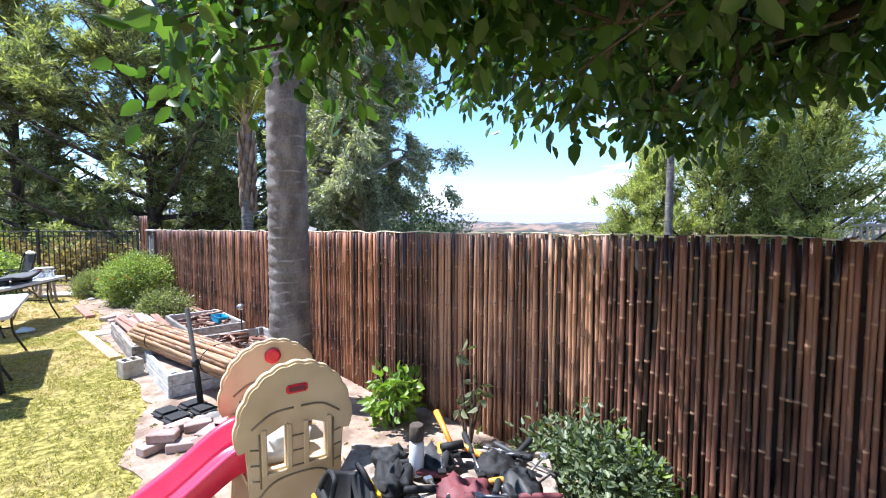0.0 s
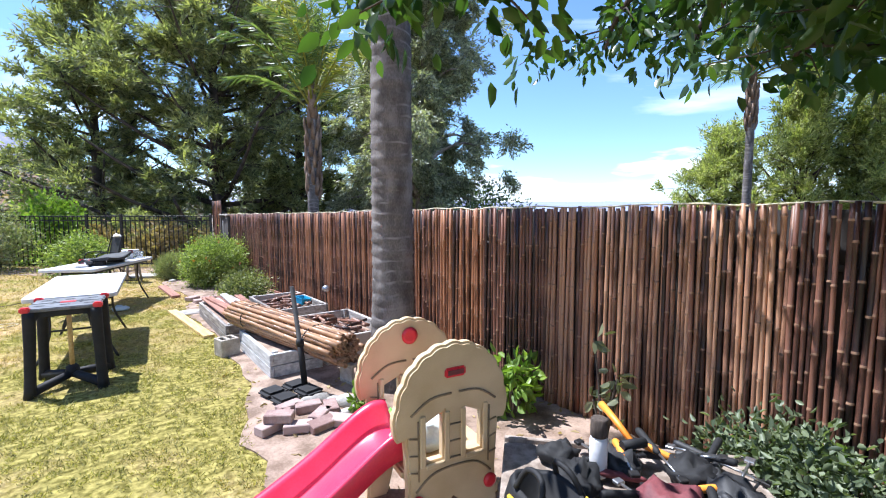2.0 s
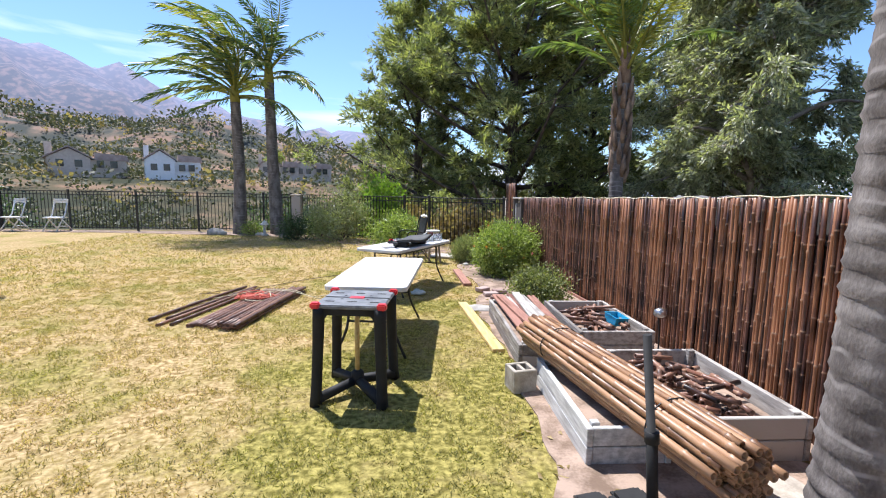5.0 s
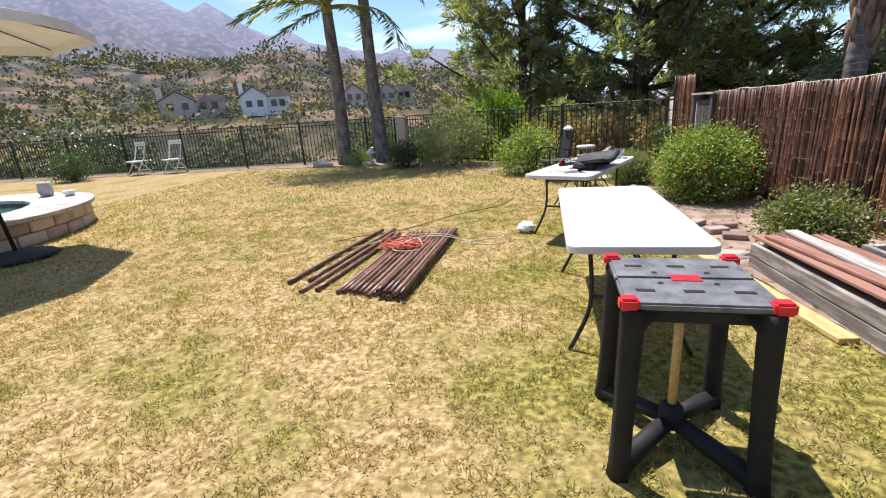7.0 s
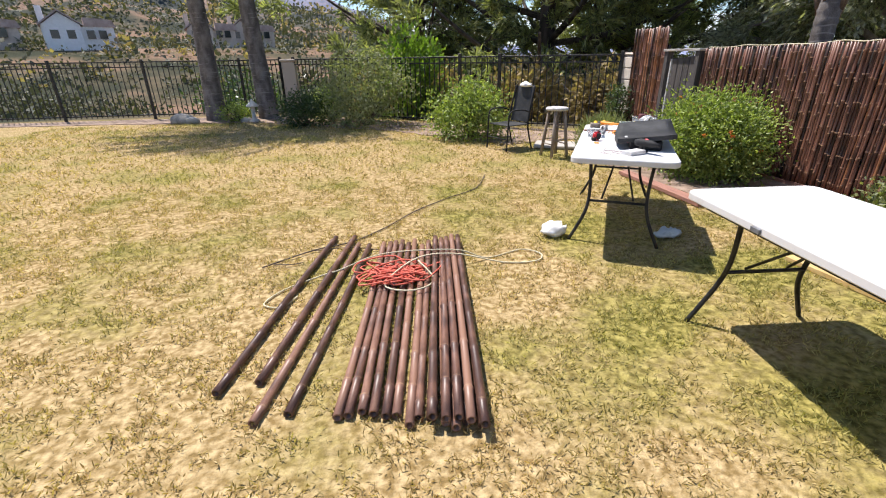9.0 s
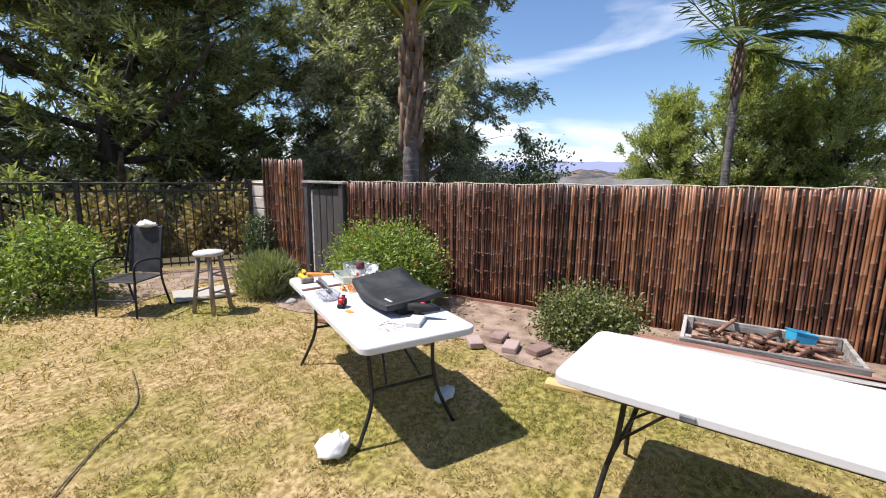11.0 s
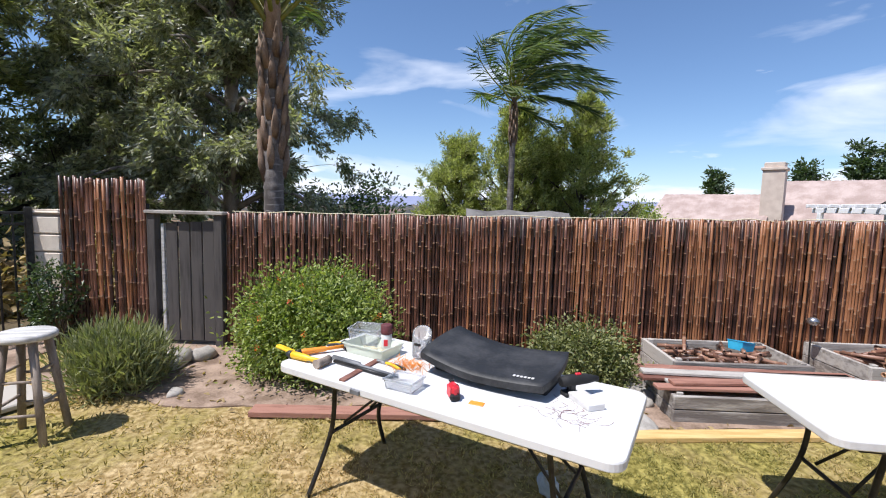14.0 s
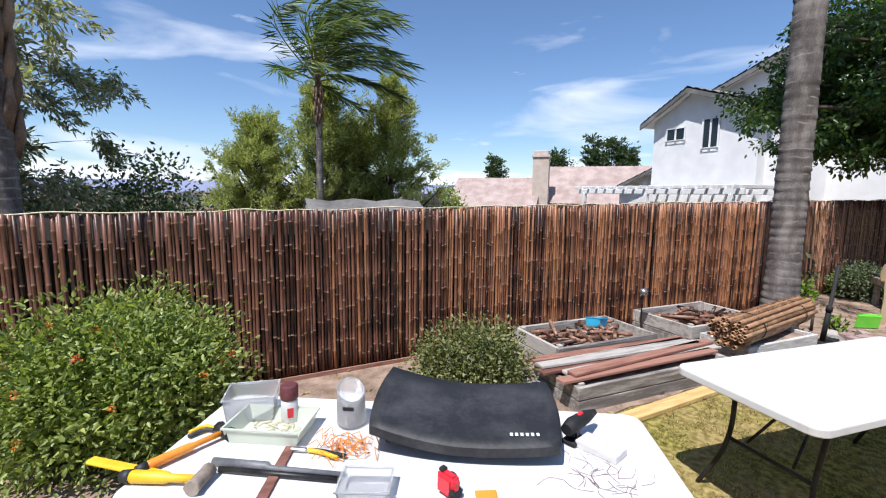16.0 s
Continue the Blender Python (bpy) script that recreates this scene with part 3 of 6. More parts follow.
def frond(length, az, rise, droop, wind, leaflet, rng, seg=14, pairs=46):
    """A feather palm frond: curve of its rib, and the places and ways of its leaflets."""
    pts = []
    p = Vector((0, 0, 0))
    d = Vector((math.cos(az) * math.cos(rise), math.sin(az) * math.cos(rise), math.sin(rise)))
    step = length / seg
    for i in range(seg + 1):
        pts.append(p.copy())
        d = (d + Vector((wind[0], wind[1], -droop)) * (0.35 + i / seg) / seg).normalized()
        p = p + d * step
    pos, way = [], []
    for k in range(pairs):
        t = (0.16 + 0.84 * k / (pairs - 1)) * seg
        i = min(int(t), seg - 1)
        q = pts[i].lerp(pts[i + 1], t - i)
        d = (pts[i + 1] - pts[i]).normalized()
        side = d.cross(Vector((0, 0, 1))).normalized()
        for sgn in (-1, 1):
            w = side * sgn * 0.9 + d * 0.75 + Vector((wind[0] * 0.3, wind[1] * 0.3, -0.35)) + Vector(rng.normal(size=3) * 0.14)
            pos.append(q)
            way.append(w)
    return pts, np.array([tuple(v) for v in pos]), np.array([tuple(v) for v in way])


def palm(label, base, points, radii, top, n, length, wind, materials, seed, shaft=1.0, boots=0.0, leaflet=0.5, droop=1.3, sides=14, lift=(-0.1, 1.45)):
    rng = np.random.default_rng(seed)
    ob = thing("palm_tree", label, "palm", at=base)
    part("trunk", trunk_rings(points, radii, 0.13, sides, seed), "palm_bark", ob)
    tip = Vector(points[-1])
    if boots:
        bm = bmesh.new()
        for k in range(34):
            z = tip.z - boots + boots * k / 34
            a = k * 2.4
            r = radii[-1] * 1.05
            s = Vector((math.cos(a), math.sin(a), 0))
            tube([tip * 1 + s * r * 0.8 + Vector((0, 0, z - tip.z - 0.2)), tip + s * r * 1.35 + Vector((0, 0, z - tip.z + 0.05)), tip + s * r * 1.5 + Vector((0, 0, z - tip.z + 0.3))], [r * 0.45, r * 0.38, r * 0.12], 6, bm=bm)
        part("boot_sleeve", bm, "palm_boot", ob, "shaggy brown stubs of old fronds")
    part("crownshaft", tube([tip, tip + Vector((0, 0, shaft * 0.5)), tip + Vector((0, 0, shaft))], [radii[-1] * 1.1, radii[-1] * 0.8, radii[-1] * 0.35], 10), "palm_boot" if boots else "frond_yellow", ob)
    for k in range(n):
        az = k * 2.39996 + rng.uniform(-0.2, 0.2)
        rise = lift[0] + (lift[1] - lift[0]) * ((k + 0.5) / n) ** 0.8
        pts, p, w = frond(length * rng.uniform(0.8, 1.1), az, rise, droop * rng.uniform(0.8, 1.25), wind, leaflet, rng)
        start = tip + Vector((math.cos(az), math.sin(az), 0)) * radii[-1] * 0.6 + Vector((0, 0, shaft * (0.15 + 0.8 * k / n)))
        f = part("frond", tube([q + start for q in pts], [0.035 * (1 - 0.85 * i / len(pts)) + 0.004 for i in range(len(pts))], 5), "palm_boot" if rise < 0 else "frond_yellow", ob)
        mname = materials[k % len(materials)]
        link("blade", leaves("blade", p + np.array(start), w, leaflet, 0.02 + 0.05 * leaflet, 0.1, rng), mname, f)
    return ob


def limbed(name, label, at, height, radius, limbs, seed, bark, leafmat, size, width, each, clump, spread, form, droop=0.0, lean=(0, 0), category="tree", low=0.2, per=7, windy=(0, 0, 0), spikes=6):
    """A tree: tapered trunk, limbs that branch, and a crown of clumps along them. form(t): reach of a limb at that share of the height."""
    rng = np.random.default_rng(seed)
    ob = thing(name, label, category, at=at)
    wob = [(lean[0] * t * height + 0.12 * radius * math.sin(3 * t + seed) * (t > 0), lean[1] * t * height + 0.12 * radius * math.cos(4 * t + seed) * (t > 0), t * height) for t in (0, 0.2, 0.4, 0.6, 0.8, 1.0)]
    line = bow(wob, 4)
    part("trunk", tube(line, [radius * (1 - 0.9 * i / len(line)) for i in range(len(line))], 10), bark, ob)
    bm = bmesh.new()
    cs, rs = [], []
    for k in range(limbs):
        t = low + (0.98 - low) * (k + rng.uniform(0, 0.8)) / limbs
        i = min(int(t * (len(line) - 1)), len(line) - 2)
        s = line[i]
        az = k * 2.39996 + rng.uniform(-0.5, 0.5)
        reach = form(t) * rng.uniform(0.62, 1.12)
        rise = spread * (0.4 + 0.9 * t) + rng.uniform(-0.15, 0.2)
        o = Vector((math.cos(az), math.sin(az), rise)).normalized()
        pts = bow([s, s + o * reach * 0.35 + Vector((0, 0, 0.02 * reach)), s + o * reach * 0.7 + Vector((0, 0, (0.10 - droop * 0.2) * reach)), s + o * reach + Vector((0, 0, (0.22 - droop * 0.6) * reach))], 4)
        r0 = radius * (1 - t) * 0.42 + 0.018
        tube(pts, [r0 * (1 - 0.85 * j / len(pts)) + 0.006 for j in range(len(pts))], 5, bm=bm)
        for j in range(per):
            u = rng.uniform(0.28, 1.05)
            q = pts[min(int(u * (len(pts) - 1)), len(pts) - 1)]
            off = Vector(rng.normal(size=3)) * reach * 0.17 * (0.5 + u)
            off.z *= 0.6
            e = q + off
            tube([q, q.lerp(e, 0.6) + Vector((0, 0, 0.04)), e], [0.016, 0.011, 0.005], 4, bm=bm)
            cs.append(tuple(e))
            rs.append(clump * rng.uniform(0.6, 1.3))
    part("branchwork", bm, bark, ob)
    # every clump is a handful of leafy shoots that point outwards
    c, reach = np.repeat(np.array(cs), spikes, 0), np.repeat(np.array(rs), spikes)
    axis = c - np.array((lean[0] * height * 0.5, lean[1] * height * 0.5, 0))
    axis[:, 2] = 0
    d = unit(unit(axis) * 0.7 + rng.normal(size=c.shape) * np.array((0.75, 0.75, 0.5)) + np.array((0, 0, 0.25 - droop * 1.2)) + np.array(windy))
    k = max(4, each // spikes)
    along_shoot = rng.uniform(-0.25, 1.0, len(c) * k)
    p = np.repeat(c, k, 0) + np.repeat(d, k, 0) * (along_shoot * np.repeat(reach, k) * 1.15)[:, None]
    p += rng.normal(size=p.shape) * (np.repeat(reach, k) * (0.17 - 0.10 * along_shoot))[:, None]
    w = np.repeat(d, k, 0) + rng.normal(size=p.shape) * 0.55
    link("crown", leaves("crown", p, w, size, width, 0.15, rng), leafmat, ob)
    return ob


WIND = (-0.75, -0.7)
palm("tall palm with a smooth grey ringed trunk beside the bamboo fence", (-0.69, 2.84, 0), [(0, 0, -0.1), (0.0, 0.0, 1.2), (0.0, 0, 3.0), (0.02, -0.02, 5.2), (0.06, -0.04, 7.6)], [0.235, 0.185, 0.178, 0.17, 0.165, 0.15], 7.6, 16, 2.6, WIND, ["frond", "frond_dark"], 3, shaft=1.0, sides=28)
palm("feather palm with brown frond stubs behind the bamboo fence", (2.03, 11.57, -1.4), [(0, 0, 0), (0, 0, 2.5), (0.05, 0.02, 5.5)], [0.20, 0.165, 0.15, 0.14], 5.5, 22, 2.5, (-0.35, -0.1), ["frond", "frond", "frond_yellow"], 5, shaft=1.3, boots=2.0, leaflet=0.45, lift=(0.75, 1.5))
palm("windblown feather palm on a slim pale trunk beyond the fence", (17.37, 6.08, -1.6), [(0, 0, 0), (0, 0, 4), (0, 0, 8.0)], [0.19, 0.155, 0.135], 8.0, 30, 4.4, (-0.2, -2.3), ["frond_dark", "frond"], 8, shaft=1.4, boots=1.6, leaflet=0.95, lift=(0.2, 1.5))
palm("windblown palm with a grey trunk at the lawn's far edge", (-9.0, 17.75, 0), [(0, 0, 0), (0.05, 0, 2.5), (0.0, 0, 4.6)], [0.26, 0.2, 0.18, 0.16], 4.6, 30, 2.9, (-1.7, -0.5), ["frond", "frond_dark", "frond_yellow"], 12, shaft=1.0, leaflet=0.5, lift=(0.0, 1.5))
palm("taller palm with a grey trunk at the lawn's far edge", (-7.75, 17.85, 0), [(0.05, 0, 0), (-0.05, 0, 2.5), (-0.1, 0, 5.3)], [0.27, 0.21, 0.18, 0.16], 5.3, 18, 2.1, (-0.5, -0.2), ["frond", "frond_dark"], 14, shaft=1.2, leaflet=0.42, lift=(0.1, 1.5))

limbed("pine_tree", "tall spreading dark green pine behind the railing", (1.99, 23.47, -3.4), 17.5, 0.42, 58, 21, "bark", "needle", 0.28, 0.062, 250, 0.62, 0.28, lambda t: 6.6 * (1 - t) ** 0.55 + 0.8, low=0.16, per=8)
limbed("pine_tree", "tall pale green pine behind the railing", (-2.6, 26.5, -4.2), 15.5, 0.36, 50, 22, "bark", "needle", 0.28, 0.062, 230, 0.62, 0.3, lambda t: 5.2 * (1 - t) ** 0.6 + 0.7, low=0.12, per=7)
limbed("pine_tree", "shaggy dark pine at the back of the slope", (6.6, 25.0, -3.4), 16, 0.36, 44, 23, "bark", "needle", 0.28, 0.062, 230, 0.65, 0.28, lambda t: 5.4 * (1 - t) ** 0.55 + 0.8, low=0.1, per=8)
limbed("eucalyptus_tree", "tall grey-green eucalyptus with drooping leaves and peeling bark", (8.45, 15.5, -1.6), 14.5, 0.30, 46, 31, "pale_bark", "euc", 0.20, 0.056, 430, 0.66, 0.85, lambda t: 3.9 * (1.15 - t) ** 0.5, droop=0.9, low=0.18, per=8)
limbed("eucalyptus_tree", "drooping grey-green eucalyptus behind the palm", (10.2, 20.6, -2.4), 14.5, 0.32, 46, 32, "pale_bark", "euc", 0.22, 0.058, 330, 0.70, 0.8, lambda t: 4.2 * (1.15 - t) ** 0.5, droop=0.9, low=0.12, per=8)
for k, (x, y, h, w, s) in enumerate([(21.6, 5.4, 9.4, 2.6, 41), (20.8, 1.6, 9.9, 2.5, 42), (22.0, 8.8, 7.4, 2.6, 43), (22.6, 3.4, 7.6, 2.6, 44)]):
    limbed("conifer_tree", "bushy windblown olive-green conifer beyond the fence", (x, y, -2.3), h, 0.2, 44, s, "bark", "needle_lit", 0.22, 0.05, 150, 0.55, 0.7, lambda t, w=w: w * 1.3 * (1 - t) ** 0.7 + 0.35, low=0.06, per=7, windy=(-0.1, -0.5, 0.8))
bush("shrub", "dark rounded evergreen shrub behind the bamboo fence", (8.43, 11.24, -1.4), (1.25, 1.25, 4.1), 5200, 0.13, "leaf_dark", 51, each=80)
bush("shrub", "grey-green shrub behind the bamboo fence", (10.3, 13.0, -1.4), (1.9, 1.9, 3.6), 5200, 0.15, "euc", 52, each=80)
bush("shrub", "low olive shrub near the rooftops beyond the fence", (22.5, -2.2, -2.2), (1.7, 1.7, 4.6), 4200, 0.2, "leaf_bush", 53, each=70)
for k, (dx, dy, d, top) in enumerate([(0.865, -0.50, 62, 6.2), (0.792, -0.61, 62, 6.8), (0.747, -0.665, 60, 8.2), (0.722, -0.69, 60, 8.2), (0.70, -0.715, 60, 7.4)]):
    limbed("far_tree", "small dark tree above the rooftops", (-4.2 + dx * d, 9.2 + dy * d, -3), top + 3.2, 0.22, 22, 60 + k, "bark", "leaf_dark", 0.5, 0.2, 26, 0.75, 0.7, lambda t: 2.2 * (1.1 - t) ** 0.5, low=0.25, per=6)


def shade_tree():
    """The broad-leaved tree whose low crown hangs over the start of the walk."""
    rng = np.random.default_rng(77)
    ob = thing("shade_tree", "broad-leaved shade tree with low hanging glossy green branches", "tree", at=(-0.75, -3.1, 0))
    part("trunk", tube(bow([(0, 0, -0.05), (0.05, 0.05, 0.9), (-0.05, 0.1, 1.9)], 4), [0.2, 0.17, 0.155, 0.15, 0.145, 0.14, 0.14, 0.14, 0.13], 12), "bark", ob)
    bm = bmesh.new()
    cs = []
    ends = []
    for k in range(165):
        az = rng.uniform(0, math.tau)
        rr = rng.uniform(0.8, 2.9)
        ends.append((rr * math.cos(az), rr * math.sin(az), rng.uniform(2.6, 5.6)))
    ends += [(0.1, 3.0, 2.75), (0.7, 2.6, 2.5), (-0.7, 3.2, 2.75), (-1.2, 2.5, 2.7), (1.0, 3.5, 2.95), (1.4, 2.9, 2.9), (0.9, 4.0, 3.1), (1.6, 3.9, 3.25), (-1.7, 2.2, 2.8), (-0.2, 2.4, 2.6), (1.6, 2.0, 2.9), (1.3, 1.4, 2.85), (1.7, 0.9, 2.9), (-1.5, 3.1, 2.75), (-1.0, 3.4, 2.75), (-2.1, 3.0, 2.8), (-0.5, 3.0, 2.7), (1.0, 3.0, 2.75), (1.8, 2.5, 2.7), (0.4, 2.2, 2.6)]
    for k in range(24):
        ends.append((rng.uniform(0.2, 2.2), rng.uniform(1.6, 3.4), rng.uniform(3.3, 4.6)))
    for e in ends:
        e = Vector(e)
        pts = bow([(-0.05, 0.1, 1.85), Vector((e.x * 0.4, e.y * 0.4, 1.9 + (e.z - 1.9) * 0.85)), e * 1.0, e + Vector((e.x * 0.12, e.y * 0.12, -0.32))], 5)
        tube(pts, [0.05 * (1 - 0.9 * j / len(pts)) + 0.004 for j in range(len(pts))], 5, bm=bm)
        for j in range(13):
            q = pts[int(rng.uniform(0.35, 1.0) * (len(pts) - 1))]
            o = Vector(rng.normal(size=3)) * 0.36
            o.z = -abs(o.z) * 0.55 + 0.12
            t = q + o
            tube([q, q.lerp(t, 0.5) + Vector((0, 0, 0.05)), t], [0.008, 0.006, 0.003], 4, bm=bm)
            for u in (0.35, 0.6, 0.8, 1.0):
                cs.append(tuple(q.lerp(t, u)))
    part("branchwork", bm, "bark", ob)
    p, w = clumps(cs, 0.13, 13, rng, 0.85)
    link("crown", leaves("crown", p, w, 0.088, 0.05, 0.14, rng, True), "leaf_tree", ob)


shade_tree()


# ---------------------------------------------------------------- fences
def cane(length, radius, seed, nodes, sides=8, hollow=False, noded=False):
    """A bamboo cane standing at z 0, thickened at its joints."""
    rng = random.Random(seed)
    zs, rs = [0.0], [radius]
    z = rng.uniform(0.05, 0.3)
    while z < length - 0.05:
        zs += [z - 0.012, z, z + 0.012]
        rs += [radius * rng.uniform(0.95, 1.0), radius * 1.2, radius * 0.97]
        z += length / nodes * rng.uniform(0.75, 1.25)
    rings = [q for i, q in enumerate(zs) if i % 3 == 2]
    zs.append(length)
    rs.append(radius * 0.95)
    bm = tube([(0.006 * math.sin(q * 2 + seed), 0.006 * math.cos(q * 1.7 + seed), q) for q in zs], rs, sides, cap=not hollow)
    if noded:
        for f in bm.faces:
            if len(f.verts) == 4 and any(abs(f.calc_center_median().z - q - 0.006) < 0.004 for q in rings):
                f.material_index = 1
    if hollow:
        for z0, s in ((0, 1), (length, -1)):
            a = [v for v in bm.verts if abs(v.co.z - z0) < 0.004]
            e = [g for g in bm.edges if g.verts[0] in a and g.verts[1] in a]
            r = bmesh.ops.extrude_edge_only(bm, edges=e)
            vs = [g for g in r["geom"] if isinstance(g, bmesh.types.BMVert)]
            c = sum((v.co for v in vs), Vector()) / len(vs)
            for v in vs:
                v.co = c + (v.co - c) * 0.66
            e2 = [g for g in r["geom"] if isinstance(g, bmesh.types.BMEdge)]
            r = bmesh.ops.extrude_edge_only(bm, edges=e2)
            vs = [g for g in r["geom"] if isinstance(g, bmesh.types.BMVert)]
            for v in vs:
                v.co.z += s * 0.06
            bmesh.ops.contextual_create(bm, geom=vs)
    return bm


def cane_mesh(name, length, radius, seed, nodes, material, hollow=False, sides=8):
    bm = cane(length, radius, seed, nodes, sides, hollow, True)
    me = bpy.data.meshes.new(name)
    bm.to_mesh(me)
    bm.free()
    me.materials.append(M[material])
    me.materials.append(M["bamboo_node"])
    return me


def bamboo_fence():
    rng = random.Random(5)
    ob = thing("bamboo_fence", "long screen of upright dark brown bamboo canes along the yard", "fence")
    kinds = {k: [cane_mesh("cane", 1.6, 0.0168, 10 + i, 5.5, k, sides=8) for i in range(22)] for k in ("bamboo_dark", "bamboo_amber", "bamboo_tan")}
    rest = bmesh.new()
    y, count = 11.2, 0
    while y > -8.6:
        gap = rng.uniform(0.0255, 0.034)
        y -= gap
        x, top = along(FENCE, y), along(FENCE_TOP, y) + rng.uniform(-0.012, 0.012)
        # y 1.80-2.32 faces off the sun; its shade is put in as dark canes
        amber = (2.4 < y < 7.4 and rng.random() < 0.65) or (1.80 < y < 2.32 and rng.random() < 0.02) or (y < 1.8 or y > 2.32) and rng.random() < 0.18
        low = 0.05 if y > 7 else 0.0
        m = pose(x + rng.uniform(-0.007, 0.007), y, low, rng.uniform(-0.45, 0.45), rng.uniform(-0.3, 0.3), rng.uniform(0, 360)) @ Matrix.Diagonal((gap / 0.0335 * 0.97, gap / 0.0335 * 0.97, (top - low) / 1.6, 1))
        tan_panel = 0.15 < y < 1.80 and rng.random() < 0.8
        me = rng.choice(kinds["bamboo_tan" if tan_panel else "bamboo_amber" if amber else "bamboo_dark"])
        if 0.0 < y < 8.8:
            c = new("cane", me)
            c.parent, c.matrix_basis = ob, m
        else:
            n0 = len(rest.verts)
            rest.from_mesh(me)
            rest.verts.ensure_lookup_table()
            for v in rest.verts[n0:]:
                v.co = m @ v.co
        count += 1
    rm = bpy.data.meshes.new("bamboo_screening")
    rest.to_mesh(rm)
    rest.free()
    rm.materials.append(M["bamboo_rest"])
    rm.materials.append(M["bamboo_node"])
    r = link("bamboo_screening", rm, "bamboo_rest", ob)
    r["kind"] = "stuff"
    # rails, and an added dark sheet behind that fills the gaps between canes
    for z in (0.35, 1.3):
        pts = [(along(FENCE, q) + 0.045, q, z) for q in (-8.6, -4, 1, 1.8, 2.32, 5, 7, 9, 11.2)]
        part("rail", tube(pts, 0.02, 6), "gate_wood", ob)
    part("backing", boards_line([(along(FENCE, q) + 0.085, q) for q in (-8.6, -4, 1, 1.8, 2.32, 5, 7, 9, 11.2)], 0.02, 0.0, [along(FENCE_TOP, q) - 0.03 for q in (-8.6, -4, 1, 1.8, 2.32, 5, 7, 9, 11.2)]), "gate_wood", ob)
    part("kickboard", boards_line([(along(FENCE, q) - 0.035, q) for q in (11.1, 9, 7)], 0.02, 0.005, [0.05, 0.05, 0.05]), "red_wood", ob, "red-stained board along the foot of the canes")
    bm = bmesh.new()
    wire = []
    q = 11.1
    while q > -8.5:
        wire.append((along(FENCE, q) - 0.004 + rng.uniform(-0.006, 0.006), q, along(FENCE_TOP, q) + rng.uniform(-0.008, 0.018)))
        q -= 0.21
    part("top_cord", tube(bow(wire, 3), 0.006, 5, bm=bm), "rope_pale", ob)


def boards_line(line, thick, z0, tops):
    """A thin upright sheet along a line in the plan."""
    bm = bmesh.new()
    rows = []
    for (x, y), top in zip(line, tops):
        rows.append([bm.verts.new(c) for c in ((x - thick / 2, y, z0), (x + thick / 2, y, z0), (x + thick / 2, y, top), (x - thick / 2, y, top))])
    for a, b in zip(rows, rows[1:]):
        for k in range(4):
            bm.faces.new((a[k], a[(k + 1) % 4], b[(k + 1) % 4], b[k]))
    bm.faces.new(rows[0][::-1])
    bm.faces.new(rows[-1])
    bmesh.ops.recalc_face_normals(bm, faces=bm.faces[:])
    return bm


def bamboo_panel():
    ob = thing("bamboo_screen", "tall narrow panel of dark bamboo canes beside the gate post", "screen")
    rng = random.Random(8)
    kinds = [cane_mesh("cane", 1.86, 0.0185, 60 + i, 6, "bamboo_dark" if i % 3 else "bamboo_amber") for i in range(6)]
    for k in range(26):
        y = 12.06 + k * 0.0365
        c = new("cane", rng.choice(kinds))
        c.parent = ob
        c.matrix_basis = pose(-0.23 + rng.uniform(-0.008, 0.008), y, 0, rng.uniform(-0.6, 0.6), rng.uniform(-0.4, 0.4), rng.uniform(0, 360)) @ Matrix.Diagonal((1, 1, rng.uniform(0.975, 1.0), 1))
    for z in (0.4, 1.5):
        part("rail", box((-0.195, 12.06, z), (-0.155, 12.98, z + 0.07), 0.005), "gate_wood", ob)


def gate():
    ob = thing("gate", "weathered grey wooden gate with gaps between its boards", "gate")
    for y in (11.24, 11.98):
        part("post", box((-0.27, y - 0.045, 0), (-0.17, y + 0.045, 1.47), 0.006), "gate_wood", ob)
    part("cap_rail", box((-0.29, 11.17, 1.47), (-0.14, 12.04, 1.505), 0.005), "grey_wood", ob, "pale weathered cap rail")
    for i, y in enumerate((11.30, 11.435, 11.57, 11.71)):
        part("board", box((-0.235, y, 0.06), (-0.212, y + 0.125, 1.40 - 0.01 * i), 0.004), "gate_wood", ob)
    part("batten", box((-0.245, 11.85, 0.06), (-0.20, 11.885, 1.36), 0.004), "white_wood", ob, "white-painted upright strip")
    part("cross_rail", box((-0.21, 11.3, 0.3), (-0.175, 11.94, 0.39), 0.004), "gate_wood", ob)
    part("cross_rail", box((-0.21, 11.3, 1.1), (-0.175, 11.94, 1.19), 0.004), "gate_wood", ob)


def pillar():
    ob = thing("block_pillar", "cream painted block pillar with rounded cap at the fence corner", "pillar")
    part("core", box((-0.21, 13.06, 0), (0.11, 13.38, 1.42)), "mortar", ob)
    k = 0
    for row in range(7):
        z = 0.01 + row * 0.2
        cut = 0.12 if row % 2 else 0.2
        for a, b in ((0, cut - 0.006), (cut + 0.006, 0.34)):
            part("block", box((-0.22 + a, 13.05, z), (-0.22 + b, 13.39, z + 0.188), 0.012), "cream_block", ob)
            k += 1
    part("cap", box((-0.23, 13.04, 1.41), (0.13, 13.40, 1.475), 0.03, seg=3), "cream_block", ob)


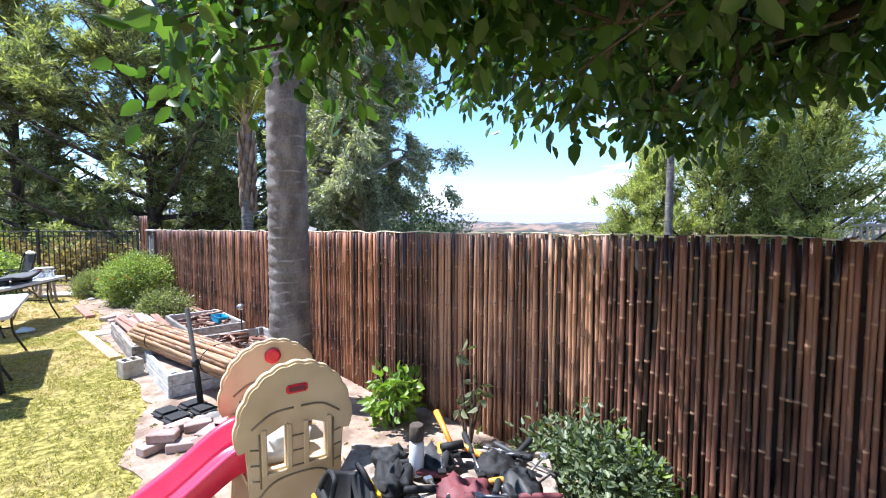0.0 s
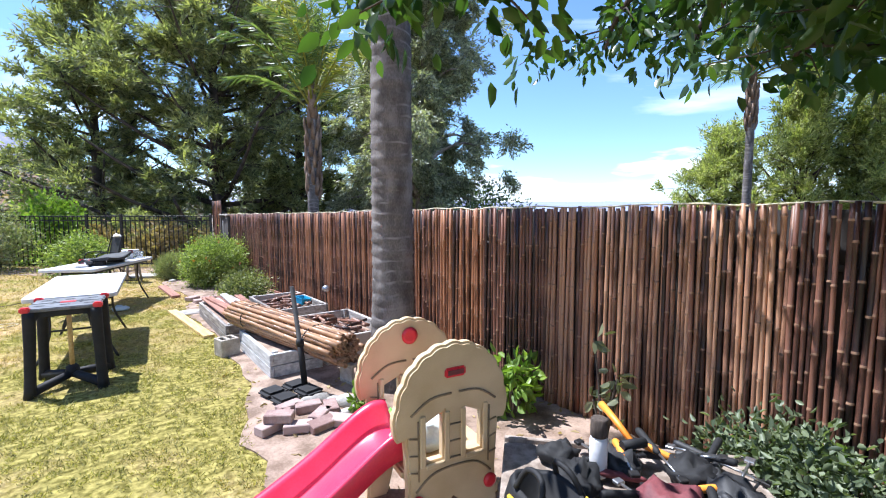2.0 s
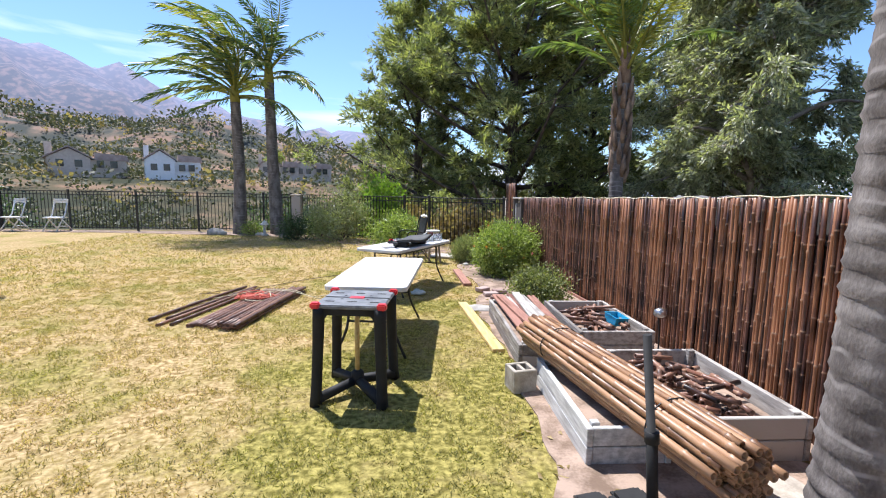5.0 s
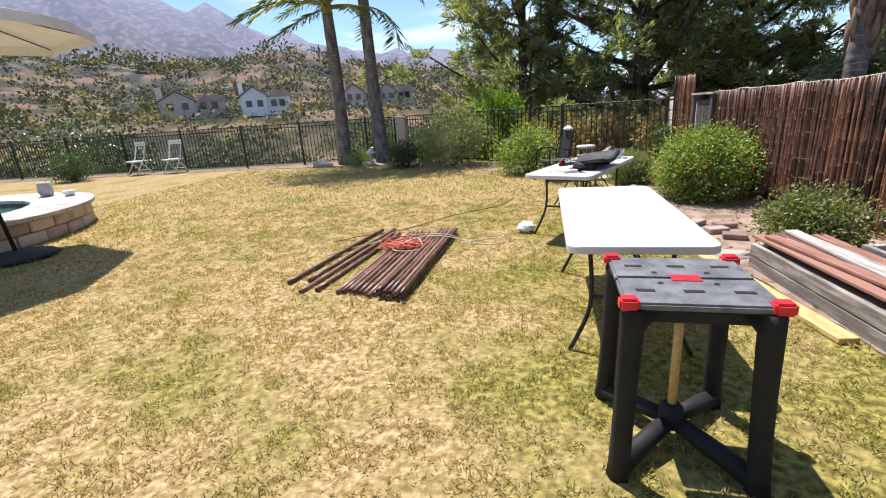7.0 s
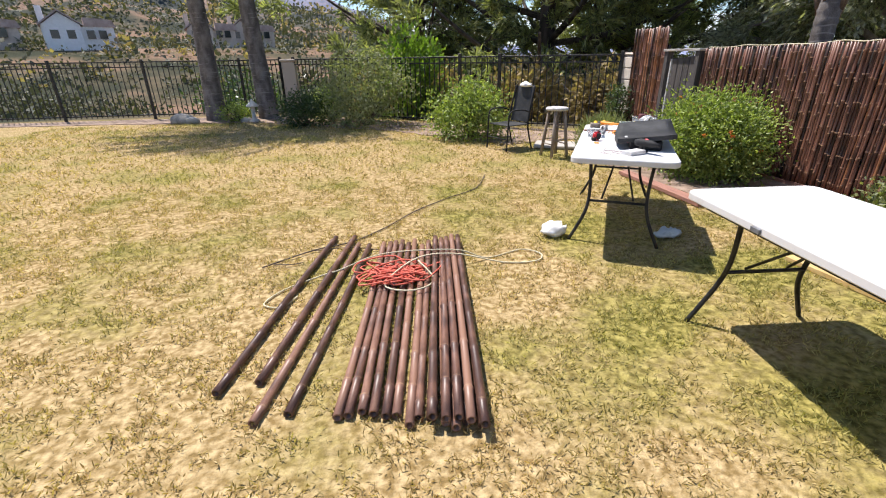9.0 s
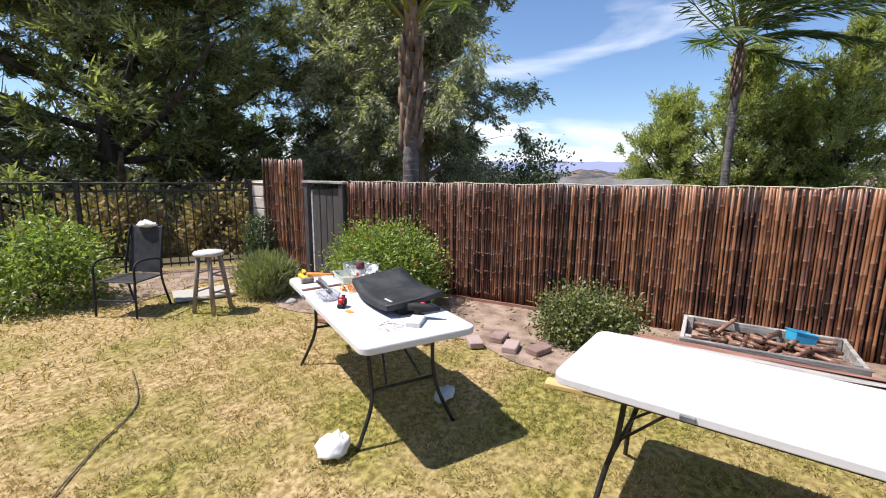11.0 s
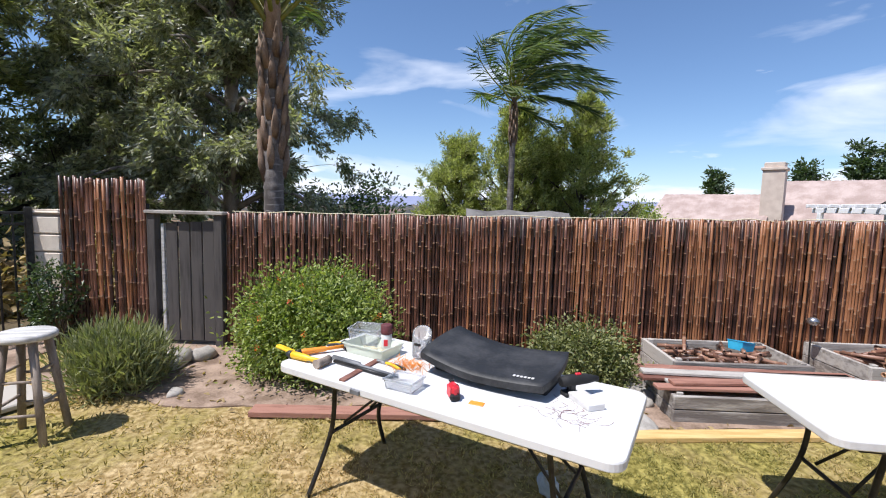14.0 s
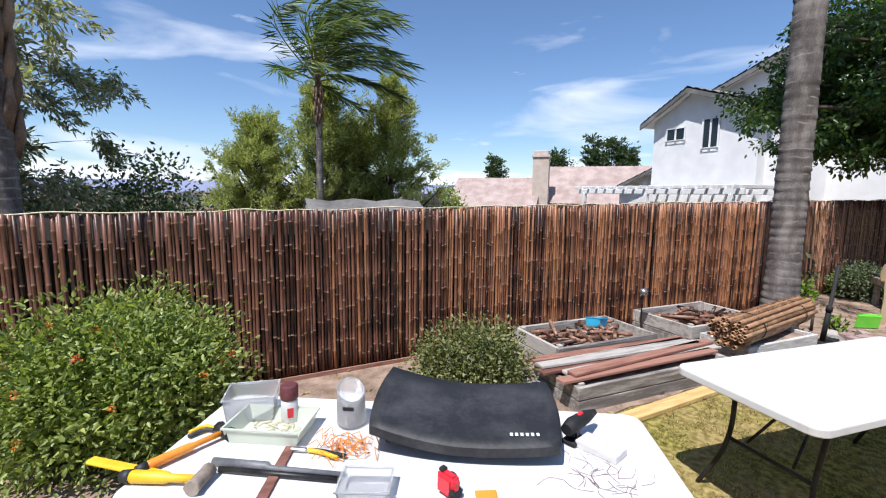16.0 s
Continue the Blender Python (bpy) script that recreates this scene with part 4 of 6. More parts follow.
def iron_railing():
    ob = thing("iron_railing", "black wrought-iron railing along the slope's edge", "fence")
    me = {}
    total = 0
    bars = bmesh.new()
    bar = box((-0.009, -0.009, 0.06), (0.009, 0.009, 1.42))
    bme = bpy.data.meshes.new("bar")
    bar.to_mesh(bme)
    bar.free()
    bme.materials.append(M["dark_metal"])
    for (x0, y0), (x1, y1) in zip(IRON, IRON[1:]):
        d = math.hypot(x1 - x0, y1 - y0)
        a = math.degrees(math.atan2(y1 - y0, x1 - x0))
        for z in (0.10, 1.30, 1.42):
            part("rail", box((0, -0.014, z), (d, 0.014, z + 0.03), 0.003, pose(x0, y0, 0, 0, 0, a)), "dark_metal", ob)
        n = int(d / 0.125)
        for k in range(n):
            t = k / n
            c = new("bar", bme) if total < 290 else None
            m = pose(x0 + (x1 - x0) * t, y0 + (y1 - y0) * t, 0, 0, 0, a)
            if c:
                c.parent, c.matrix_basis = ob, m
            else:
                n0 = len(bars.verts)
                bars.from_mesh(bme)
                bars.verts.ensure_lookup_table()
                for v in bars.verts[n0:]:
                    v.co = m @ v.co
            total += 1
        for k in range(int(d / 2.4) + 1):
            t = min(1, k * 2.4 / d)
            part("post", box((-0.032, -0.032, 0), (0.032, 0.032, 1.50), 0.006, pose(x0 + (x1 - x0) * t, y0 + (y1 - y0) * t, 0, 0, 0, a)), "dark_metal", ob)
    if bars.verts:
        part("bars", bars, "dark_metal", ob)["kind"] = "stuff"


bamboo_fence()
bamboo_panel()
gate()
pillar()
iron_railing()


# ---------------------------------------------------------------- tables and the work stand
def rounded_slab(hx, hy, r, levels):
    """A slab with rounded corners; levels: height and how far the outline is drawn in."""
    bm = bmesh.new()
    rings = []
    for z, inset in levels:
        ring = []
        for cx, cy, a0 in ((1, 1, 0), (-1, 1, 90), (-1, -1, 180), (1, -1, 270)):
            for k in range(7):
                a = radians(a0 + k * 15)
                ring.append(bm.verts.new((cx * (hx - r) + (r - inset) * math.cos(a), cy * (hy - r) + (r - inset) * math.sin(a), z)))
        rings.append(ring)
    n = len(rings[0])
    for a, b in zip(rings, rings[1:]):
        for k in range(n):
            bm.faces.new((a[k], a[(k + 1) % n], b[(k + 1) % n], b[k]))
    bm.faces.new(rings[0][::-1])
    bm.faces.new(rings[-1])
    return bm


def folding_table(label, at):
    ob = thing("folding_table", label, "table", "folding tables on the lawn", at=at)
    bm = rounded_slab(0.38, 0.915, 0.07, ((0.695, 0.004), (0.700, 0.0), (0.730, 0.0), (0.737, 0.003), (0.740, 0.010)))
    part("tabletop", bm, "white_plastic", ob)
    for s in (-1, 1):
        part("apron_rail", box((s * 0.31 - 0.012, -0.78, 0.66), (s * 0.31 + 0.012, 0.78, 0.70), 0.003), "dark_metal", ob)
        y = s * 0.60
        for q in (-1, 1):
            part("leg", tube(bow([(q * 0.24, y, 0.69), (q * 0.22, y + s * 0.03, 0.42), (q * 0.24, y + s * 0.07, 0.24), (q * 0.345, y + s * 0.10, 0.0)], 5), 0.0135, 8), "dark_metal", ob)
        part("leg_crossbar", tube([(-0.23, y + s * 0.045, 0.34), (0.23, y + s * 0.045, 0.34)], 0.011, 8), "dark_metal", ob)
        part("leg_crossbar", tube([(-0.23, y, 0.64), (0.23, y, 0.64)], 0.011, 8), "dark_metal", ob)
        for q in (-1, 1):
            part("leg_brace", tube([(q * 0.03, y - s * 0.30, 0.675), (q * 0.12, y + s * 0.04, 0.36)], 0.008, 6), "dark_metal", ob)
    part("hinge_clip", box((-0.39, 0.30, 0.700), (-0.372, 0.36, 0.725), 0.003), "grey_plastic", ob)
    return ob


TABLE1 = pose(-2.735, 8.65, 0, 0, 0, -28.5)
TABLE2 = pose(-2.94, 6.13, 0, 0, 0, -5.2)
folding_table("white plastic folding table covered with tools and boxes", TABLE1)
folding_table("bare white plastic folding table on the lawn", TABLE2)


def work_stand():
    ob = thing("work_stand", "black plastic folding work stand with grey clamping top", "work stand", at=pose(-3.02, 4.70, 0, 0, 0, -6))
    for s, w in ((-1, 0.0), (1, 0.0)):
        bm = box((-0.26, s * 0.135 - 0.128, 0.735), (0.26, s * 0.135 + 0.128, 0.765), 0.008, seg=2)
        jaw = part("jaw", bm, "grey_plastic", ob, "grey worktop half with clamp slots")
        for q in (-0.17, 0.0, 0.17):
            part("slot", box((q - 0.035, s * 0.14 - 0.012, 0.7662), (q + 0.035, s * 0.14 + 0.012, 0.7672)), "black_plastic", jaw)
        for q in (-0.1, 0.1):
            part("dog_hole", lathe([(0.012, 0.7662), (0.012, 0.767)], 10, Matrix.Translation((q, s * 0.06, 0))), "black_plastic", jaw)
    part("emblem", box((-0.05, -0.035, 0.7662), (0.06, 0.03, 0.769), 0.001), "red_plastic", ob, "red badge in the middle of the top")
    for sx in (-1, 1):
        for sy in (-1, 1):
            part("leg", tube(bow([(sx * 0.225, sy * 0.235, 0.735), (sx * 0.235, sy * 0.245, 0.4), (sx * 0.25, sy * 0.27, 0.0)], 4), [0.046, 0.046, 0.045, 0.043, 0.042, 0.041, 0.041, 0.043, 0.047], 8), "black_plastic", ob)
            part("clamp_cap", box((sx * 0.245 - 0.035, sy * 0.25 - 0.03, 0.735), (sx * 0.245 + 0.035, sy * 0.25 + 0.03, 0.783), 0.010, seg=2), "red_plastic", ob, "red corner clamp")
            part("gusset", prism([(sx * 0.235, 0.735), (sx * 0.12, 0.735), (sx * 0.15, 0.70), (sx * 0.225, 0.60)], 0.016), "black_plastic", ob).location = (0, sy * 0.235, 0)
            part("base_arm", tube([(sx * 0.24, sy * 0.255, 0.045), (0, 0, 0.10)], [0.044, 0.036], 6), "black_plastic", ob)
    for sy in (-1, 1):
        part("apron", box((-0.24, sy * 0.235 - 0.016, 0.685), (0.24, sy * 0.235 + 0.016, 0.735), 0.006), "black_plastic", ob)
    part("hub", lathe([(0.05, 0.07), (0.055, 0.09), (0.05, 0.16), (0.03, 0.18)], 12), "black_plastic", ob)
    part("post", tube([(0, 0, 0.15), (0, 0, 0.73)], 0.019, 8), "new_wood", ob, "pale wooden centre post")


work_stand()

# ---------------------------------------------------------------- things on the tool table
Z = 0.7405


def pad():
    """The curved black foam kneeling pad, one end lifted."""
    ob = thing("kneeling_pad", "black curved foam pad with pale printed mark, one end raised", "foam pad", at=pose(-2.68, 8.42, Z, 0, 0, -29))
    bm = bmesh.new()
    n = 14
    grid = {}
    for i in range(n + 1):
        for j in range(9):
            u, v = i / n * 2 - 1, j / 8 * 2 - 1
            x, y = v * 0.235 * (1 - 0.10 * u * u), u * 0.36 * (1 - 0.06 * v * v)
            z = 0.035 + 0.035 * max(0, u) ** 1.5 + 0.030 * (v + 1) / 2 + 0.035 * u * u * (0.4 + 0.6 * (v + 1) / 2)
            grid[i, j] = (x, y, z)
    top = {k: bm.verts.new((c[0], c[1], c[2] + 0.034)) for k, c in grid.items()}
    low = {k: bm.verts.new(c) for k, c in grid.items()}
    for i in range(n):
        for j in range(8):
            f = bm.faces.new((top[i, j], top[i, j + 1], top[i + 1, j + 1], top[i + 1, j]))
            f.smooth = True
            bm.faces.new((low[i, j], low[i + 1, j], low[i + 1, j + 1], low[i, j + 1]))
    for i in range(n):
        for j in (0, 8):
            bm.faces.new((top[i, j], top[i + 1, j], low[i + 1, j], low[i, j]))
    for j in range(8):
        for i in (0, n):
            bm.faces.new((top[i, j], top[i, j + 1], low[i, j + 1], low[i, j]))
    bmesh.ops.recalc_face_normals(bm, faces=bm.faces[:])
    part("foam", bm, "dark_vinyl", ob)
    for k in range(6):
        y = -0.17 - k * 0.019
        u = y / 0.36
        z = 0.035 + 0.034 + 0.035 * u * u * (0.4 + 0.6 * 0.17) + 0.030 * 0.17 + 0.003
        part("print_bar", box((-0.160, y - 0.007, z), (-0.140, y + 0.004, z + 0.0015)), "white_plastic", ob, "pale printed mark")
    for y in (-0.28, 0.26):
        part("foot", box((-0.12, y - 0.05, 0), (0.12, y + 0.05, 0.075 if y < 0 else 0.09), 0.01), "black_plastic", ob)
    return ob


pad()


def hammer(name, label, a, b, head, handle, length_head=0.11, r=0.017):
    """A hammer lying from a (handle end) to b (head)."""
    ob = thing(name, label, "hammer")
    a, b = Vector((*a, Z + 0.022)), Vector((*b, Z + 0.026))
    d = (b - a).normalized()
    part("handle", tube([a, a.lerp(b, 0.12), a.lerp(b, 0.55), a.lerp(b, 0.6), b], [r * 0.8, r * 1.15, r, r * 0.7, r * 0.7], 10), handle, ob)
    part("grip_cap", tube([a - d * 0.012, a + d * 0.02], [r * 1.05, r * 1.2], 10), "dark_vinyl", ob)
    s = Vector((-d.y, d.x, 0))
    part("head", tube([b - s * length_head / 2, b - s * length_head * 0.3, b + s * length_head * 0.3, b + s * length_head / 2], [0.026, 0.023, 0.023, 0.026], 8), head, ob)


hammer("hammer", "club hammer with yellow grip and rusty head", (-2.545, 9.585), (-2.66, 9.36), "stool_wood", "yellow", 0.10, 0.019)
hammer("hammer", "claw hammer with orange grip", (-2.52, 9.55), (-2.37, 9.30), "dark_metal", "orange", 0.09, 0.016)


def loose(name, label, category, bm, material):
    return tagged(part(name, bm, material), label, category)


loose("crowbar", "grey steel bar with a rubber grip", "bar", tube([(-2.55, 9.33, Z + 0.014), (-2.65, 9.16, Z + 0.014), (-2.66, 9.15, Z + 0.010), (-2.79, 8.93, Z + 0.010)], [0.015, 0.016, 0.011, 0.010], 10), "grey_plastic")
loose("crowbar", "dark steel bar lying beside the other bar", "bar", tube([(-2.60, 9.31, Z + 0.011), (-2.81, 8.95, Z + 0.011)], [0.011, 0.011], 8), "dark_metal")
loose("handsaw", "yellow-handled folded saw lying flat", "saw", box((-0.02, -0.16, 0), (0.02, 0.16, 0.02), 0.008, pose(-2.47, 9.60, Z, 0, 0, -38)), "yellow")
loose("wood_strip", "thin brown strip of wood", "wood", box((-0.018, -0.17, 0), (0.018, 0.17, 0.01), 0.002, pose(-2.70, 9.14, Z, 0, 0, 68)), "red_wood")


def tape_measure():
    ob = thing("tape_measure", "red and black tape measure", "tape measure", at=pose(-3.0, 8.64, Z, 0, 0, 20))
    part("case", box((-0.04, -0.022, 0), (0.04, 0.022, 0.075), 0.014, seg=3), "red_plastic", ob)
    part("side_plate", lathe([(0.027, 0), (0.027, 0.004)], 16, Matrix.Translation((0, -0.021, 0.038)) @ pose(0, 0, 0, 90)), "black_plastic", ob)
    part("bumper", box((-0.045, -0.024, 0), (-0.018, 0.024, 0.034), 0.008), "black_plastic", ob)
    part("lock", box((0.012, -0.012, 0.07), (0.034, 0.012, 0.083), 0.004), "black_plastic", ob)


tape_measure()


def open_box(name, label, at, size, material, wall=0.004, taper=0.88):
    """An open box with thin walls, wider at the top."""
    ob = thing(name, label, "box", at=at)
    w, d, h = size
    bm = bmesh.new()
    rings = []
    for k, z, o in ((taper, 0, 0), (1, h, 0), (1, h, wall), (taper, wall, wall)):
        rings.append([bm.verts.new((sx * (w / 2 * k - o), sy * (d / 2 * k - o), z)) for sx, sy in ((-1, -1), (1, -1), (1, 1), (-1, 1))])
    for a, b in zip(rings, rings[1:]):
        for k in range(4):
            bm.faces.new((a[k], a[(k + 1) % 4], b[(k + 1) % 4], b[k]))
    bm.faces.new(rings[0][::-1])
    bm.faces.new(rings[-1])
    part("shell", bm, material, ob)
    part("rim", put(put(put(box((-w / 2 - 0.004, -d / 2 - 0.004, h - 0.004), (w / 2 + 0.004, -d / 2 + 0.003, h + 0.003)), box((-w / 2 - 0.004, d / 2 - 0.003, h - 0.004), (w / 2 + 0.004, d / 2 + 0.004, h + 0.003))), box((-w / 2 - 0.004, -d / 2 + 0.0035, h - 0.004), (-w / 2 + 0.003, d / 2 - 0.0035, h + 0.003))), box((w / 2 - 0.003, -d / 2 + 0.0035, h - 0.004), (w / 2 + 0.004, d / 2 - 0.0035, h + 0.003))), material, ob)
    return ob


tray = open_box("plastic_tray", "pale green plastic tray holding screws", pose(-2.40, 9.13, Z, 0, 0, -29), (0.20, 0.30, 0.06), "milky")
scr = bmesh.new()
rs = random.Random(4)
for k in range(40):
    x, y, a = rs.uniform(-0.06, 0.06), rs.uniform(-0.1, 0.1), rs.uniform(0, 6.3)
    tube([(x, y, 0.012), (x + 0.03 * math.cos(a), y + 0.03 * math.sin(a), 0.014)], 0.0025, 5, bm=scr)
heap = loose("screw_heap", "loose heap of small screws in the tray", "screws", scr, "rope_pale")
heap.matrix_basis = pose(-2.40, 9.13, Z, 0, 0, -29)
heap["kind"] = "stuff"
open_box("plastic_box", "small clear plastic box on the table", pose(-2.90, 8.88, Z, 0, 0, -25), (0.13, 0.16, 0.05), "clear")
open_box("plastic_tub", "crumpled clear plastic tub", pose(-2.22, 9.20, Z, 0, 0, -10), (0.17, 0.20, 0.11), "clear")


def jug():
    ob = thing("plastic_jug", "cut-open white plastic jug", "jug", at=pose(-2.45, 8.83, Z, 0, 0, -30))
    bm = lathe([(0.05, 0), (0.058, 0.01), (0.058, 0.13), (0.056, 0.15), (0.053, 0.15), (0.053, 0.012), (0.0015, 0.01)], 18)
    for v in bm.verts:
        if v.co.z > 0.12:
            v.co.z += 0.030 * math.sin(math.atan2(v.co.y, v.co.x) * 1.0 + 1)
    part("shell", bm, "clear", ob)
    part("label", box((-0.0600, -0.030, 0.085), (-0.0585, 0.015, 0.100)), "black_plastic", ob, "small black printed label")
    part("grip", tube(bow([(0.056, 0, 0.03), (0.085, 0, 0.05), (0.085, 0, 0.10), (0.056, 0, 0.12)], 4), 0.009, 8), "clear", ob)


jug()


def brush_jar():
    ob = thing("bottle", "white bottle with a brown cap", "bottle", at=(-2.33, 9.06, Z))
    part("body", lathe([(0.03, 0), (0.034, 0.006), (0.034, 0.09), (0.03, 0.10)], 16), "white_plastic", ob)
    part("cap", lathe([(0.033, 0.10), (0.036, 0.104), (0.036, 0.155), (0.03, 0.16)], 16), "maroon", ob, "ribbed brown cap")
    part("label", box((-0.0355, -0.012, 0.03), (-0.0335, 0.012, 0.07)), "red_plastic", ob, "pink label")


brush_jar()


def drill():
    ob = thing("cordless_tool", "small black power tool on the table", "tool", at=pose(-2.90, 8.04, Z, 0, 0, -70))
    part("body", tube([(-0.09, 0, 0.07), (-0.05, 0, 0.075), (0.05, 0, 0.075), (0.12, 0, 0.07)], [0.024, 0.03, 0.026, 0.012], 10), "black_plastic", ob)
    part("grip", box((-0.05, -0.018, 0), (-0.01, 0.018, 0.07), 0.008, seg=2), "dark_vinyl", ob)
    part("battery", box((-0.075, -0.03, 0), (0.01, 0.03, 0.022), 0.006), "black_plastic", ob)
    part("switch", box((-0.01, -0.008, 0.095), (0.02, 0.008, 0.108), 0.003), "red_plastic", ob)


drill()
loose("carton", "small white carton beside the power tool", "box", box((-0.045, -0.08, 0), (0.045, 0.08, 0.03), 0.003, pose(-3.0, 8.02, Z, 0, 0, -70)), "white_plastic")
pl = thing("pliers", "open pliers with black and yellow handles", "pliers")
for k, a in enumerate((-8, 9)):
    part("handle", tube(bow([(-2.60, 9.02, Z + 0.012), (-2.63, 8.97 + 0.012 * k, Z + 0.013), (-2.69, 8.90 + 0.03 * k, Z + 0.012)], 3), 0.008, 7), "yellow" if k else "black_plastic", pl)
part("jaw", box((-0.009, -0.03, 0), (0.009, 0.03, 0.014), 0.003, pose(-2.58, 9.05, Z + 0.004, 0, 0, -30)), "steel", pl)
sn = thing("snips", "steel snips with yellow and black grips", "snips")
for k in (0, 1):
    part("handle", tube(bow([(-2.33, 9.33, Z + 0.012), (-2.30 + 0.03 * k, 9.37, Z + 0.012), (-2.33 + 0.03 * k, 9.43, Z + 0.012)], 3), 0.008, 7), "yellow" if k else "dark_vinyl", sn)
part("blade", box((-0.012, -0.035, 0), (0.012, 0.035, 0.010), 0.003, pose(-2.345, 9.29, Z + 0.005, 0, 0, -20)), "steel", sn)
sh = bmesh.new()
for k in range(60):
    a = rs.uniform(0, 6.3)
    x, y = -2.62 + rs.gauss(0, 0.035), 8.90 + rs.gauss(0, 0.05)
    tube([(x, y, Z + 0.006), (x + 0.025 * math.cos(a), y + 0.025 * math.sin(a), Z + 0.02 + rs.uniform(0, 0.02)), (x + 0.05 * math.cos(a + 0.6), y + 0.05 * math.sin(a + 0.6), Z + 0.008)], 0.0018, 4, bm=sh)
loose("shavings", "curled orange wood shavings", "shavings", sh, "orange")["kind"] = "stuff"
wr = bmesh.new()
for k in range(26):
    a, x, y = rs.uniform(0, 6.3), -3.14 + rs.gauss(0, 0.05), 8.16 + rs.gauss(0, 0.06)
    tube(bow([(x, y, Z + 0.003), (x + 0.05 * math.cos(a), y + 0.05 * math.sin(a), Z + 0.004), (x + 0.10 * math.cos(a + 0.5), y + 0.10 * math.sin(a + 0.5), Z + 0.003)], 3), 0.0007, 4, bm=wr)
loose("wire_scraps", "thin scraps of wire scattered on the table", "wire", wr, "maroon")["kind"] = "stuff"
loose("stain_pot", "flat rusty orange smear of dried varnish chips", "chips", box((-0.02, -0.035, 0), (0.02, 0.035, 0.003), 0.001, pose(-3.05, 8.53, Z, 0, 0, -20)), "orange")


# ---------------------------------------------------------------- canes, cords and boards on the lawn
def lying(me, a, b, length, parent, roll=0):
    d = Vector(b) - Vector(a)
    c = new("cane", me)
    c.parent = parent
    c.matrix_basis = Matrix.Translation(a) @ d.to_track_quat("Z", "Y").to_matrix().to_4x4() @ pose(0, 0, 0, 0, 0, roll) @ Matrix.Diagonal((1, 1, d.length / length, 1))
    return c


def lawn_canes():
    rng = random.Random(3)
    mesh = [cane_mesh("cane", 1.95, 0.0215, 80 + i, 6, "bamboo_ground", True, 10) for i in range(5)]
    ob = thing("cane_stack", "neat row of reddish-brown bamboo canes lying on the lawn", "bamboo")
    for k in range(13):
        t = k / 12
        y0 = 6.41 - 0.17 * t + rng.uniform(-0.03, 0.03)
        lying(rng.choice(mesh), (-5.19 + 0.60 * t, y0, 0.026), (-4.93 + 0.62 * t, y0 + 1.95 + rng.uniform(-0.04, 0.04), 0.026), 1.95, ob, rng.uniform(0, 360))
    for k in range(5):
        x = -4.785 + k * 0.049
        lying(rng.choice(mesh), (x, 6.27 - 0.012 * k + rng.uniform(-0.02, 0.02), 0.071), (x + 0.27, 8.23 + rng.uniform(-0.03, 0.05), 0.071), 1.95, ob, rng.uniform(0, 360))
    for k, (a, b) in enumerate([((-5.765, 6.64), (-5.33, 8.54)), ((-5.585, 6.69), (-5.17, 8.53)), ((-5.55, 6.42), (-5.13, 8.33)), ((-5.405, 6.45), (-5.05, 8.30))]):
        o = thing("bamboo_cane", "single dark bamboo cane lying apart on the lawn", "bamboo", "loose canes on the lawn")
        lying(mesh[k], (*a, 0.024), (*b, 0.024), 1.95, o, 90 * k)


lawn_canes()


def cords():
    rng = random.Random(9)
    pts = []
    for k in range(120):
        a = k * 0.62 + rng.uniform(-0.4, 0.4)
        r = rng.uniform(0.1, 1.1)
        pts.append((-4.86 + 0.06 * math.sin(k * 1.7) + 0.25 * r * math.cos(a) + 0.05 * math.sin(k * 0.21), 7.66 + 0.20 * r * math.sin(a), 0.055 + 0.06 * rng.random() * (1 - abs(math.cos(a)) * 0.5) + 0.006))
    loose("cord_coil", "tangled coil of orange-red cord on the bamboo canes", "cord", tube(bow(pts, 4), 0.0062, 5), "rope_red")
    pale = [(-5.52, 7.55, 0.012), (-5.60, 7.42, 0.012), (-5.72, 7.48, 0.012), (-5.62, 7.66, 0.012), (-5.38, 7.80, 0.03), (-5.25, 7.82, 0.055), (-5.05, 7.95, 0.075), (-4.85, 7.98, 0.09), (-4.6, 7.93, 0.11), (-4.36, 7.90, 0.10), (-4.15, 7.92, 0.014), (-3.85, 8.03, 0.012), (-3.72, 7.92, 0.012), (-3.80, 7.80, 0.012), (-4.05, 7.82, 0.012), (-4.4, 7.84, 0.10), (-4.7, 7.80, 0.11), (-4.95, 7.5, 0.075), (-4.78, 7.38, 0.075), (-4.62, 7.5, 0.075), (-4.7, 7.75, 0.11)]
    loose("pale_cord", "loose loops of pale cord across the canes", "cord", tube(bow(pale, 5), 0.0058, 5), "rope_pale")
    vine = [(-5.85, 8.05, 0.012), (-5.5, 8.3, 0.02), (-5.2, 8.45, 0.012), (-4.9, 8.75, 0.012), (-4.6, 9.15, 0.015), (-4.2, 9.55, 0.012), (-3.8, 9.9, 0.012), (-3.55, 10.5, 0.012)]
    tw = thing("dry_twig", "long thin dry twig on the grass", "twig")
    part("stem", tube(bow(vine, 5), 0.006, 5), "twig", tw)
    part("side_shoot", tube(bow([(-5.5, 8.3, 0.015), (-5.2, 8.28, 0.03), (-4.95, 8.22, 0.012)], 4), 0.004, 5), "twig", tw)
    part("side_shoot", tube(bow([(-5.78, 8.10, 0.012), (-5.65, 8.05, 0.02), (-5.55, 8.09, 0.012)], 4), 0.004, 5), "twig", tw)


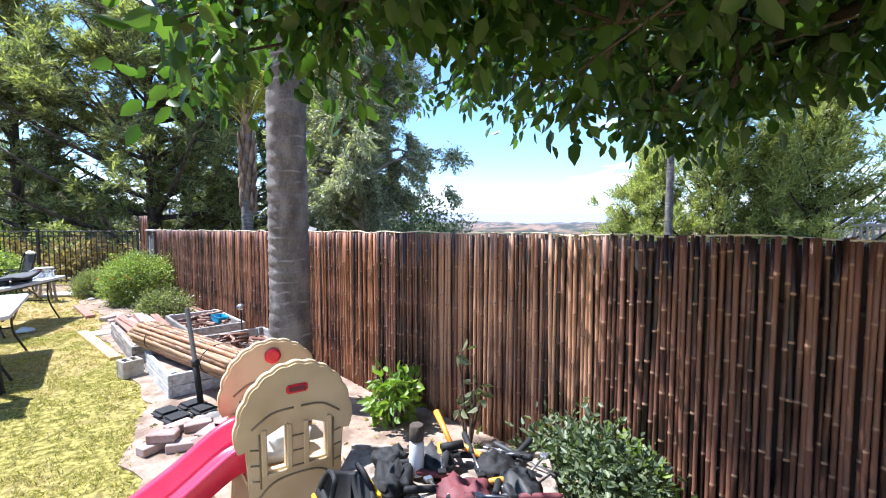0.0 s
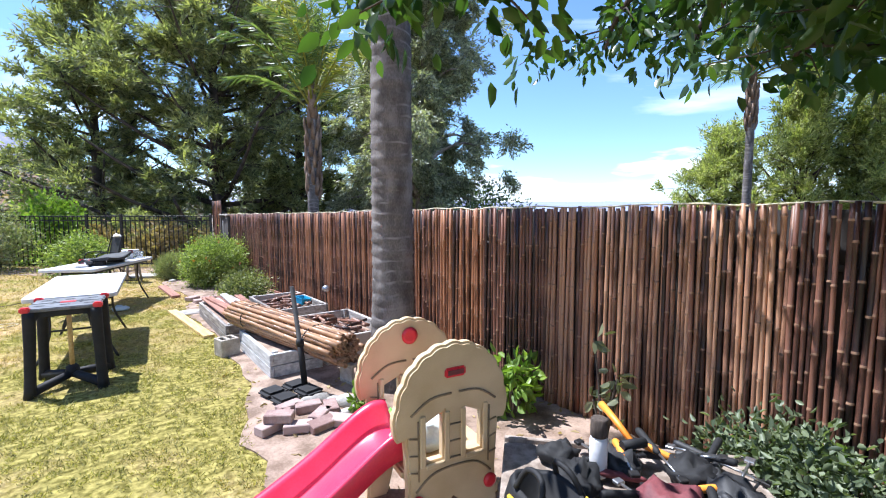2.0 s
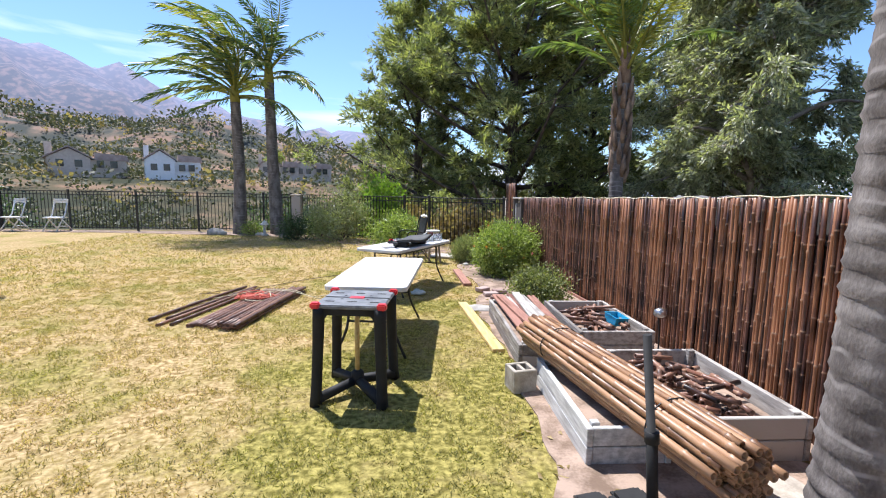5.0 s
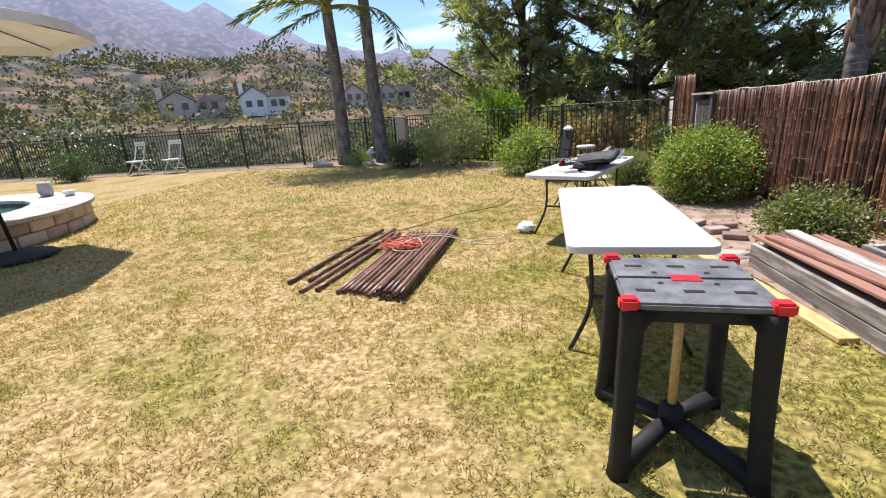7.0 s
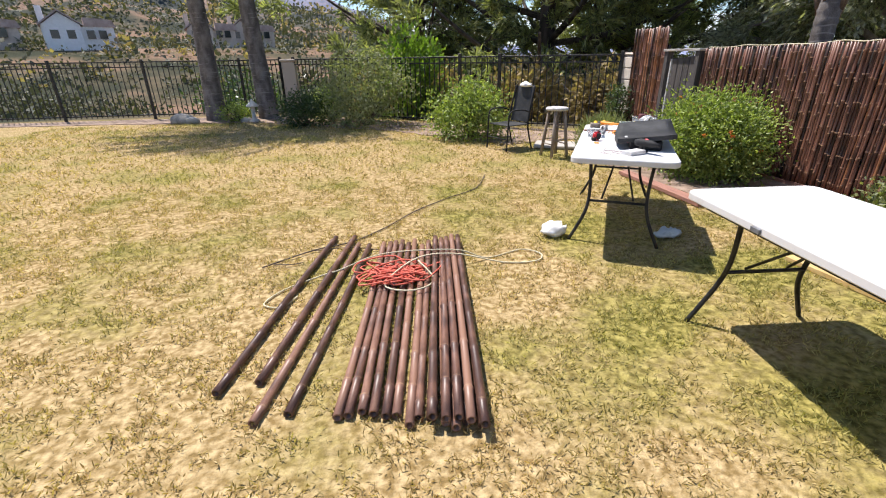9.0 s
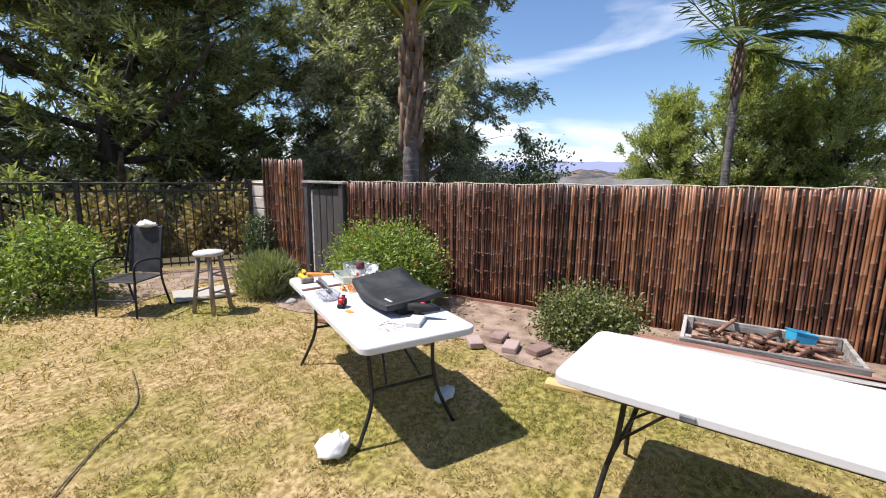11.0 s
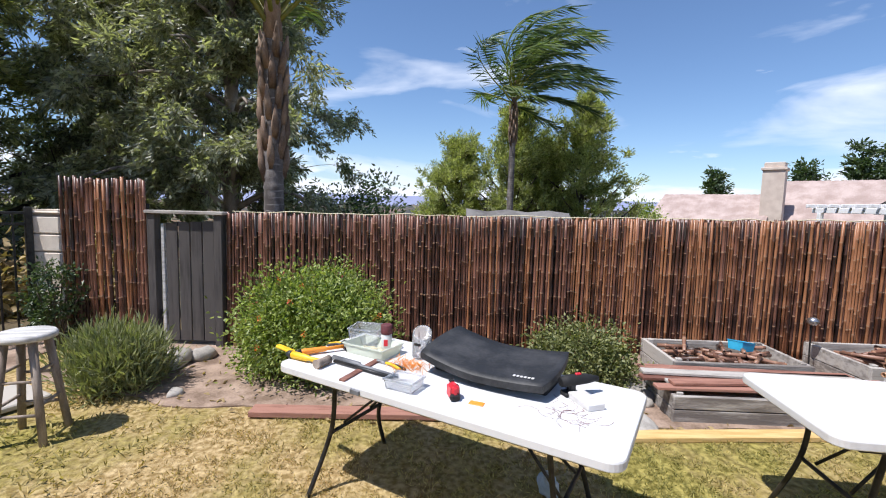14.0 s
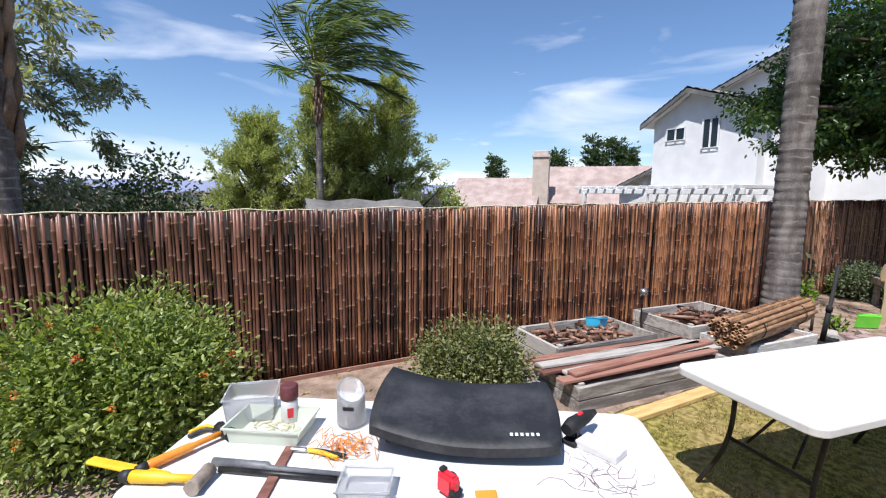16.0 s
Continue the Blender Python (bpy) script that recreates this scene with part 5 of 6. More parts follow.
cords()
loose("plank", "pale yellow new pine plank lying on the grass", "plank", box((-0.062, -0.98, 0.002), (0.062, 0.98, 0.04), 0.004, pose(-1.82, 6.52, 0, 0, 0, 5.3)), "new_wood")
loose("plank", "red-stained plank lying at the edge of the bed", "plank", box((-0.07, -0.72, 0.012), (0.07, 0.72, 0.055), 0.004, pose(-1.74, 9.46, 0, 0, 0, 3)), "red_wood")


def crumpled(name, label, category, at, size, material, seed):
    bm = bmesh.new()
    bmesh.ops.create_icosphere(bm, subdivisions=3, radius=1)
    for v in bm.verts:
        k = 1 + 0.75 * noise.noise(v.co * 2.2 + Vector((seed, 0, 0))) + 0.45 * noise.noise(v.co * 6 + Vector((seed, 4, 0)))
        v.co = Vector((v.co.x * size[0], v.co.y * size[1], (v.co.z * k + 0.8) * size[2] * 0.6)) * (0.7 + 0.3 * k)
        v.co.z = max(v.co.z, 0.002)
    for f in bm.faces:
        f.smooth = True
    ob = part(name, bm, material)
    ob.location = at
    return tagged(ob, label, category)


crumpled("plastic_bag", "crumpled white plastic bag on the grass", "bag", (-3.47, 8.30, 0.005), (0.11, 0.09, 0.10), "canvas", 3)
crumpled("plastic_bag", "crumpled pale plastic bag in the table's shade", "bag", (-2.55, 8.07, 0.005), (0.11, 0.06, 0.07), "cloth", 7)

# ---------------------------------------------------------------- raised beds and timber
def raised_bed(label, x0, x1, y0, y1, h, material="grey_wood"):
    ob = thing("raised_bed", label, "planter", "timber beds by the fence")
    t = 0.038
    rows = 2
    for r in range(rows):
        z0, z1 = r * h / rows + 0.003, (r + 1) * h / rows - 0.004
        part("board", box((x0, y0, z0), (x0 + t, y1, z1), 0.005), material, ob)
        part("board", box((x1 - t, y0, z0), (x1, y1, z1), 0.005), material, ob)
        part("board", box((x0 + t + 0.002, y0 + 0.004, z0), (x1 - t - 0.002, y0 + t, z1), 0.005), material, ob)
        part("board", box((x0 + t + 0.002, y1 - t, z0), (x1 - t - 0.002, y1 - 0.004, z1), 0.005), material, ob)
    for x in (x0 + t + 0.03, x1 - t - 0.03):
        for y in (y0 + t + 0.03, y1 - t - 0.03):
            part("corner_post", box((x - 0.025, y - 0.025, 0), (x + 0.025, y + 0.025, h + 0.01), 0.004), material, ob)
    part("soil", box((x0 + t + 0.004, y0 + t + 0.004, 0.0), (x1 - t - 0.004, y1 - t - 0.004, h * (0.55 if h > 0.25 else 0.85))), "dirt", ob)
    return ob


raised_bed("weathered grey timber bed full of bamboo offcuts", -0.98, -0.17, 3.66, 4.86, 0.29)
raised_bed("weathered grey timber bed holding offcuts and a blue bowl", -0.98, -0.23, 5.36, 6.62, 0.28)
raised_bed("low whitish timber box under the bamboo bundle", -1.55, -1.03, 3.66, 4.80, 0.24, "white_wood")
raised_bed("low grey timber box with planks laid over it", -1.62, -1.03, 5.16, 6.92, 0.22)


def offcuts(x0, x1, y0, y1, z, n, seed):
    rng = random.Random(seed)
    kinds = [cane_mesh("offcut", 0.42, 0.019, 120 + seed + i, 2, "bamboo_dark" if i == 2 else "bamboo_ground", True, 8) for i in range(4)]
    for k in range(n):
        ob = new("bamboo_offcut", rng.choice(kinds))
        L = rng.uniform(0.45, 0.95)
        x, y = rng.uniform(x0 + 0.16, x1 - 0.16), rng.uniform(y0 + 0.18, y1 - 0.18)
        layer = k / n
        tilt = 90 + rng.uniform(-12, 12)
        ob.matrix_basis = pose(x, y, z + 0.025 + 0.11 * layer, tilt, 0, rng.uniform(0, 360)) @ Matrix.Diagonal((1, 1, L, 1)) @ Matrix.Translation((0, 0, -0.21))
        tagged(ob, "short brown bamboo offcut tossed into a timber bed", "bamboo", "bamboo offcuts in the beds")


offcuts(-0.98, -0.17, 3.66, 4.86, 0.16, 46, 1)
offcuts(-0.98, -0.23, 5.36, 6.62, 0.155, 46, 2)
open_box("bowl", "bright blue plastic tub among the offcuts", pose(-0.48, 5.72, 0.255, 10, 6, 20), (0.17, 0.17, 0.09), "blue")
rng0 = random.Random(12)
for k in range(7):
    x = -1.50 + (k % 5) * 0.105 + rng0.uniform(-0.02, 0.02)
    z = 0.238 + (0.030 if k > 4 else 0)
    if k > 4:
        x = -1.42 + (k - 5) * 0.13
    tagged(part("plank", box((-0.05, -0.9, 0), (0.05, 0.9, 0.025), 0.004, pose(x, 6.10 + rng0.uniform(-0.12, 0.1), z, 0, 0, rng0.uniform(-3, 3) if k < 5 else rng0.uniform(-7, 7))), "grey_wood" if k in (1, 3, 6) else "red_wood"),
           "weathered reddish plank stacked over the timber box", "plank", "stacked planks")


def cane_bundle():
    rng = random.Random(15)
    ob = thing("cane_bundle", "tied bundle of tan bamboo canes resting on the timber beds", "bamboo")
    mesh = [cane_mesh("cane", 2.2, 0.0225, 160 + i, 7, "bamboo_cut", True, 10) for i in range(5)]
    a0, b0 = Vector((-1.05, 3.05, 0.345)), Vector((-1.49, 5.05, 0.40))
    side = Vector((0.977, 0.215, 0))
    spots = []
    for r, n in enumerate((5, 6, 7, 8, 7, 6, 4)):
        for k in range(n):
            spots.append(((k - (n - 1) / 2) * 0.0455, (r - 3) * 0.0395))
    for u, v in spots:
        e = rng.uniform(-0.05, 0.05)
        off = side * u + Vector((0, 0, v))
        lying(rng.choice(mesh), a0 + off + Vector((0, e, 0)), b0 + side * u * 1.06 + Vector((0, e, v * 0.95)), 2.2, ob, rng.uniform(0, 360))
    for t in (0.22, 0.8):
        c = a0.lerp(b0, t)
        loop = [c + side * (0.182 * math.cos(q)) + Vector((0, 0, 0.145 * math.sin(q))) for q in np.linspace(0, math.tau, 19)]
        part("tie", tube(loop, 0.005, 5), "dark_metal", ob)
    block = thing("cinder_block", "tan hollow concrete block lying under the bundle", "concrete block", at=pose(-0.86, 3.24, 0.107, 90, 0, 10))
    hollow_block(block, 0.40, 0.19, 0.19)


def hollow_block(ob, w, d, h):
    t = 0.03
    for s in (-1, 1):
        part("face_shell", box((-w / 2, s * d / 2 - (t if s > 0 else 0), 0), (w / 2, s * d / 2 + (0 if s > 0 else t), h), 0.006), "block", ob)
    for x in (-w / 2 + 0.001, -t / 2, w / 2 - t - 0.001):
        part("web", box((x, -d / 2 + t + 0.001, 0.002), (x + t, d / 2 - t - 0.001, h - 0.003), 0.003), "block", ob)


cane_bundle()
hollow_block(thing("cinder_block", "small tan concrete block standing on the grass", "concrete block", at=pose(-1.70, 4.72, 0, 0, 0, 12)), 0.20, 0.19, 0.19)

for k, (x, y, rz, z, tip) in enumerate([(-1.86, 2.62, 20, 0, 0), (-1.70, 2.50, -25, 0, 0), (-1.74, 2.72, 65, 0.0, 0), (-1.80, 2.60, -35, 0.066, 0), (-1.50, 2.58, 40, 0, 0), (-1.52, 2.78, -10, 0, 0), (-1.55, 2.44, 10, 0, 12), (-1.38, 2.66, 75, 0, 0), (-1.64, 2.86, 15, 0, 0), (-1.42, 2.42, -50, 0, 8)]):
    b = part("brick", box((-0.10, -0.052, 0), (0.10, 0.052, 0.065), 0.006), "brick")
    b.matrix_basis = pose(x, y, z + 0.012, tip, 0, rz)
    tagged(b, "reddish-grey paving brick in a loose pile", "brick", "loose bricks")
for k, (x, y, s) in enumerate([(-1.36, 2.90, 0.07), (-1.30, 2.80, 0.06), (-1.22, 2.72, 0.08), (-1.45, 2.95, 0.05), (-1.15, 2.60, 0.06), (-1.30, 2.55, 0.05), (-1.18, 6.98, 0.10), (-1.02, 7.02, 0.08), (-1.30, 7.0, 0.07), (-1.12, 6.84, 0.06), (-0.85, 11.40, 0.16), (-0.62, 11.22, 0.12), (-9.7, 17.3, 0.22), (-9.45, 17.25, 0.15), (-8.1, 17.1, 0.12), (-1.5, 10.95, 0.06)]):
    r = part("stone", rock((s * 1.3, s, s * 0.75), k, 2), "pebble")
    r.location = (x, y, s * 0.32)
    tagged(r, "rounded pale garden stone on the soil", "stone", "garden stones")
st = part("stepping_stone", rock((0.24, 0.15, 0.035), 31, 3), "pebble")
st.location = (-1.66, 7.22, 0.018)
tagged(st, "flat pale stepping stone at the lawn's edge", "stone")
for k, (x, y, rz) in enumerate([(-1.42, 8.0, 10), (-1.35, 7.75, -20), (-1.50, 8.35, 40), (-1.25, 8.2, 5)]):
    b = part("brick", box((-0.11, -0.07, 0), (0.11, 0.07, 0.06), 0.008), "brick")
    b.matrix_basis = pose(x, y, 0.01, 0, 0, rz)
    tagged(b, "reddish edging brick half sunk in the soil", "brick", "edging bricks")


def parasol_stand():
    ob = thing("parasol_stand", "black folded parasol stand with an upright pole", "parasol stand", at=(-1.38, 3.22, 0.01))
    for k in range(4):
        part("base_plate", box((0.008, 0.008, 0), (0.215, 0.20, 0.05), 0.03, pose(-0.14, -0.04, 0.003 * k, 0, 0, 90 * k + 12), seg=2), "black_plastic", ob)
    part("pole", tube([(0, 0, 0.02), (-0.035, 0.0, 0.42), (-0.036, 0, 0.42), (-0.085, 0.02, 0.93)], [0.027, 0.027, 0.02, 0.02], 10), "black_plastic", ob)
    part("collar", tube([(-0.033, 0, 0.40), (-0.037, 0, 0.46)], 0.034, 10), "black_plastic", ob)


parasol_stand()
loose("pipe", "short rusty pipe standing in the soil", "pipe", tube([(-1.02, 2.72, 0), (-1.02, 2.72, 0.30)], 0.017, 10), "bark")
spk = thing("sprinkler", "rusty garden stake lamp behind the bed", "stake light", at=(-0.42, 4.98, 0))
part("stake", tube(bow([(0, 0, 0), (0.01, 0, 0.3), (0, 0.02, 0.55)], 3), 0.008, 6), "dark_metal", spk)
part("head", lathe([(0.03, 0.53), (0.055, 0.55), (0.05, 0.59), (0.02, 0.61)], 12), "steel", spk)

# ---------------------------------------------------------------- play slide
def play_slide():
    rot = -9.0
    ob = thing("toddler_slide", "beige plastic toddler play climber with a pink-red slide", "slide", at=pose(-1.46, 1.22, 0, 0, 0, rot))

    def wall(name, y, logo):
        half, eave, peak = 0.255, 0.61, 0.99
        out = []
        bumps = 11
        for k in range(bumps * 4 + 1):
            a = math.pi * k / (bumps * 4)
            w = 0.009 * abs(math.sin(a * bumps))
            out.append(((half + 0.045 + w) * math.cos(a), eave + (peak - eave + w) * math.sin(a) ** 0.85))
        out += [(-half - 0.03, eave - 0.035), (-half + 0.005, eave - 0.03), (-half + 0.02, 0.34), (-half + 0.0, 0.0), (-half + 0.12, 0.0), (-half + 0.16, 0.16), (0, 0.25), (half - 0.16, 0.16), (half - 0.12, 0.0), (half, 0.0), (half - 0.02, 0.34), (half - 0.005, eave - 0.03), (half + 0.03, eave - 0.035)]
        bm = bmesh.new()
        holes = [(-0.105, 0.0), (0.105, 0.0)]
        fr = [bm.verts.new((x, 0, z)) for x, z in out]
        edges = [bm.edges.new((fr[i], fr[(i + 1) % len(fr)])) for i in range(len(fr))]
        for cx, lean in holes:
            s = 1 if cx > 0 else -1
            q = [bm.verts.new((cx + u, 0, z)) for u, z in ((-0.045, 0.455), (0.045, 0.455), (0.045, 0.655 + (-0.02 if s > 0 else 0.02)), (-0.045, 0.655 + (0.02 if s > 0 else -0.02)))]
            edges += [bm.edges.new((q[i], q[(i + 1) % 4])) for i in range(4)]
        bmesh.ops.triangle_fill(bm, use_beauty=True, use_dissolve=False, edges=edges)
        r = bmesh.ops.extrude_face_region(bm, geom=bm.faces[:])
        for v in [g for g in r["geom"] if isinstance(g, bmesh.types.BMVert)]:
            v.co.y += 0.055
        bmesh.ops.recalc_face_normals(bm, faces=bm.faces[:])
        rim = [e for e in bm.edges if len(e.link_faces) == 2 and e.calc_face_angle(0) > 1.2 and abs(e.verts[0].co.y - e.verts[1].co.y) < 1e-4]
        bmesh.ops.bevel(bm, geom=rim, offset=0.012, segments=2, affect="EDGES")
        bm.transform(Matrix.Translation((0, y, 0)))
        w = part(name, bm, "cream_plastic", ob)
        f = y - 0.003
        for cx in (-0.105, 0.105):
            for u in (-0.062, 0.062):
                part("window_frame", box((cx + u - 0.014, f - 0.008, 0.44), (cx + u + 0.014, f + 0.004, 0.68), 0.005), "cream_plastic", w)
            part("window_frame", box((cx - 0.047, f - 0.008, 0.425), (cx + 0.047, f + 0.004, 0.45), 0.005), "cream_plastic", w)
        for sgn in (-1, 1):
            part("groove", tube(bow([(sgn * 0.02, f, 0.76), (sgn * 0.13, f, 0.75), (sgn * 0.225, f, 0.69)], 4), 0.006, 5), "cream_groove", w)
            for z in (0.42, 0.50, 0.58):
                part("groove", tube([(sgn * 0.19, f, z), (sgn * 0.232, f, z + 0.01)], 0.0045, 5), "cream_groove", w)
            part("groove", tube([(sgn * 0.186, f, 0.38), (sgn * 0.19, f, 0.66)], 0.0045, 5), "cream_groove", w)
            part("bolt_cap", lathe([(0.034, 0), (0.036, 0.012), (0.02, 0.02)], 14, Matrix.Translation((sgn * 0.195, y - 0.002, 0.28)) @ pose(0, 0, 0, 90)), "red_plastic", w, "red round bolt cap")
        for z in (0.45, 0.53, 0.61):
            part("groove", tube([(-0.03, f, z), (0.03, f, z)], 0.0045, 5), "cream_groove", w)
        part("arch_groove", tube(bow([(-0.2, f, 0.33), (-0.1, f, 0.40), (0.1, f, 0.40), (0.2, f, 0.33)], 5), 0.006, 5), "cream_groove", w)
        if logo:
            part("badge", box((-0.055, y - 0.010, 0.835), (0.055, y + 0.002, 0.880), 0.008, seg=2), "red_plastic", w, "small red badge")
            part("badge_plate", box((-0.042, y - 0.0135, 0.846), (0.042, y - 0.0105, 0.869), 0.001), "maroon", w)
        else:
            part("medallion", lathe([(0.045, 0), (0.048, 0.010), (0.03, 0.018)], 16, Matrix.Translation((0, y - 0.002, 0.90)) @ pose(0, 0, 0, 90)), "red_plastic", w, "red round medallion")
        return w

    wall("side_panel", -0.26, True)
    wall("side_panel", 0.25, False)
    part("deck", box((-0.24, -0.20, 0.36), (0.26, 0.248, 0.41), 0.012, seg=2), "cream_plastic", ob)
    part("step", box((0.16, -0.20, 0.14), (0.30, 0.248, 0.20), 0.012, seg=2), "cream_plastic", ob)
    line = bow([(-0.16, 0, 0.46), (-0.30, 0, 0.44), (-0.60, 0, 0.24), (-0.90, 0, 0.085), (-1.08, 0, 0.07)], 5)
    prof = [(-0.20, 0.13), (-0.175, 0.135), (-0.150, 0.115), (-0.14, 0.02), (-0.10, 0.0), (0.10, 0.0), (0.14, 0.02), (0.150, 0.115), (0.175, 0.135), (0.20, 0.13), (0.195, 0.10), (0.165, -0.02), (0.11, -0.035), (-0.11, -0.035), (-0.165, -0.02), (-0.195, 0.10)]
    bm = bmesh.new()
    rings = [[bm.verts.new((p.x, yy * 1.0, p.z + zz * (0.55 if i in (0, len(line) - 1) else 1))) for yy, zz in prof] for i, p in enumerate(line)]
    for a, b in zip(rings, rings[1:]):
        for k in range(len(prof)):
            f = bm.faces.new((a[k], a[(k + 1) % len(prof)], b[(k + 1) % len(prof)], b[k]))
            f.smooth = True
    bm.faces.new(rings[0][::-1])
    bm.faces.new(rings[-1])
    bmesh.ops.recalc_face_normals(bm, faces=bm.faces[:])
    part("slide_chute", bm, "pink_slide", ob, "glossy pink-red slide chute with raised sides")


play_slide()
crumpled("cloth_bag", "pale grey-green cloth sack slumped on the play deck", "cloth sack", (-1.50, 1.22, 0.405), (0.17, 0.15, 0.15), "cloth", 13)


# ---------------------------------------------------------------- tool bench by the fence
def tool_bench():
    m = pose(-1.15, 0.24, 0, 0, 0, 42)
    ob = thing("low_bench", "low wooden bench with raised edge heaped with tools", "bench", at=m)
    part("bench_top", box((-0.42, -0.55, 0.40), (0.42, 0.55, 0.44), 0.006), "stool_wood", ob)
    part("edge_board", box((0.424, -0.55, 0.36), (0.45, 0.55, 0.46), 0.005), "stool_wood", ob)
    for x in (-0.36, 0.36):
        for y in (-0.48, 0.48):
            part("leg", box((x - 0.035, y - 0.035, 0), (x + 0.035, y + 0.035, 0.40), 0.005), "grey_wood", ob)
    B = 0.4405

    def on(x, y, z=0.0, rx=0, ry=0, rz=0):
        return m @ pose(x, y, B + z, rx, ry, rz)

    bag = thing("tool_bag", "black and yellow open tool bag", "tool bag", at=on(-0.24, 0.37, 0, 0, 0, 35))
    bm = bmesh.new()
    rings = []
    for z, w, d in ((0, 0.15, 0.11), (0.10, 0.165, 0.12), (0.17, 0.15, 0.10), (0.19, 0.14, 0.085), (0.18, 0.125, 0.075), (0.06, 0.12, 0.07)):
        rings.append([bm.verts.new((w * math.copysign(abs(math.cos(a)) ** 0.6, math.cos(a)), d * math.copysign(abs(math.sin(a)) ** 0.6, math.sin(a)), z + 0.012 * math.sin(a * 3))) for a in np.linspace(0, math.tau, 21)[:-1]])
    for a, b in zip(rings, rings[1:]):
        for k in range(20):
            bm.faces.new((a[k], a[(k + 1) % 20], b[(k + 1) % 20], b[k])).smooth = True
    bm.faces.new(rings[0][::-1])
    bm.faces.new(rings[-1])
    part("body", bm, "black_plastic", bag)
    for s in (-1, 1):
        part("yellow_panel", box((-0.075, s * 0.118 - 0.008, 0.03), (0.075, s * 0.118 + 0.008, 0.165), 0.006), "yellow", bag, "yellow side panel")
        part("carry_handle", tube(bow([(-0.07, s * 0.09, 0.18), (-0.04, s * 0.06, 0.255), (0.04, s * 0.06, 0.255), (0.07, s * 0.09, 0.18)], 4), 0.011, 7), "black_plastic", bag)
    part("pocket", box((-0.03, -0.140, 0.06), (0.03, -0.124, 0.12), 0.005), "grey_plastic", bag)
    rng = random.Random(31)
    for k in range(28):
        x, y = rng.uniform(-0.28, 0.34), rng.uniform(-0.46, 0.12)
        z = 0.03 + 0.05 * rng.random()
        L = rng.uniform(0.09, 0.2)
        a = rng.uniform(0, 360)
        t = thing("hand_tool", "black and steel hand tool in the heap", "tool", "heaped hand tools", at=on(x, y, z, rng.uniform(-10, 10), 0, a))
        part("grip", tube([(0, -L, 0.005), (0, -L * 0.9, 0.005), (0, -0.02, 0.004), (0, 0, 0.004)], [0.014, 0.018, 0.015, 0.009], 8), rng.choice(["black_plastic", "orange", "dark_vinyl", "maroon", "black_plastic"]), t)
        part("shaft", tube([(0, 0, 0.004), (0, L * 0.8, 0.004)], 0.006, 6), "steel", t)
        part("tip", box((-0.02, L * 0.8, -0.004), (0.02, L * 0.8 + 0.035, 0.012), 0.003), rng.choice(["steel", "dark_metal"]), t)
    for k, (x, y, s, mm) in enumerate([(0.06, 0.24, 0.13, "black_plastic"), (0.24, 0.05, 0.12, "dark_vinyl"), (-0.02, -0.10, 0.13, "maroon"), (0.22, -0.25, 0.12, "black_plastic"), (-0.24, -0.12, 0.12, "maroon"), (0.05, -0.36, 0.13, "dark_vinyl"), (-0.22, -0.38, 0.10, "tan_stone"), (0.28, 0.30, 0.10, "black_plastic")]):
        c = crumpled("tool_pouch", "slumped dark tool pouch in the heap", "pouch", (0, 0, 0), (s * 0.95, s * 0.75, s * 0.75), mm, 20 + k)
        c.matrix_basis = on(x, y, 0.002, 0, 0, k * 40)
        c["group"] = "heaped pouches"
    bt = thing("spray_can", "can with a white body and dark brown cap", "can", at=on(0.17, 0.14, 0.02))
    part("body", lathe([(0.036, 0), (0.038, 0.005), (0.038, 0.16), (0.03, 0.175)], 16), "white_plastic", bt)
    part("cap", lathe([(0.034, 0.175), (0.036, 0.18), (0.036, 0.25), (0.03, 0.255)], 16), "bark", bt, "dark brown cap")
    hm = thing("mallet", "hammer with an orange wooden handle leaning on the heap", "hammer", at=on(0.30, -0.02, 0.12, 0, -18, 25))
    part("handle", tube([(-0.02, 0, 0), (0.12, 0, 0.005), (0.24, 0, 0.0)], [0.013, 0.016, 0.018], 8), "orange", hm)
    part("head", tube([(-0.02, -0.06, 0), (-0.02, 0.06, 0)], 0.022, 8), "black_plastic", hm)


tool_bench()

# ---------------------------------------------------------------- planting
bush("lantana_bush", "dense green lantana bush dotted with orange and pink flowers", (-0.80, 10.0), (0.64, 0.76, 0.95), 30000, 0.043, "leaf_bush", 101, flowers=40, each=110)
bush("shrub", "low grey-green leafy shrub before the bamboo fence", (-0.80, 7.42), (0.44, 0.54, 0.52), 8000, 0.042, "leaf_olive", 102, each=60)
bush("rosemary_bush", "feathery grey-green rosemary bush beside the gate", (-1.40, 11.52), (0.38, 0.42, 0.50), 9000, 0.10, "leaf_grey", 103, each=70, upward=1.3, slim=True)
bush("citrus_bush", "young bright green leafy bush at the fence foot", (-0.32, 1.72), (0.24, 0.24, 0.50), 320, 0.09, "leaf_bright", 104, each=24)
bush("rose_bush", "dark leafy bush in the tree's shade", (-0.24, -0.02), (0.36, 0.50, 0.58), 3200, 0.05, "leaf_rose", 105, each=36)
bush("green_bush", "small bright green bush in the shade by the fence", (-0.5, -0.75), (0.26, 0.28, 0.5), 700, 0.07, "leaf_bright", 106, each=28)
bush("sapling", "thin sapling with a few broad pale leaves", (-0.12, 1.05), (0.13, 0.13, 1.0), 42, 0.10, "leaf_grey", 107, each=5)
bush("weed", "small yellow-green weed among the bricks", (-1.18, 2.50), (0.10, 0.10, 0.2), 90, 0.07, "leaf_bright", 108, each=10)
bush("rose_bush", "pale flowering shrub before the railing", (-5.05, 15.75), (1.15, 0.9, 1.6), 6000, 0.075, "leaf_grey", 109, each=60)
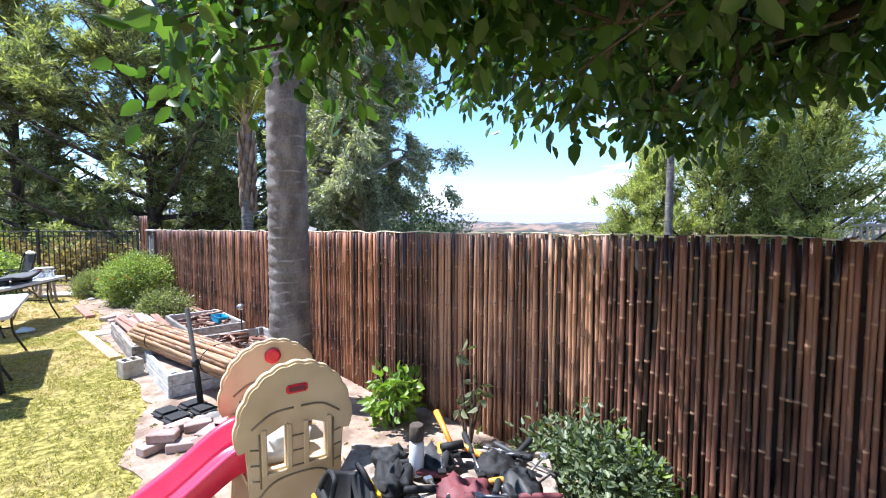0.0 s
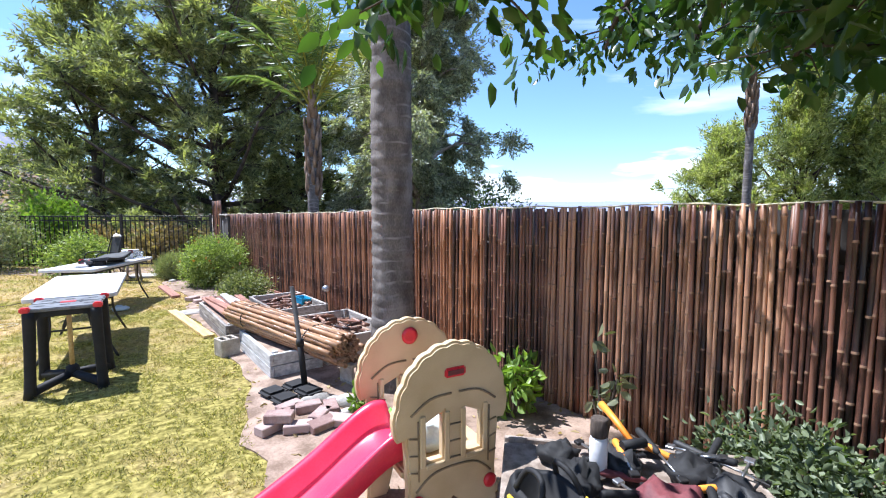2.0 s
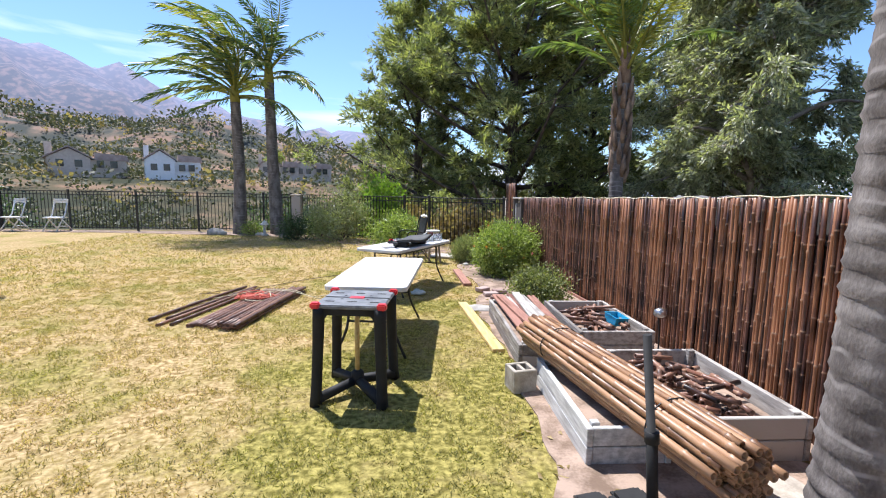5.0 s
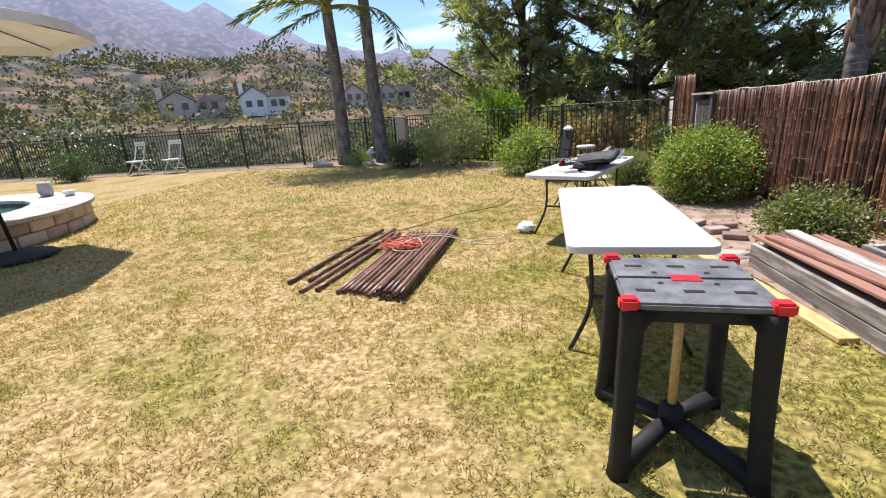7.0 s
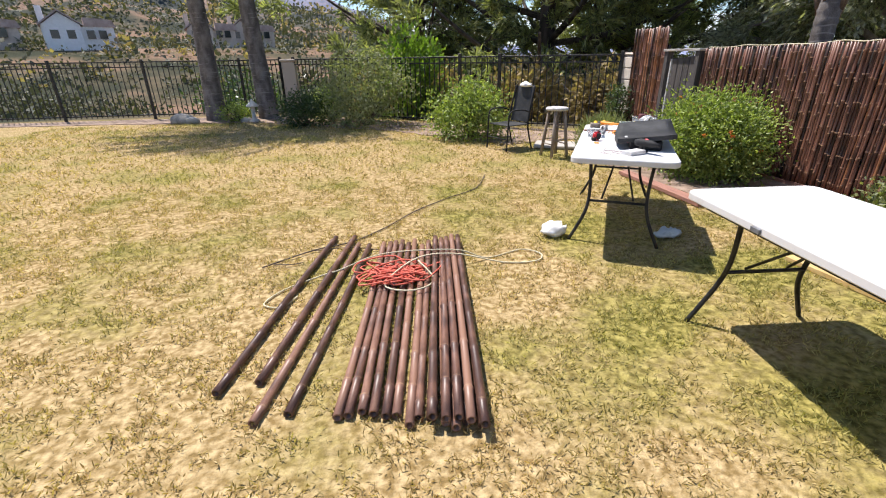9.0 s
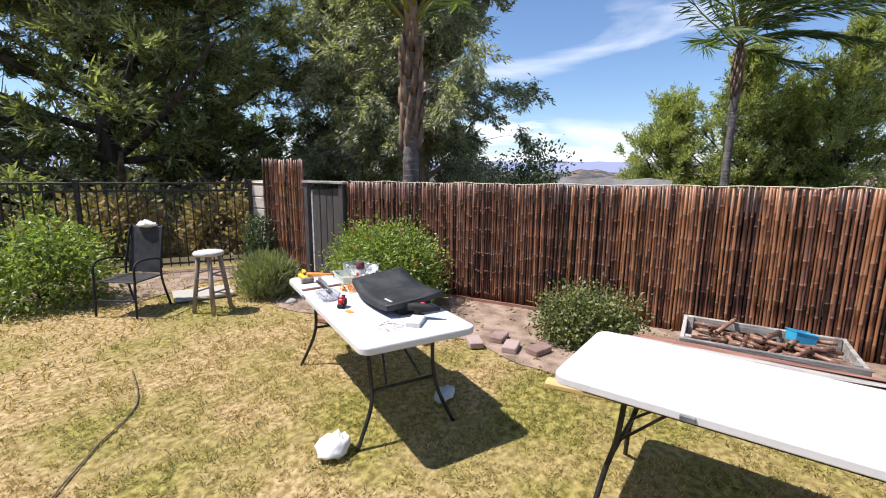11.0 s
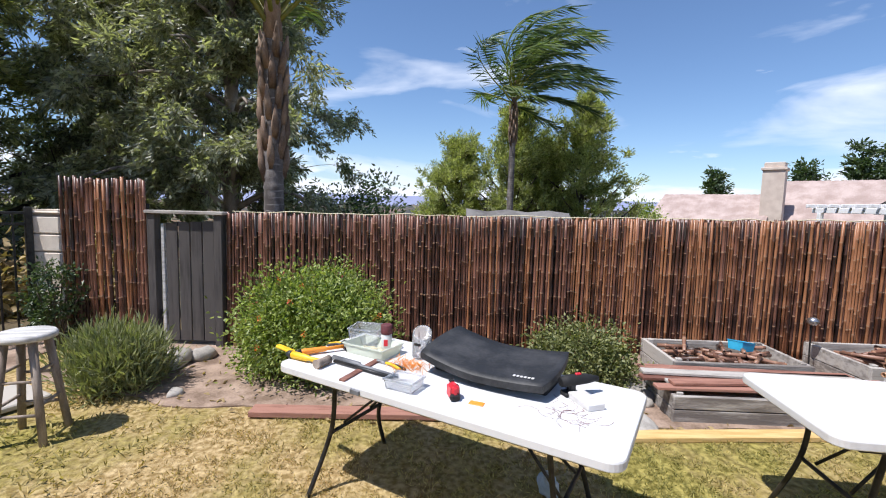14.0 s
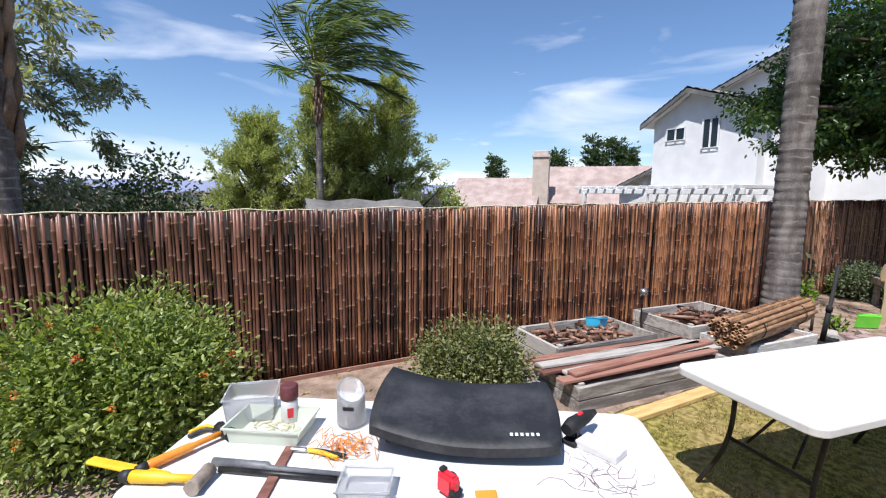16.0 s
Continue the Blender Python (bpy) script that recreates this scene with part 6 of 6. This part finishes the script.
bush("round_shrub", "dark green rounded shrub before the railing", (-6.5, 16.0), (0.65, 0.6, 0.75), 3600, 0.06, "leaf_dark", 110, each=60)
bush("round_shrub", "olive shrub before the railing", (-5.95, 16.75), (0.5, 0.5, 0.85), 2400, 0.06, "leaf_bush", 111, each=60)
bush("round_shrub", "bushy green shrub behind the patio chair", (-3.15, 13.45), (0.85, 0.7, 1.0), 5200, 0.07, "leaf_bush", 112, each=60)
bush("round_shrub", "small clipped green shrub by the palms", (-8.4, 17.3), (0.42, 0.4, 0.42), 1800, 0.05, "leaf_bush", 113, each=60)
bush("bright_shrub", "bright yellow-green shrub behind the railing", (-3.9, 17.4, -0.9), (0.95, 0.9, 3.1), 4600, 0.13, "leaf_bright", 114, each=50, upward=1.0)
bush("climber", "dry dark creeper at the foot of the pillar", (-0.42, 12.95), (0.20, 0.36, 1.05), 1900, 0.05, "leaf_dark", 115, each=40)
bush("round_shrub", "leafy shrub before the railing beside the spa", (-18.6, 16.9), (0.8, 0.7, 1.1), 2600, 0.08, "leaf_dark", 116, each=50)
bush("garden_shrub", "leafy shrub in the shade below the tree", (0.0, -0.05), (0.2, 0.35, 0.45), 500, 0.06, "leaf_bright", 117, each=25)
for k, (x, y, z, r, h, mm) in enumerate([(-5.5, 30, -5, 3.0, 5.0, "scrub"), (-10.5, 34, -5.4, 3.4, 5.2, "leaf_dark"), (-14, 40, -5.4, 4.0, 6.0, "leaf_dark"), (-9.5, 27, -4.6, 2.2, 3.4, "scrub"), (-20, 36, -5.4, 3.5, 4.4, "scrub"), (-28, 40, -5.4, 4.0, 5.0, "scrub"), (-24, 27, -4.6, 2.6, 3.6, "leaf_dark"), (-38, 36, -5.4, 5, 7.5, "leaf_dark"), (-33, 30, -5, 3.0, 4.4, "scrub"), (9.5, 30, -4.5, 4.0, 7.0, "needle"), (14.5, 25, -3.8, 3.5, 8.0, "euc"), (-7.5, 22.5, -3, 1.6, 2.4, "scrub"), (-13, 23.5, -3.4, 1.8, 2.4, "dry"), (-17, 24, -3.4, 1.6, 2.6, "scrub"), (-2.5, 20.5, -2.2, 1.4, 3.0, "dry"), (0.5, 18.5, -1.8, 1.3, 3.0, "dry"), (3.2, 18.5, -1.8, 1.6, 3.2, "scrub"), (0.7, 15.6, -0.9, 0.9, 2.1, "dry"), (-1.0, 16.6, -0.9, 1.0, 2.1, "dry"), (1.9, 14.7, -1.2, 0.9, 2.3, "dry"), (-2.9, 17.8, -0.8, 0.9, 1.9, "dry"), (-4.8, 19.4, -0.9, 1.1, 2.0, "dry")]):
    bush("hillside_bush", "wild bush on the slope below the railing", (x, y, z), (r, r, h), 4200, 0.10 + r * 0.055, mm, 200 + k, each=60)

# ---------------------------------------------------------------- patio things far across the lawn
def bar_stool():
    ob = thing("bar_stool", "weathered round wooden bar stool", "stool", at=pose(-2.22, 11.48, 0, 0, 0, 15))
    part("seat", lathe([(0.15, 0.685), (0.165, 0.69), (0.168, 0.715), (0.155, 0.73)], 24), "white_wood", ob, "pale sun-bleached round seat")
    for k in range(4):
        a = k * math.pi / 2 + 0.78
        part("leg", tube([(0.20 * math.cos(a), 0.20 * math.sin(a), 0), (0.11 * math.cos(a), 0.11 * math.sin(a), 0.69)], [0.024, 0.026], 8), "stool_wood", ob)
    for k in range(4):
        a, b = k * math.pi / 2 + 0.78, (k + 1) * math.pi / 2 + 0.78
        for z in ((0.20, 0.42) if k % 2 else (0.26, 0.48)):
            r = 0.20 - 0.09 * z / 0.69
            part("rung", tube([(r * math.cos(a), r * math.sin(a), z), (r * math.cos(b), r * math.sin(b), z)], 0.011, 6), "stool_wood", ob)


def patio_chair():
    ob = thing("patio_chair", "black metal patio chair with mesh seat and back", "chair", at=pose(-2.72, 12.25, 0, 0, 0, -65))
    for s in (-1, 1):
        part("side_frame", tube(bow([(s * 0.25, -0.26, 0.01), (s * 0.25, -0.24, 0.40), (s * 0.25, -0.20, 0.62), (s * 0.25, 0.05, 0.64), (s * 0.25, 0.2, 0.6)], 5), 0.013, 8), "black_plastic", ob)
        part("back_leg", tube(bow([(s * 0.24, 0.30, 0.01), (s * 0.23, 0.20, 0.40), (s * 0.22, 0.26, 0.75), (s * 0.21, 0.33, 1.0)], 5), 0.013, 8), "black_plastic", ob)
    part("seat", box((-0.24, -0.22, 0.40), (0.24, 0.22, 0.415), 0.005), "dark_vinyl", ob)
    part("backrest", box((-0.215, -0.008, 0), (0.215, 0.008, 0.56), 0.005, pose(0, 0.225, 0.43, -12)), "dark_vinyl", ob)
    part("stretcher", tube([(-0.24, -0.25, 0.2), (0.24, -0.25, 0.2)], 0.01, 6), "black_plastic", ob)


bar_stool()
patio_chair()
c = crumpled("white_towel", "small white cloth hung over the chair back", "cloth", (0, 0, 0), (0.12, 0.06, 0.07), "canvas", 41)
c.matrix_basis = pose(-2.72, 12.25, 0, 0, 0, -65) @ pose(0, 0.335, 0.965)
loose("paving_slab", "weathered grey slab on the soil by the stool", "slab", box((-0.35, -0.25, 0.015), (0.35, 0.25, 0.06), 0.01, pose(-1.9, 12.2, 0, 0, 0, -25)), "pebble")


def folding_chair(at):
    ob = thing("folding_chair", "white metal folding chair at the railing", "chair", "white chairs at the railing", at=at)
    for s in (-1, 1):
        part("front_leg", tube([(s * 0.22, -0.28, 0.01), (s * 0.21, 0.10, 0.55), (s * 0.21, 0.24, 1.0)], 0.02, 6), "white_plastic", ob)
        part("back_leg", tube([(s * 0.23, 0.30, 0.01), (s * 0.22, -0.10, 0.44)], 0.02, 6), "white_plastic", ob)
    for z0, y0 in ((0.97, 0.215), (0.90, 0.20)):
        part("back_slat", box((-0.25, y0, z0), (0.25, y0 + 0.02, z0 + 0.06), 0.004), "white_plastic", ob)
    part("seat", box((-0.24, -0.24, 0.42), (0.24, 0.18, 0.46), 0.01), "white_plastic", ob)
    part("stretcher", tube([(-0.22, 0.22, 0.14), (0.22, 0.22, 0.14)], 0.014, 6), "white_plastic", ob)


folding_chair(pose(-16.9, 17.9, 0, 0, 0, -15) @ Matrix.Scale(1.12, 4))
folding_chair(pose(-15.5, 17.95, 0, 0, 0, -5) @ Matrix.Scale(1.12, 4))


def spa():
    ob = thing("stone_spa", "round raised stone spa with flagstone rim and dark water", "spa", at=(-13.0, 8.4, 0))
    part("core", lathe([(2.40, 0), (2.40, 0.36), (1.70, 0.36), (1.70, 0.12), (0.01, 0.10)], 64), "mortar", ob)
    rng = random.Random(6)
    for row in range(2):
        n = 36
        for k in range(n):
            a = (k + 0.5 * row) * math.tau / n
            w = math.tau * 2.45 / n * rng.uniform(0.90, 0.97)
            part("wall_stone", box((-0.06, -w / 2, row * 0.18 + 0.004), (0.05 + rng.uniform(-0.015, 0.02), w / 2, row * 0.18 + 0.174), 0.018, pose(2.41 * math.cos(a), 2.41 * math.sin(a), 0, 0, 0, math.degrees(a))), "tan_stone", ob)
    for k in range(26):
        a0, a1 = k * math.tau / 26 + 0.005, (k + 1) * math.tau / 26 - 0.005
        bm = bmesh.new()
        rows = []
        for z in (0.362, 0.42):
            rows.append([bm.verts.new((r * math.cos(a), r * math.sin(a), z)) for r, a in ((1.66, a0), (2.55, a0), (2.56, (a0 + a1) / 2), (2.55, a1), (1.66, a1))])
        bm.faces.new(rows[0][::-1])
        bm.faces.new(rows[1])
        for i in range(5):
            bm.faces.new((rows[0][i], rows[0][(i + 1) % 5], rows[1][(i + 1) % 5], rows[1][i]))
        part("coping_stone", bm, "stone", ob)
    part("water", lathe([(1.69, 0.20), (1.69, 0.30)], 48), "water", ob, "dark green still water")


spa()
loose("planter_pot", "small stone pot on the spa's rim", "pot", lathe([(0.09, 0.42), (0.12, 0.5), (0.11, 0.68), (0.09, 0.69)], 14, Matrix.Translation((-12.4, 10.4, 0))), "stone")
loose("white_bowl", "small white bowl on the spa's rim", "bowl", lathe([(0.06, 0.42), (0.10, 0.48), (0.10, 0.52), (0.08, 0.52), (0.05, 0.45)], 14, Matrix.Translation((-11.85, 10.35, 0))), "white_plastic")


def parasol():
    ob = thing("parasol", "large white parasol on a black weighted base", "parasol", at=(-10.0, 7.7, 0))
    part("base", lathe([(0.42, 0), (0.44, 0.03), (0.40, 0.06), (0.10, 0.09), (0.05, 0.12)], 28), "black_plastic", ob)
    part("pole", tube([(0, 0, 0.1), (-0.45, 0.05, 3.12)], 0.024, 10), "black_plastic", ob)
    part("crank", tube(bow([(-0.05, 0, 1.1), (0.02, -0.05, 1.1), (0.05, -0.06, 1.02)], 3), 0.012, 6), "black_plastic", ob)
    bm = bmesh.new()
    tip = bm.verts.new((-0.45, 0.05, 3.20))
    rim = []
    for k in range(16):
        a = k * math.tau / 16
        r = 1.75 if k % 2 == 0 else 1.62
        rim.append(bm.verts.new((-0.45 + r * math.cos(a), 0.05 + r * math.sin(a), 2.78 if k % 2 == 0 else 2.82)))
    for k in range(16):
        bm.faces.new((tip, rim[k], rim[(k + 1) % 16]))
    r = bmesh.ops.extrude_edge_only(bm, edges=[e for e in bm.edges if len(e.link_faces) == 1])
    for v in [g for g in r["geom"] if isinstance(g, bmesh.types.BMVert)]:
        v.co.z -= 0.12
    bmesh.ops.solidify(bm, geom=bm.faces[:], thickness=0.006)
    part("canopy", bm, "canvas", ob)
    for k in range(8):
        a = k * math.tau / 8
        part("rib", tube([(-0.45, 0.05, 3.16), (-0.45 + 1.72 * math.cos(a), 0.05 + 1.72 * math.sin(a), 2.75)], 0.009, 5), "black_plastic", ob)


parasol()
col = thing("lamp_column", "short block column with a small lantern", "column", at=(-7.05, 18.1, 0))
part("column", box((-0.17, -0.17, 0), (0.17, 0.17, 1.38), 0.02), "tan_stone", col)
part("cap", box((-0.2, -0.2, 1.385), (0.2, 0.2, 1.45), 0.02), "tan_stone", col)
lan = thing("garden_lantern", "small pale stone lantern ornament by the palms", "lantern", at=(-7.9, 17.05, 0))
part("foot", lathe([(0.12, 0), (0.14, 0.04), (0.05, 0.10), (0.045, 0.36)], 12), "stone", lan)
part("roof", lathe([(0.05, 0.36), (0.16, 0.38), (0.15, 0.40), (0.03, 0.52), (0.01, 0.56)], 12), "stone", lan)
loose("toy_scoop", "bright green plastic toy by the fence in shade", "toy", box((-0.14, -0.02, 0), (0.14, 0.02, 0.20), 0.015, pose(-1.22, 1.92, 0.015, -14, 0, 60), seg=2), "lime")


# ---------------------------------------------------------------- houses
def gable(name, parent, x0, x1, y0, y1, base, eave, peak_x, peak, wall="stucco", roof="grey_roof", over=0.4, tiles=True):
    """A block whose gable ends face along y, with a tiled roof."""
    b = part(name, prism([(x0, base), (x1, base), (x1, eave), (peak_x, peak - 0.12), (x0, eave)], (y1 - y0) / 2), wall, parent)
    b.location.y = (y0 + y1) / 2
    for xa, za in ((x0, eave), (x1, eave)):
        s = 1 if xa > peak_x else -1
        d = math.hypot(xa - peak_x, peak - za)
        drop = (peak - za) / abs(xa - peak_x)
        xe, ze = xa + s * over, za - drop * over
        bm = bmesh.new()
        n = int((y1 - y0 + 2 * over) / 0.28)
        rows = []
        L = 9
        for i in range(L + 1):
            t = i / L
            for lift in ((0.0, 0.045) if 0 < i < L else ((0.045,) if i == 0 else (0.0,))):
                rows.append([bm.verts.new((peak_x + (xe - peak_x) * t, y0 - over + (y1 - y0 + 2 * over) * k / n, peak + (ze - peak) * t + lift + (0.035 if k % 2 else 0.0))) for k in range(n + 1)])
        for a, c in zip(rows, rows[1:]):
            for k in range(n):
                bm.faces.new((a[k], a[k + 1], c[k + 1], c[k]))
        r = part("roof_slope", bm, roof, parent)
        part("fascia", prism([(peak_x, peak - 0.01), (xe, ze - 0.01), (xe, ze - 0.17), (peak_x, peak - 0.17)], 0.03), "grey_roof", parent).location.y = y1 + over - 0.03
        part("soffit", prism([(peak_x, peak - 0.06), (xe, ze - 0.06), (xe, ze - 0.08), (peak_x, peak - 0.08)], (y1 - y0) / 2 + over - 0.02), "stucco", parent).location.y = (y0 + y1) / 2
    return b


def window(parent, x, z, y, w, h, panes=2):
    o = part("window", box((x - w / 2, y, z), (x + w / 2, y + 0.03, z + h)), "glass_dark", parent)
    for k in range(panes + 1):
        q = x - w / 2 + w * k / panes
        part("frame", box((q - 0.03, y + 0.031, z - 0.03), (q + 0.03, y + 0.06, z + h + 0.03)), "stucco", o)
    for q in (z - 0.03, z + h):
        part("frame", box((x - w / 2 - 0.03, y + 0.062, q), (x + w / 2 + 0.03, y + 0.075, q + 0.03)), "stucco", o)


white = thing("white_house", "two-storey white stucco house with grey tiled gables", "house")
gable("wall", white, 5.4, 9.6, -13.0, -6.2, -1.4, 4.75, 7.9, 5.65)
gable("wall", white, 1.2, 8.9, -19.0, -9.2, -1.4, 6.15, 4.6, 7.6)
part("wing_wall", box((4.9, -12.8, -1.4), (6.3, -6.6, 4.2), 0.0), "stucco", white)
gable("wall", white, 9.7, 13.5, -14.0, -8.4, -1.4, 2.1, 9.75, 3.5)
window(white, 8.55, 3.85, -6.2, 0.82, 0.42)
window(white, 7.1, 3.45, -6.2, 0.62, 1.0)
window(white, 10.6, 0.9, -8.4, 1.2, 0.8)
per = thing("patio_cover", "white slatted patio cover behind the fence", "pergola")
for y in (-3.9, -6.0):
    part("beam", box((4.2, y, 1.75), (11.2, y + 0.1, 1.92), 0.01), "stucco", per)
for k in range(15):
    part("rafter", box((4.3 + k * 0.48, -6.15, 1.925), (4.38 + k * 0.48, -3.5, 2.04), 0.01), "stucco", per)
for x in (4.5, 7.6, 10.8):
    part("post", box((x, -3.92, -1.4), (x + 0.14, -3.78, 1.748), 0.01), "stucco", per)

tan = thing("tan_house", "single-storey tan house with pinkish tile roof", "house", at=pose(27.3, -13.2, 0, 0, 0, 48))


def hip(parent, x0, x1, y0, y1, eave, ridge, base=-2.5):
    part("wall", box((x0, y0, base), (x1, y1, eave)), "tan_stucco", parent)
    ym = (y0 + y1) / 2
    for ye in (y0 - 0.5, y1 + 0.5):
        bm = bmesh.new()
        L, n = 14, 40
        rows = []
        for i in range(L + 1):
            t = i / L
            for lift in ((0.0, 0.07) if 0 < i < L else ((0.07,) if i == 0 else (0.0,))):
                rows.append([bm.verts.new((x0 - 0.4 + (x1 - x0 + 0.8) * k / n, ym + (ye - ym) * t, ridge + (eave - 0.25 - ridge) * t + lift + (0.03 if k % 2 else 0))) for k in range(n + 1)])
        for a, c in zip(rows, rows[1:]):
            for k in range(n):
                bm.faces.new((a[k], a[k + 1], c[k + 1], c[k]))
        part("roof_slope", bm, "roof_tile", parent)
    for x in (x0 - 0.2, x1 + 0.2):
        g = part("gable_end", prism([(y0, eave), (y1, eave), (ym, ridge - 0.1)], 0.06), "tan_stucco", parent)
        g.matrix_basis = pose(x, 0, 0, 0, 0, 90)


hip(tan, -9.0, -0.6, -9.0, -1.0, 1.2, 4.2)
hip(tan, 0.4, 7.5, -7.0, 1.2, 0.9, 3.1)
part("chimney", put(put(box((-0.75, -1.0, -2.5), (0.55, 0.1, 4.75)), box((-0.85, -1.1, 4.75), (0.65, 0.2, 4.95), 0.03)), box((-0.7, -0.95, 4.95), (0.5, 0.05, 5.3), 0.03)), "tan_stucco", tan, "tall tan stucco chimney with stepped cap")
bal = thing("balustrade", "cream baluster rail beyond the fence", "rail", at=pose(20.5, 0.6, 0, 0, 0, -70))
part("handrail", box((0, -0.05, 1.55), (2.6, 0.05, 1.65), 0.01), "tan_stucco", bal)
part("base_rail", box((0, -0.05, 0.9), (2.6, 0.05, 1.0), 0.01), "tan_stucco", bal)
for k in range(14):
    part("baluster", lathe([(0.04, 1.0), (0.06, 1.15), (0.035, 1.4), (0.045, 1.55)], 8, Matrix.Translation((0.1 + k * 0.185, 0, 0))), "tan_stucco", bal)
for x in (0.1, 2.5):
    part("post", box((x - 0.07, -0.07, -2.5), (x + 0.07, 0.07, 0.9)), "tan_stucco", bal)

shed = thing("garden_shed", "low shed with a grey shingled roof behind the fence", "shed", at=pose(1.75, 7.75, -0.11, 0, 0, 0))
gable("wall", shed, -0.6, 0.6, -0.65, 0.65, -1.4, 1.42, 0.0, 1.64, over=0.12)

for k, (dx, dy, d, zg, w) in enumerate([(-0.476, 0.880, 118, 4.8, 13), (-0.585, 0.81, 120, 5.0, 16), (-0.30, 0.954, 128, 5.5, 12), (-0.235, 0.972, 132, 5.5, 12)]):
    far = thing("hill_house", "white hillside house with a tiled roof" if k == 0 else "tan hillside house with a low tiled roof", "house", at=pose(-2.5 + dx * d, 1.3 + dy * d, zg, 0, 0, math.degrees(math.atan2(-dx, dy))))
    m1, hh = ("stucco", 2.9) if k == 0 else ("tan_stucco", 2.4)
    part("wall", prism([(-w * 0.3, -5), (w * 0.12, -5), (w * 0.12, hh), (-w * 0.09, hh + 1.9), (-w * 0.3, hh)], 3.0), m1, far)
    part("wing", box((w * 0.122, -2.6, -5), (w * 0.5, 3, hh - 0.3)), m1, far)
    part("roof", prism([(-w * 0.34, hh - 0.25), (-w * 0.09, hh + 2.1), (w * 0.16, hh - 0.25), (w * 0.16, hh), (-w * 0.09, hh + 2.4), (-w * 0.34, hh)], 3.4), "roof_tile", far)
    part("wing_roof", prism([(w * 0.165, hh - 0.3), (w * 0.53, hh - 0.3), (w * 0.50, hh + 0.9), (w * 0.165, hh + 1.2)], 2.9), "roof_tile", far)
    part("chimney", box((-w * 0.32, -1, -1), (-w * 0.25, 0.6, hh + 3.0)), m1, far)
    for q in (-0.18, 0.0, 0.22, 0.36):
        part("window", box((w * q - 0.6, -3.06, 0.6), (w * q + 0.6, -3.01 if q < 0.12 else -2.61, 2.0)), "glass_dark", far)


# ---------------------------------------------------------------- grass, scrub and fallen leaves
def lawn_grass():
    rng = np.random.default_rng(55)

    def blades(name, n, x0, x1, y0, y1, ln, wd, label):
        p = np.stack([rng.uniform(x0, x1, n), rng.uniform(y0, y1, n), np.zeros(n)], 1)
        tuft = np.array([1.3 * noise.noise(Vector((a * 8.0, b * 8.0, 0.7))) + 0.7 * noise.noise(Vector((a * 16, b * 16, 3.1))) for a, b in p[:, :2]])
        p = p[tuft + rng.normal(0, 0.22, n) > -0.02]
        edge = np.interp(p[:, 1], [-3, 1.2, 2.6, 3.8, 5.2, 7.3, 8.6, 10.6, 12.4], [-1.9, -2.1, -2.0, -1.75, -1.6, -1.75, -1.45, -1.75, -1.4])
        p = p[p[:, 0] < edge]
        w = rng.normal(size=p.shape) * 0.75
        w[:, 2] = rng.uniform(0.35, 1.1, len(p))
        me = leaves(name, p, w, ln, wd, 0.1, rng)
        ob = link(name, me, "grass")
        tagged(ob, label, "grass", kind="stuff")

    blades("lawn_grass", 300000, -8.2, -1.4, 1.2, 10.5, 0.034, 0.0065, "short patchy green and dry straw grass blades")
    blades("lawn_grass", 60000, -12.5, -1.4, 10.5, 17.0, 0.055, 0.012, "short dry grass blades farther off")
    blades("lawn_grass", 50000, -12.5, -8.2, 1.0, 10.5, 0.055, 0.011, "short patchy grass blades near the spa")


lawn_grass()


def hill_scrub():
    rng = np.random.default_rng(66)
    n = 4200
    r = 28 + 400 * rng.random(n) ** 1.25
    az = np.radians(rng.uniform(-22, 100, n))
    x, y = -3 - r * np.sin(az), 3 + r * np.cos(az)
    z = land(x, y)
    deg = np.degrees(az)
    keep = (y > 24) & ~((r > 60) & (r < 150) & (deg > 8) & (deg < 50) & (rng.random(n) < 0.3))
    c = np.stack([x, y, z], 1)[keep]
    rr = (0.5 + 0.0065 * r[keep]) * rng.uniform(0.5, 1.6, keep.sum())
    c[:, 2] += rr * 0.35
    p, w = clumps(c, rr, 26, rng)
    half = len(p) // 26 * 7 // 8 * 26
    size = np.repeat(rr, 26)
    for sl, mm, lab in ((slice(0, half), "scrub", "dark olive scrub scattered over the hills"), (slice(half, None), "dry", "dry tan brush scattered over the hills")):
        me = leaves("hill_scrub", p[sl], w[sl], 0.6 * size[sl], 0.45 * size[sl], 0.2, rng)
        tagged(link("hill_scrub", me, mm), lab, "scrub", kind="stuff")


hill_scrub()


def litter():
    rng = np.random.default_rng(88)
    n = 900
    p = np.stack([rng.uniform(-1.9, 0.1, n), rng.uniform(-1.5, 12.3, n), np.full(n, 0.016)], 1)
    w = rng.normal(size=p.shape)
    w[:, 2] = np.abs(w[:, 2]) * 0.15
    tagged(link("leaf_litter", leaves("leaf_litter", p, w, 0.06, 0.028, 0.3, rng), "dry"), "dry fallen leaves on the soil", "leaves", kind="stuff")


litter()
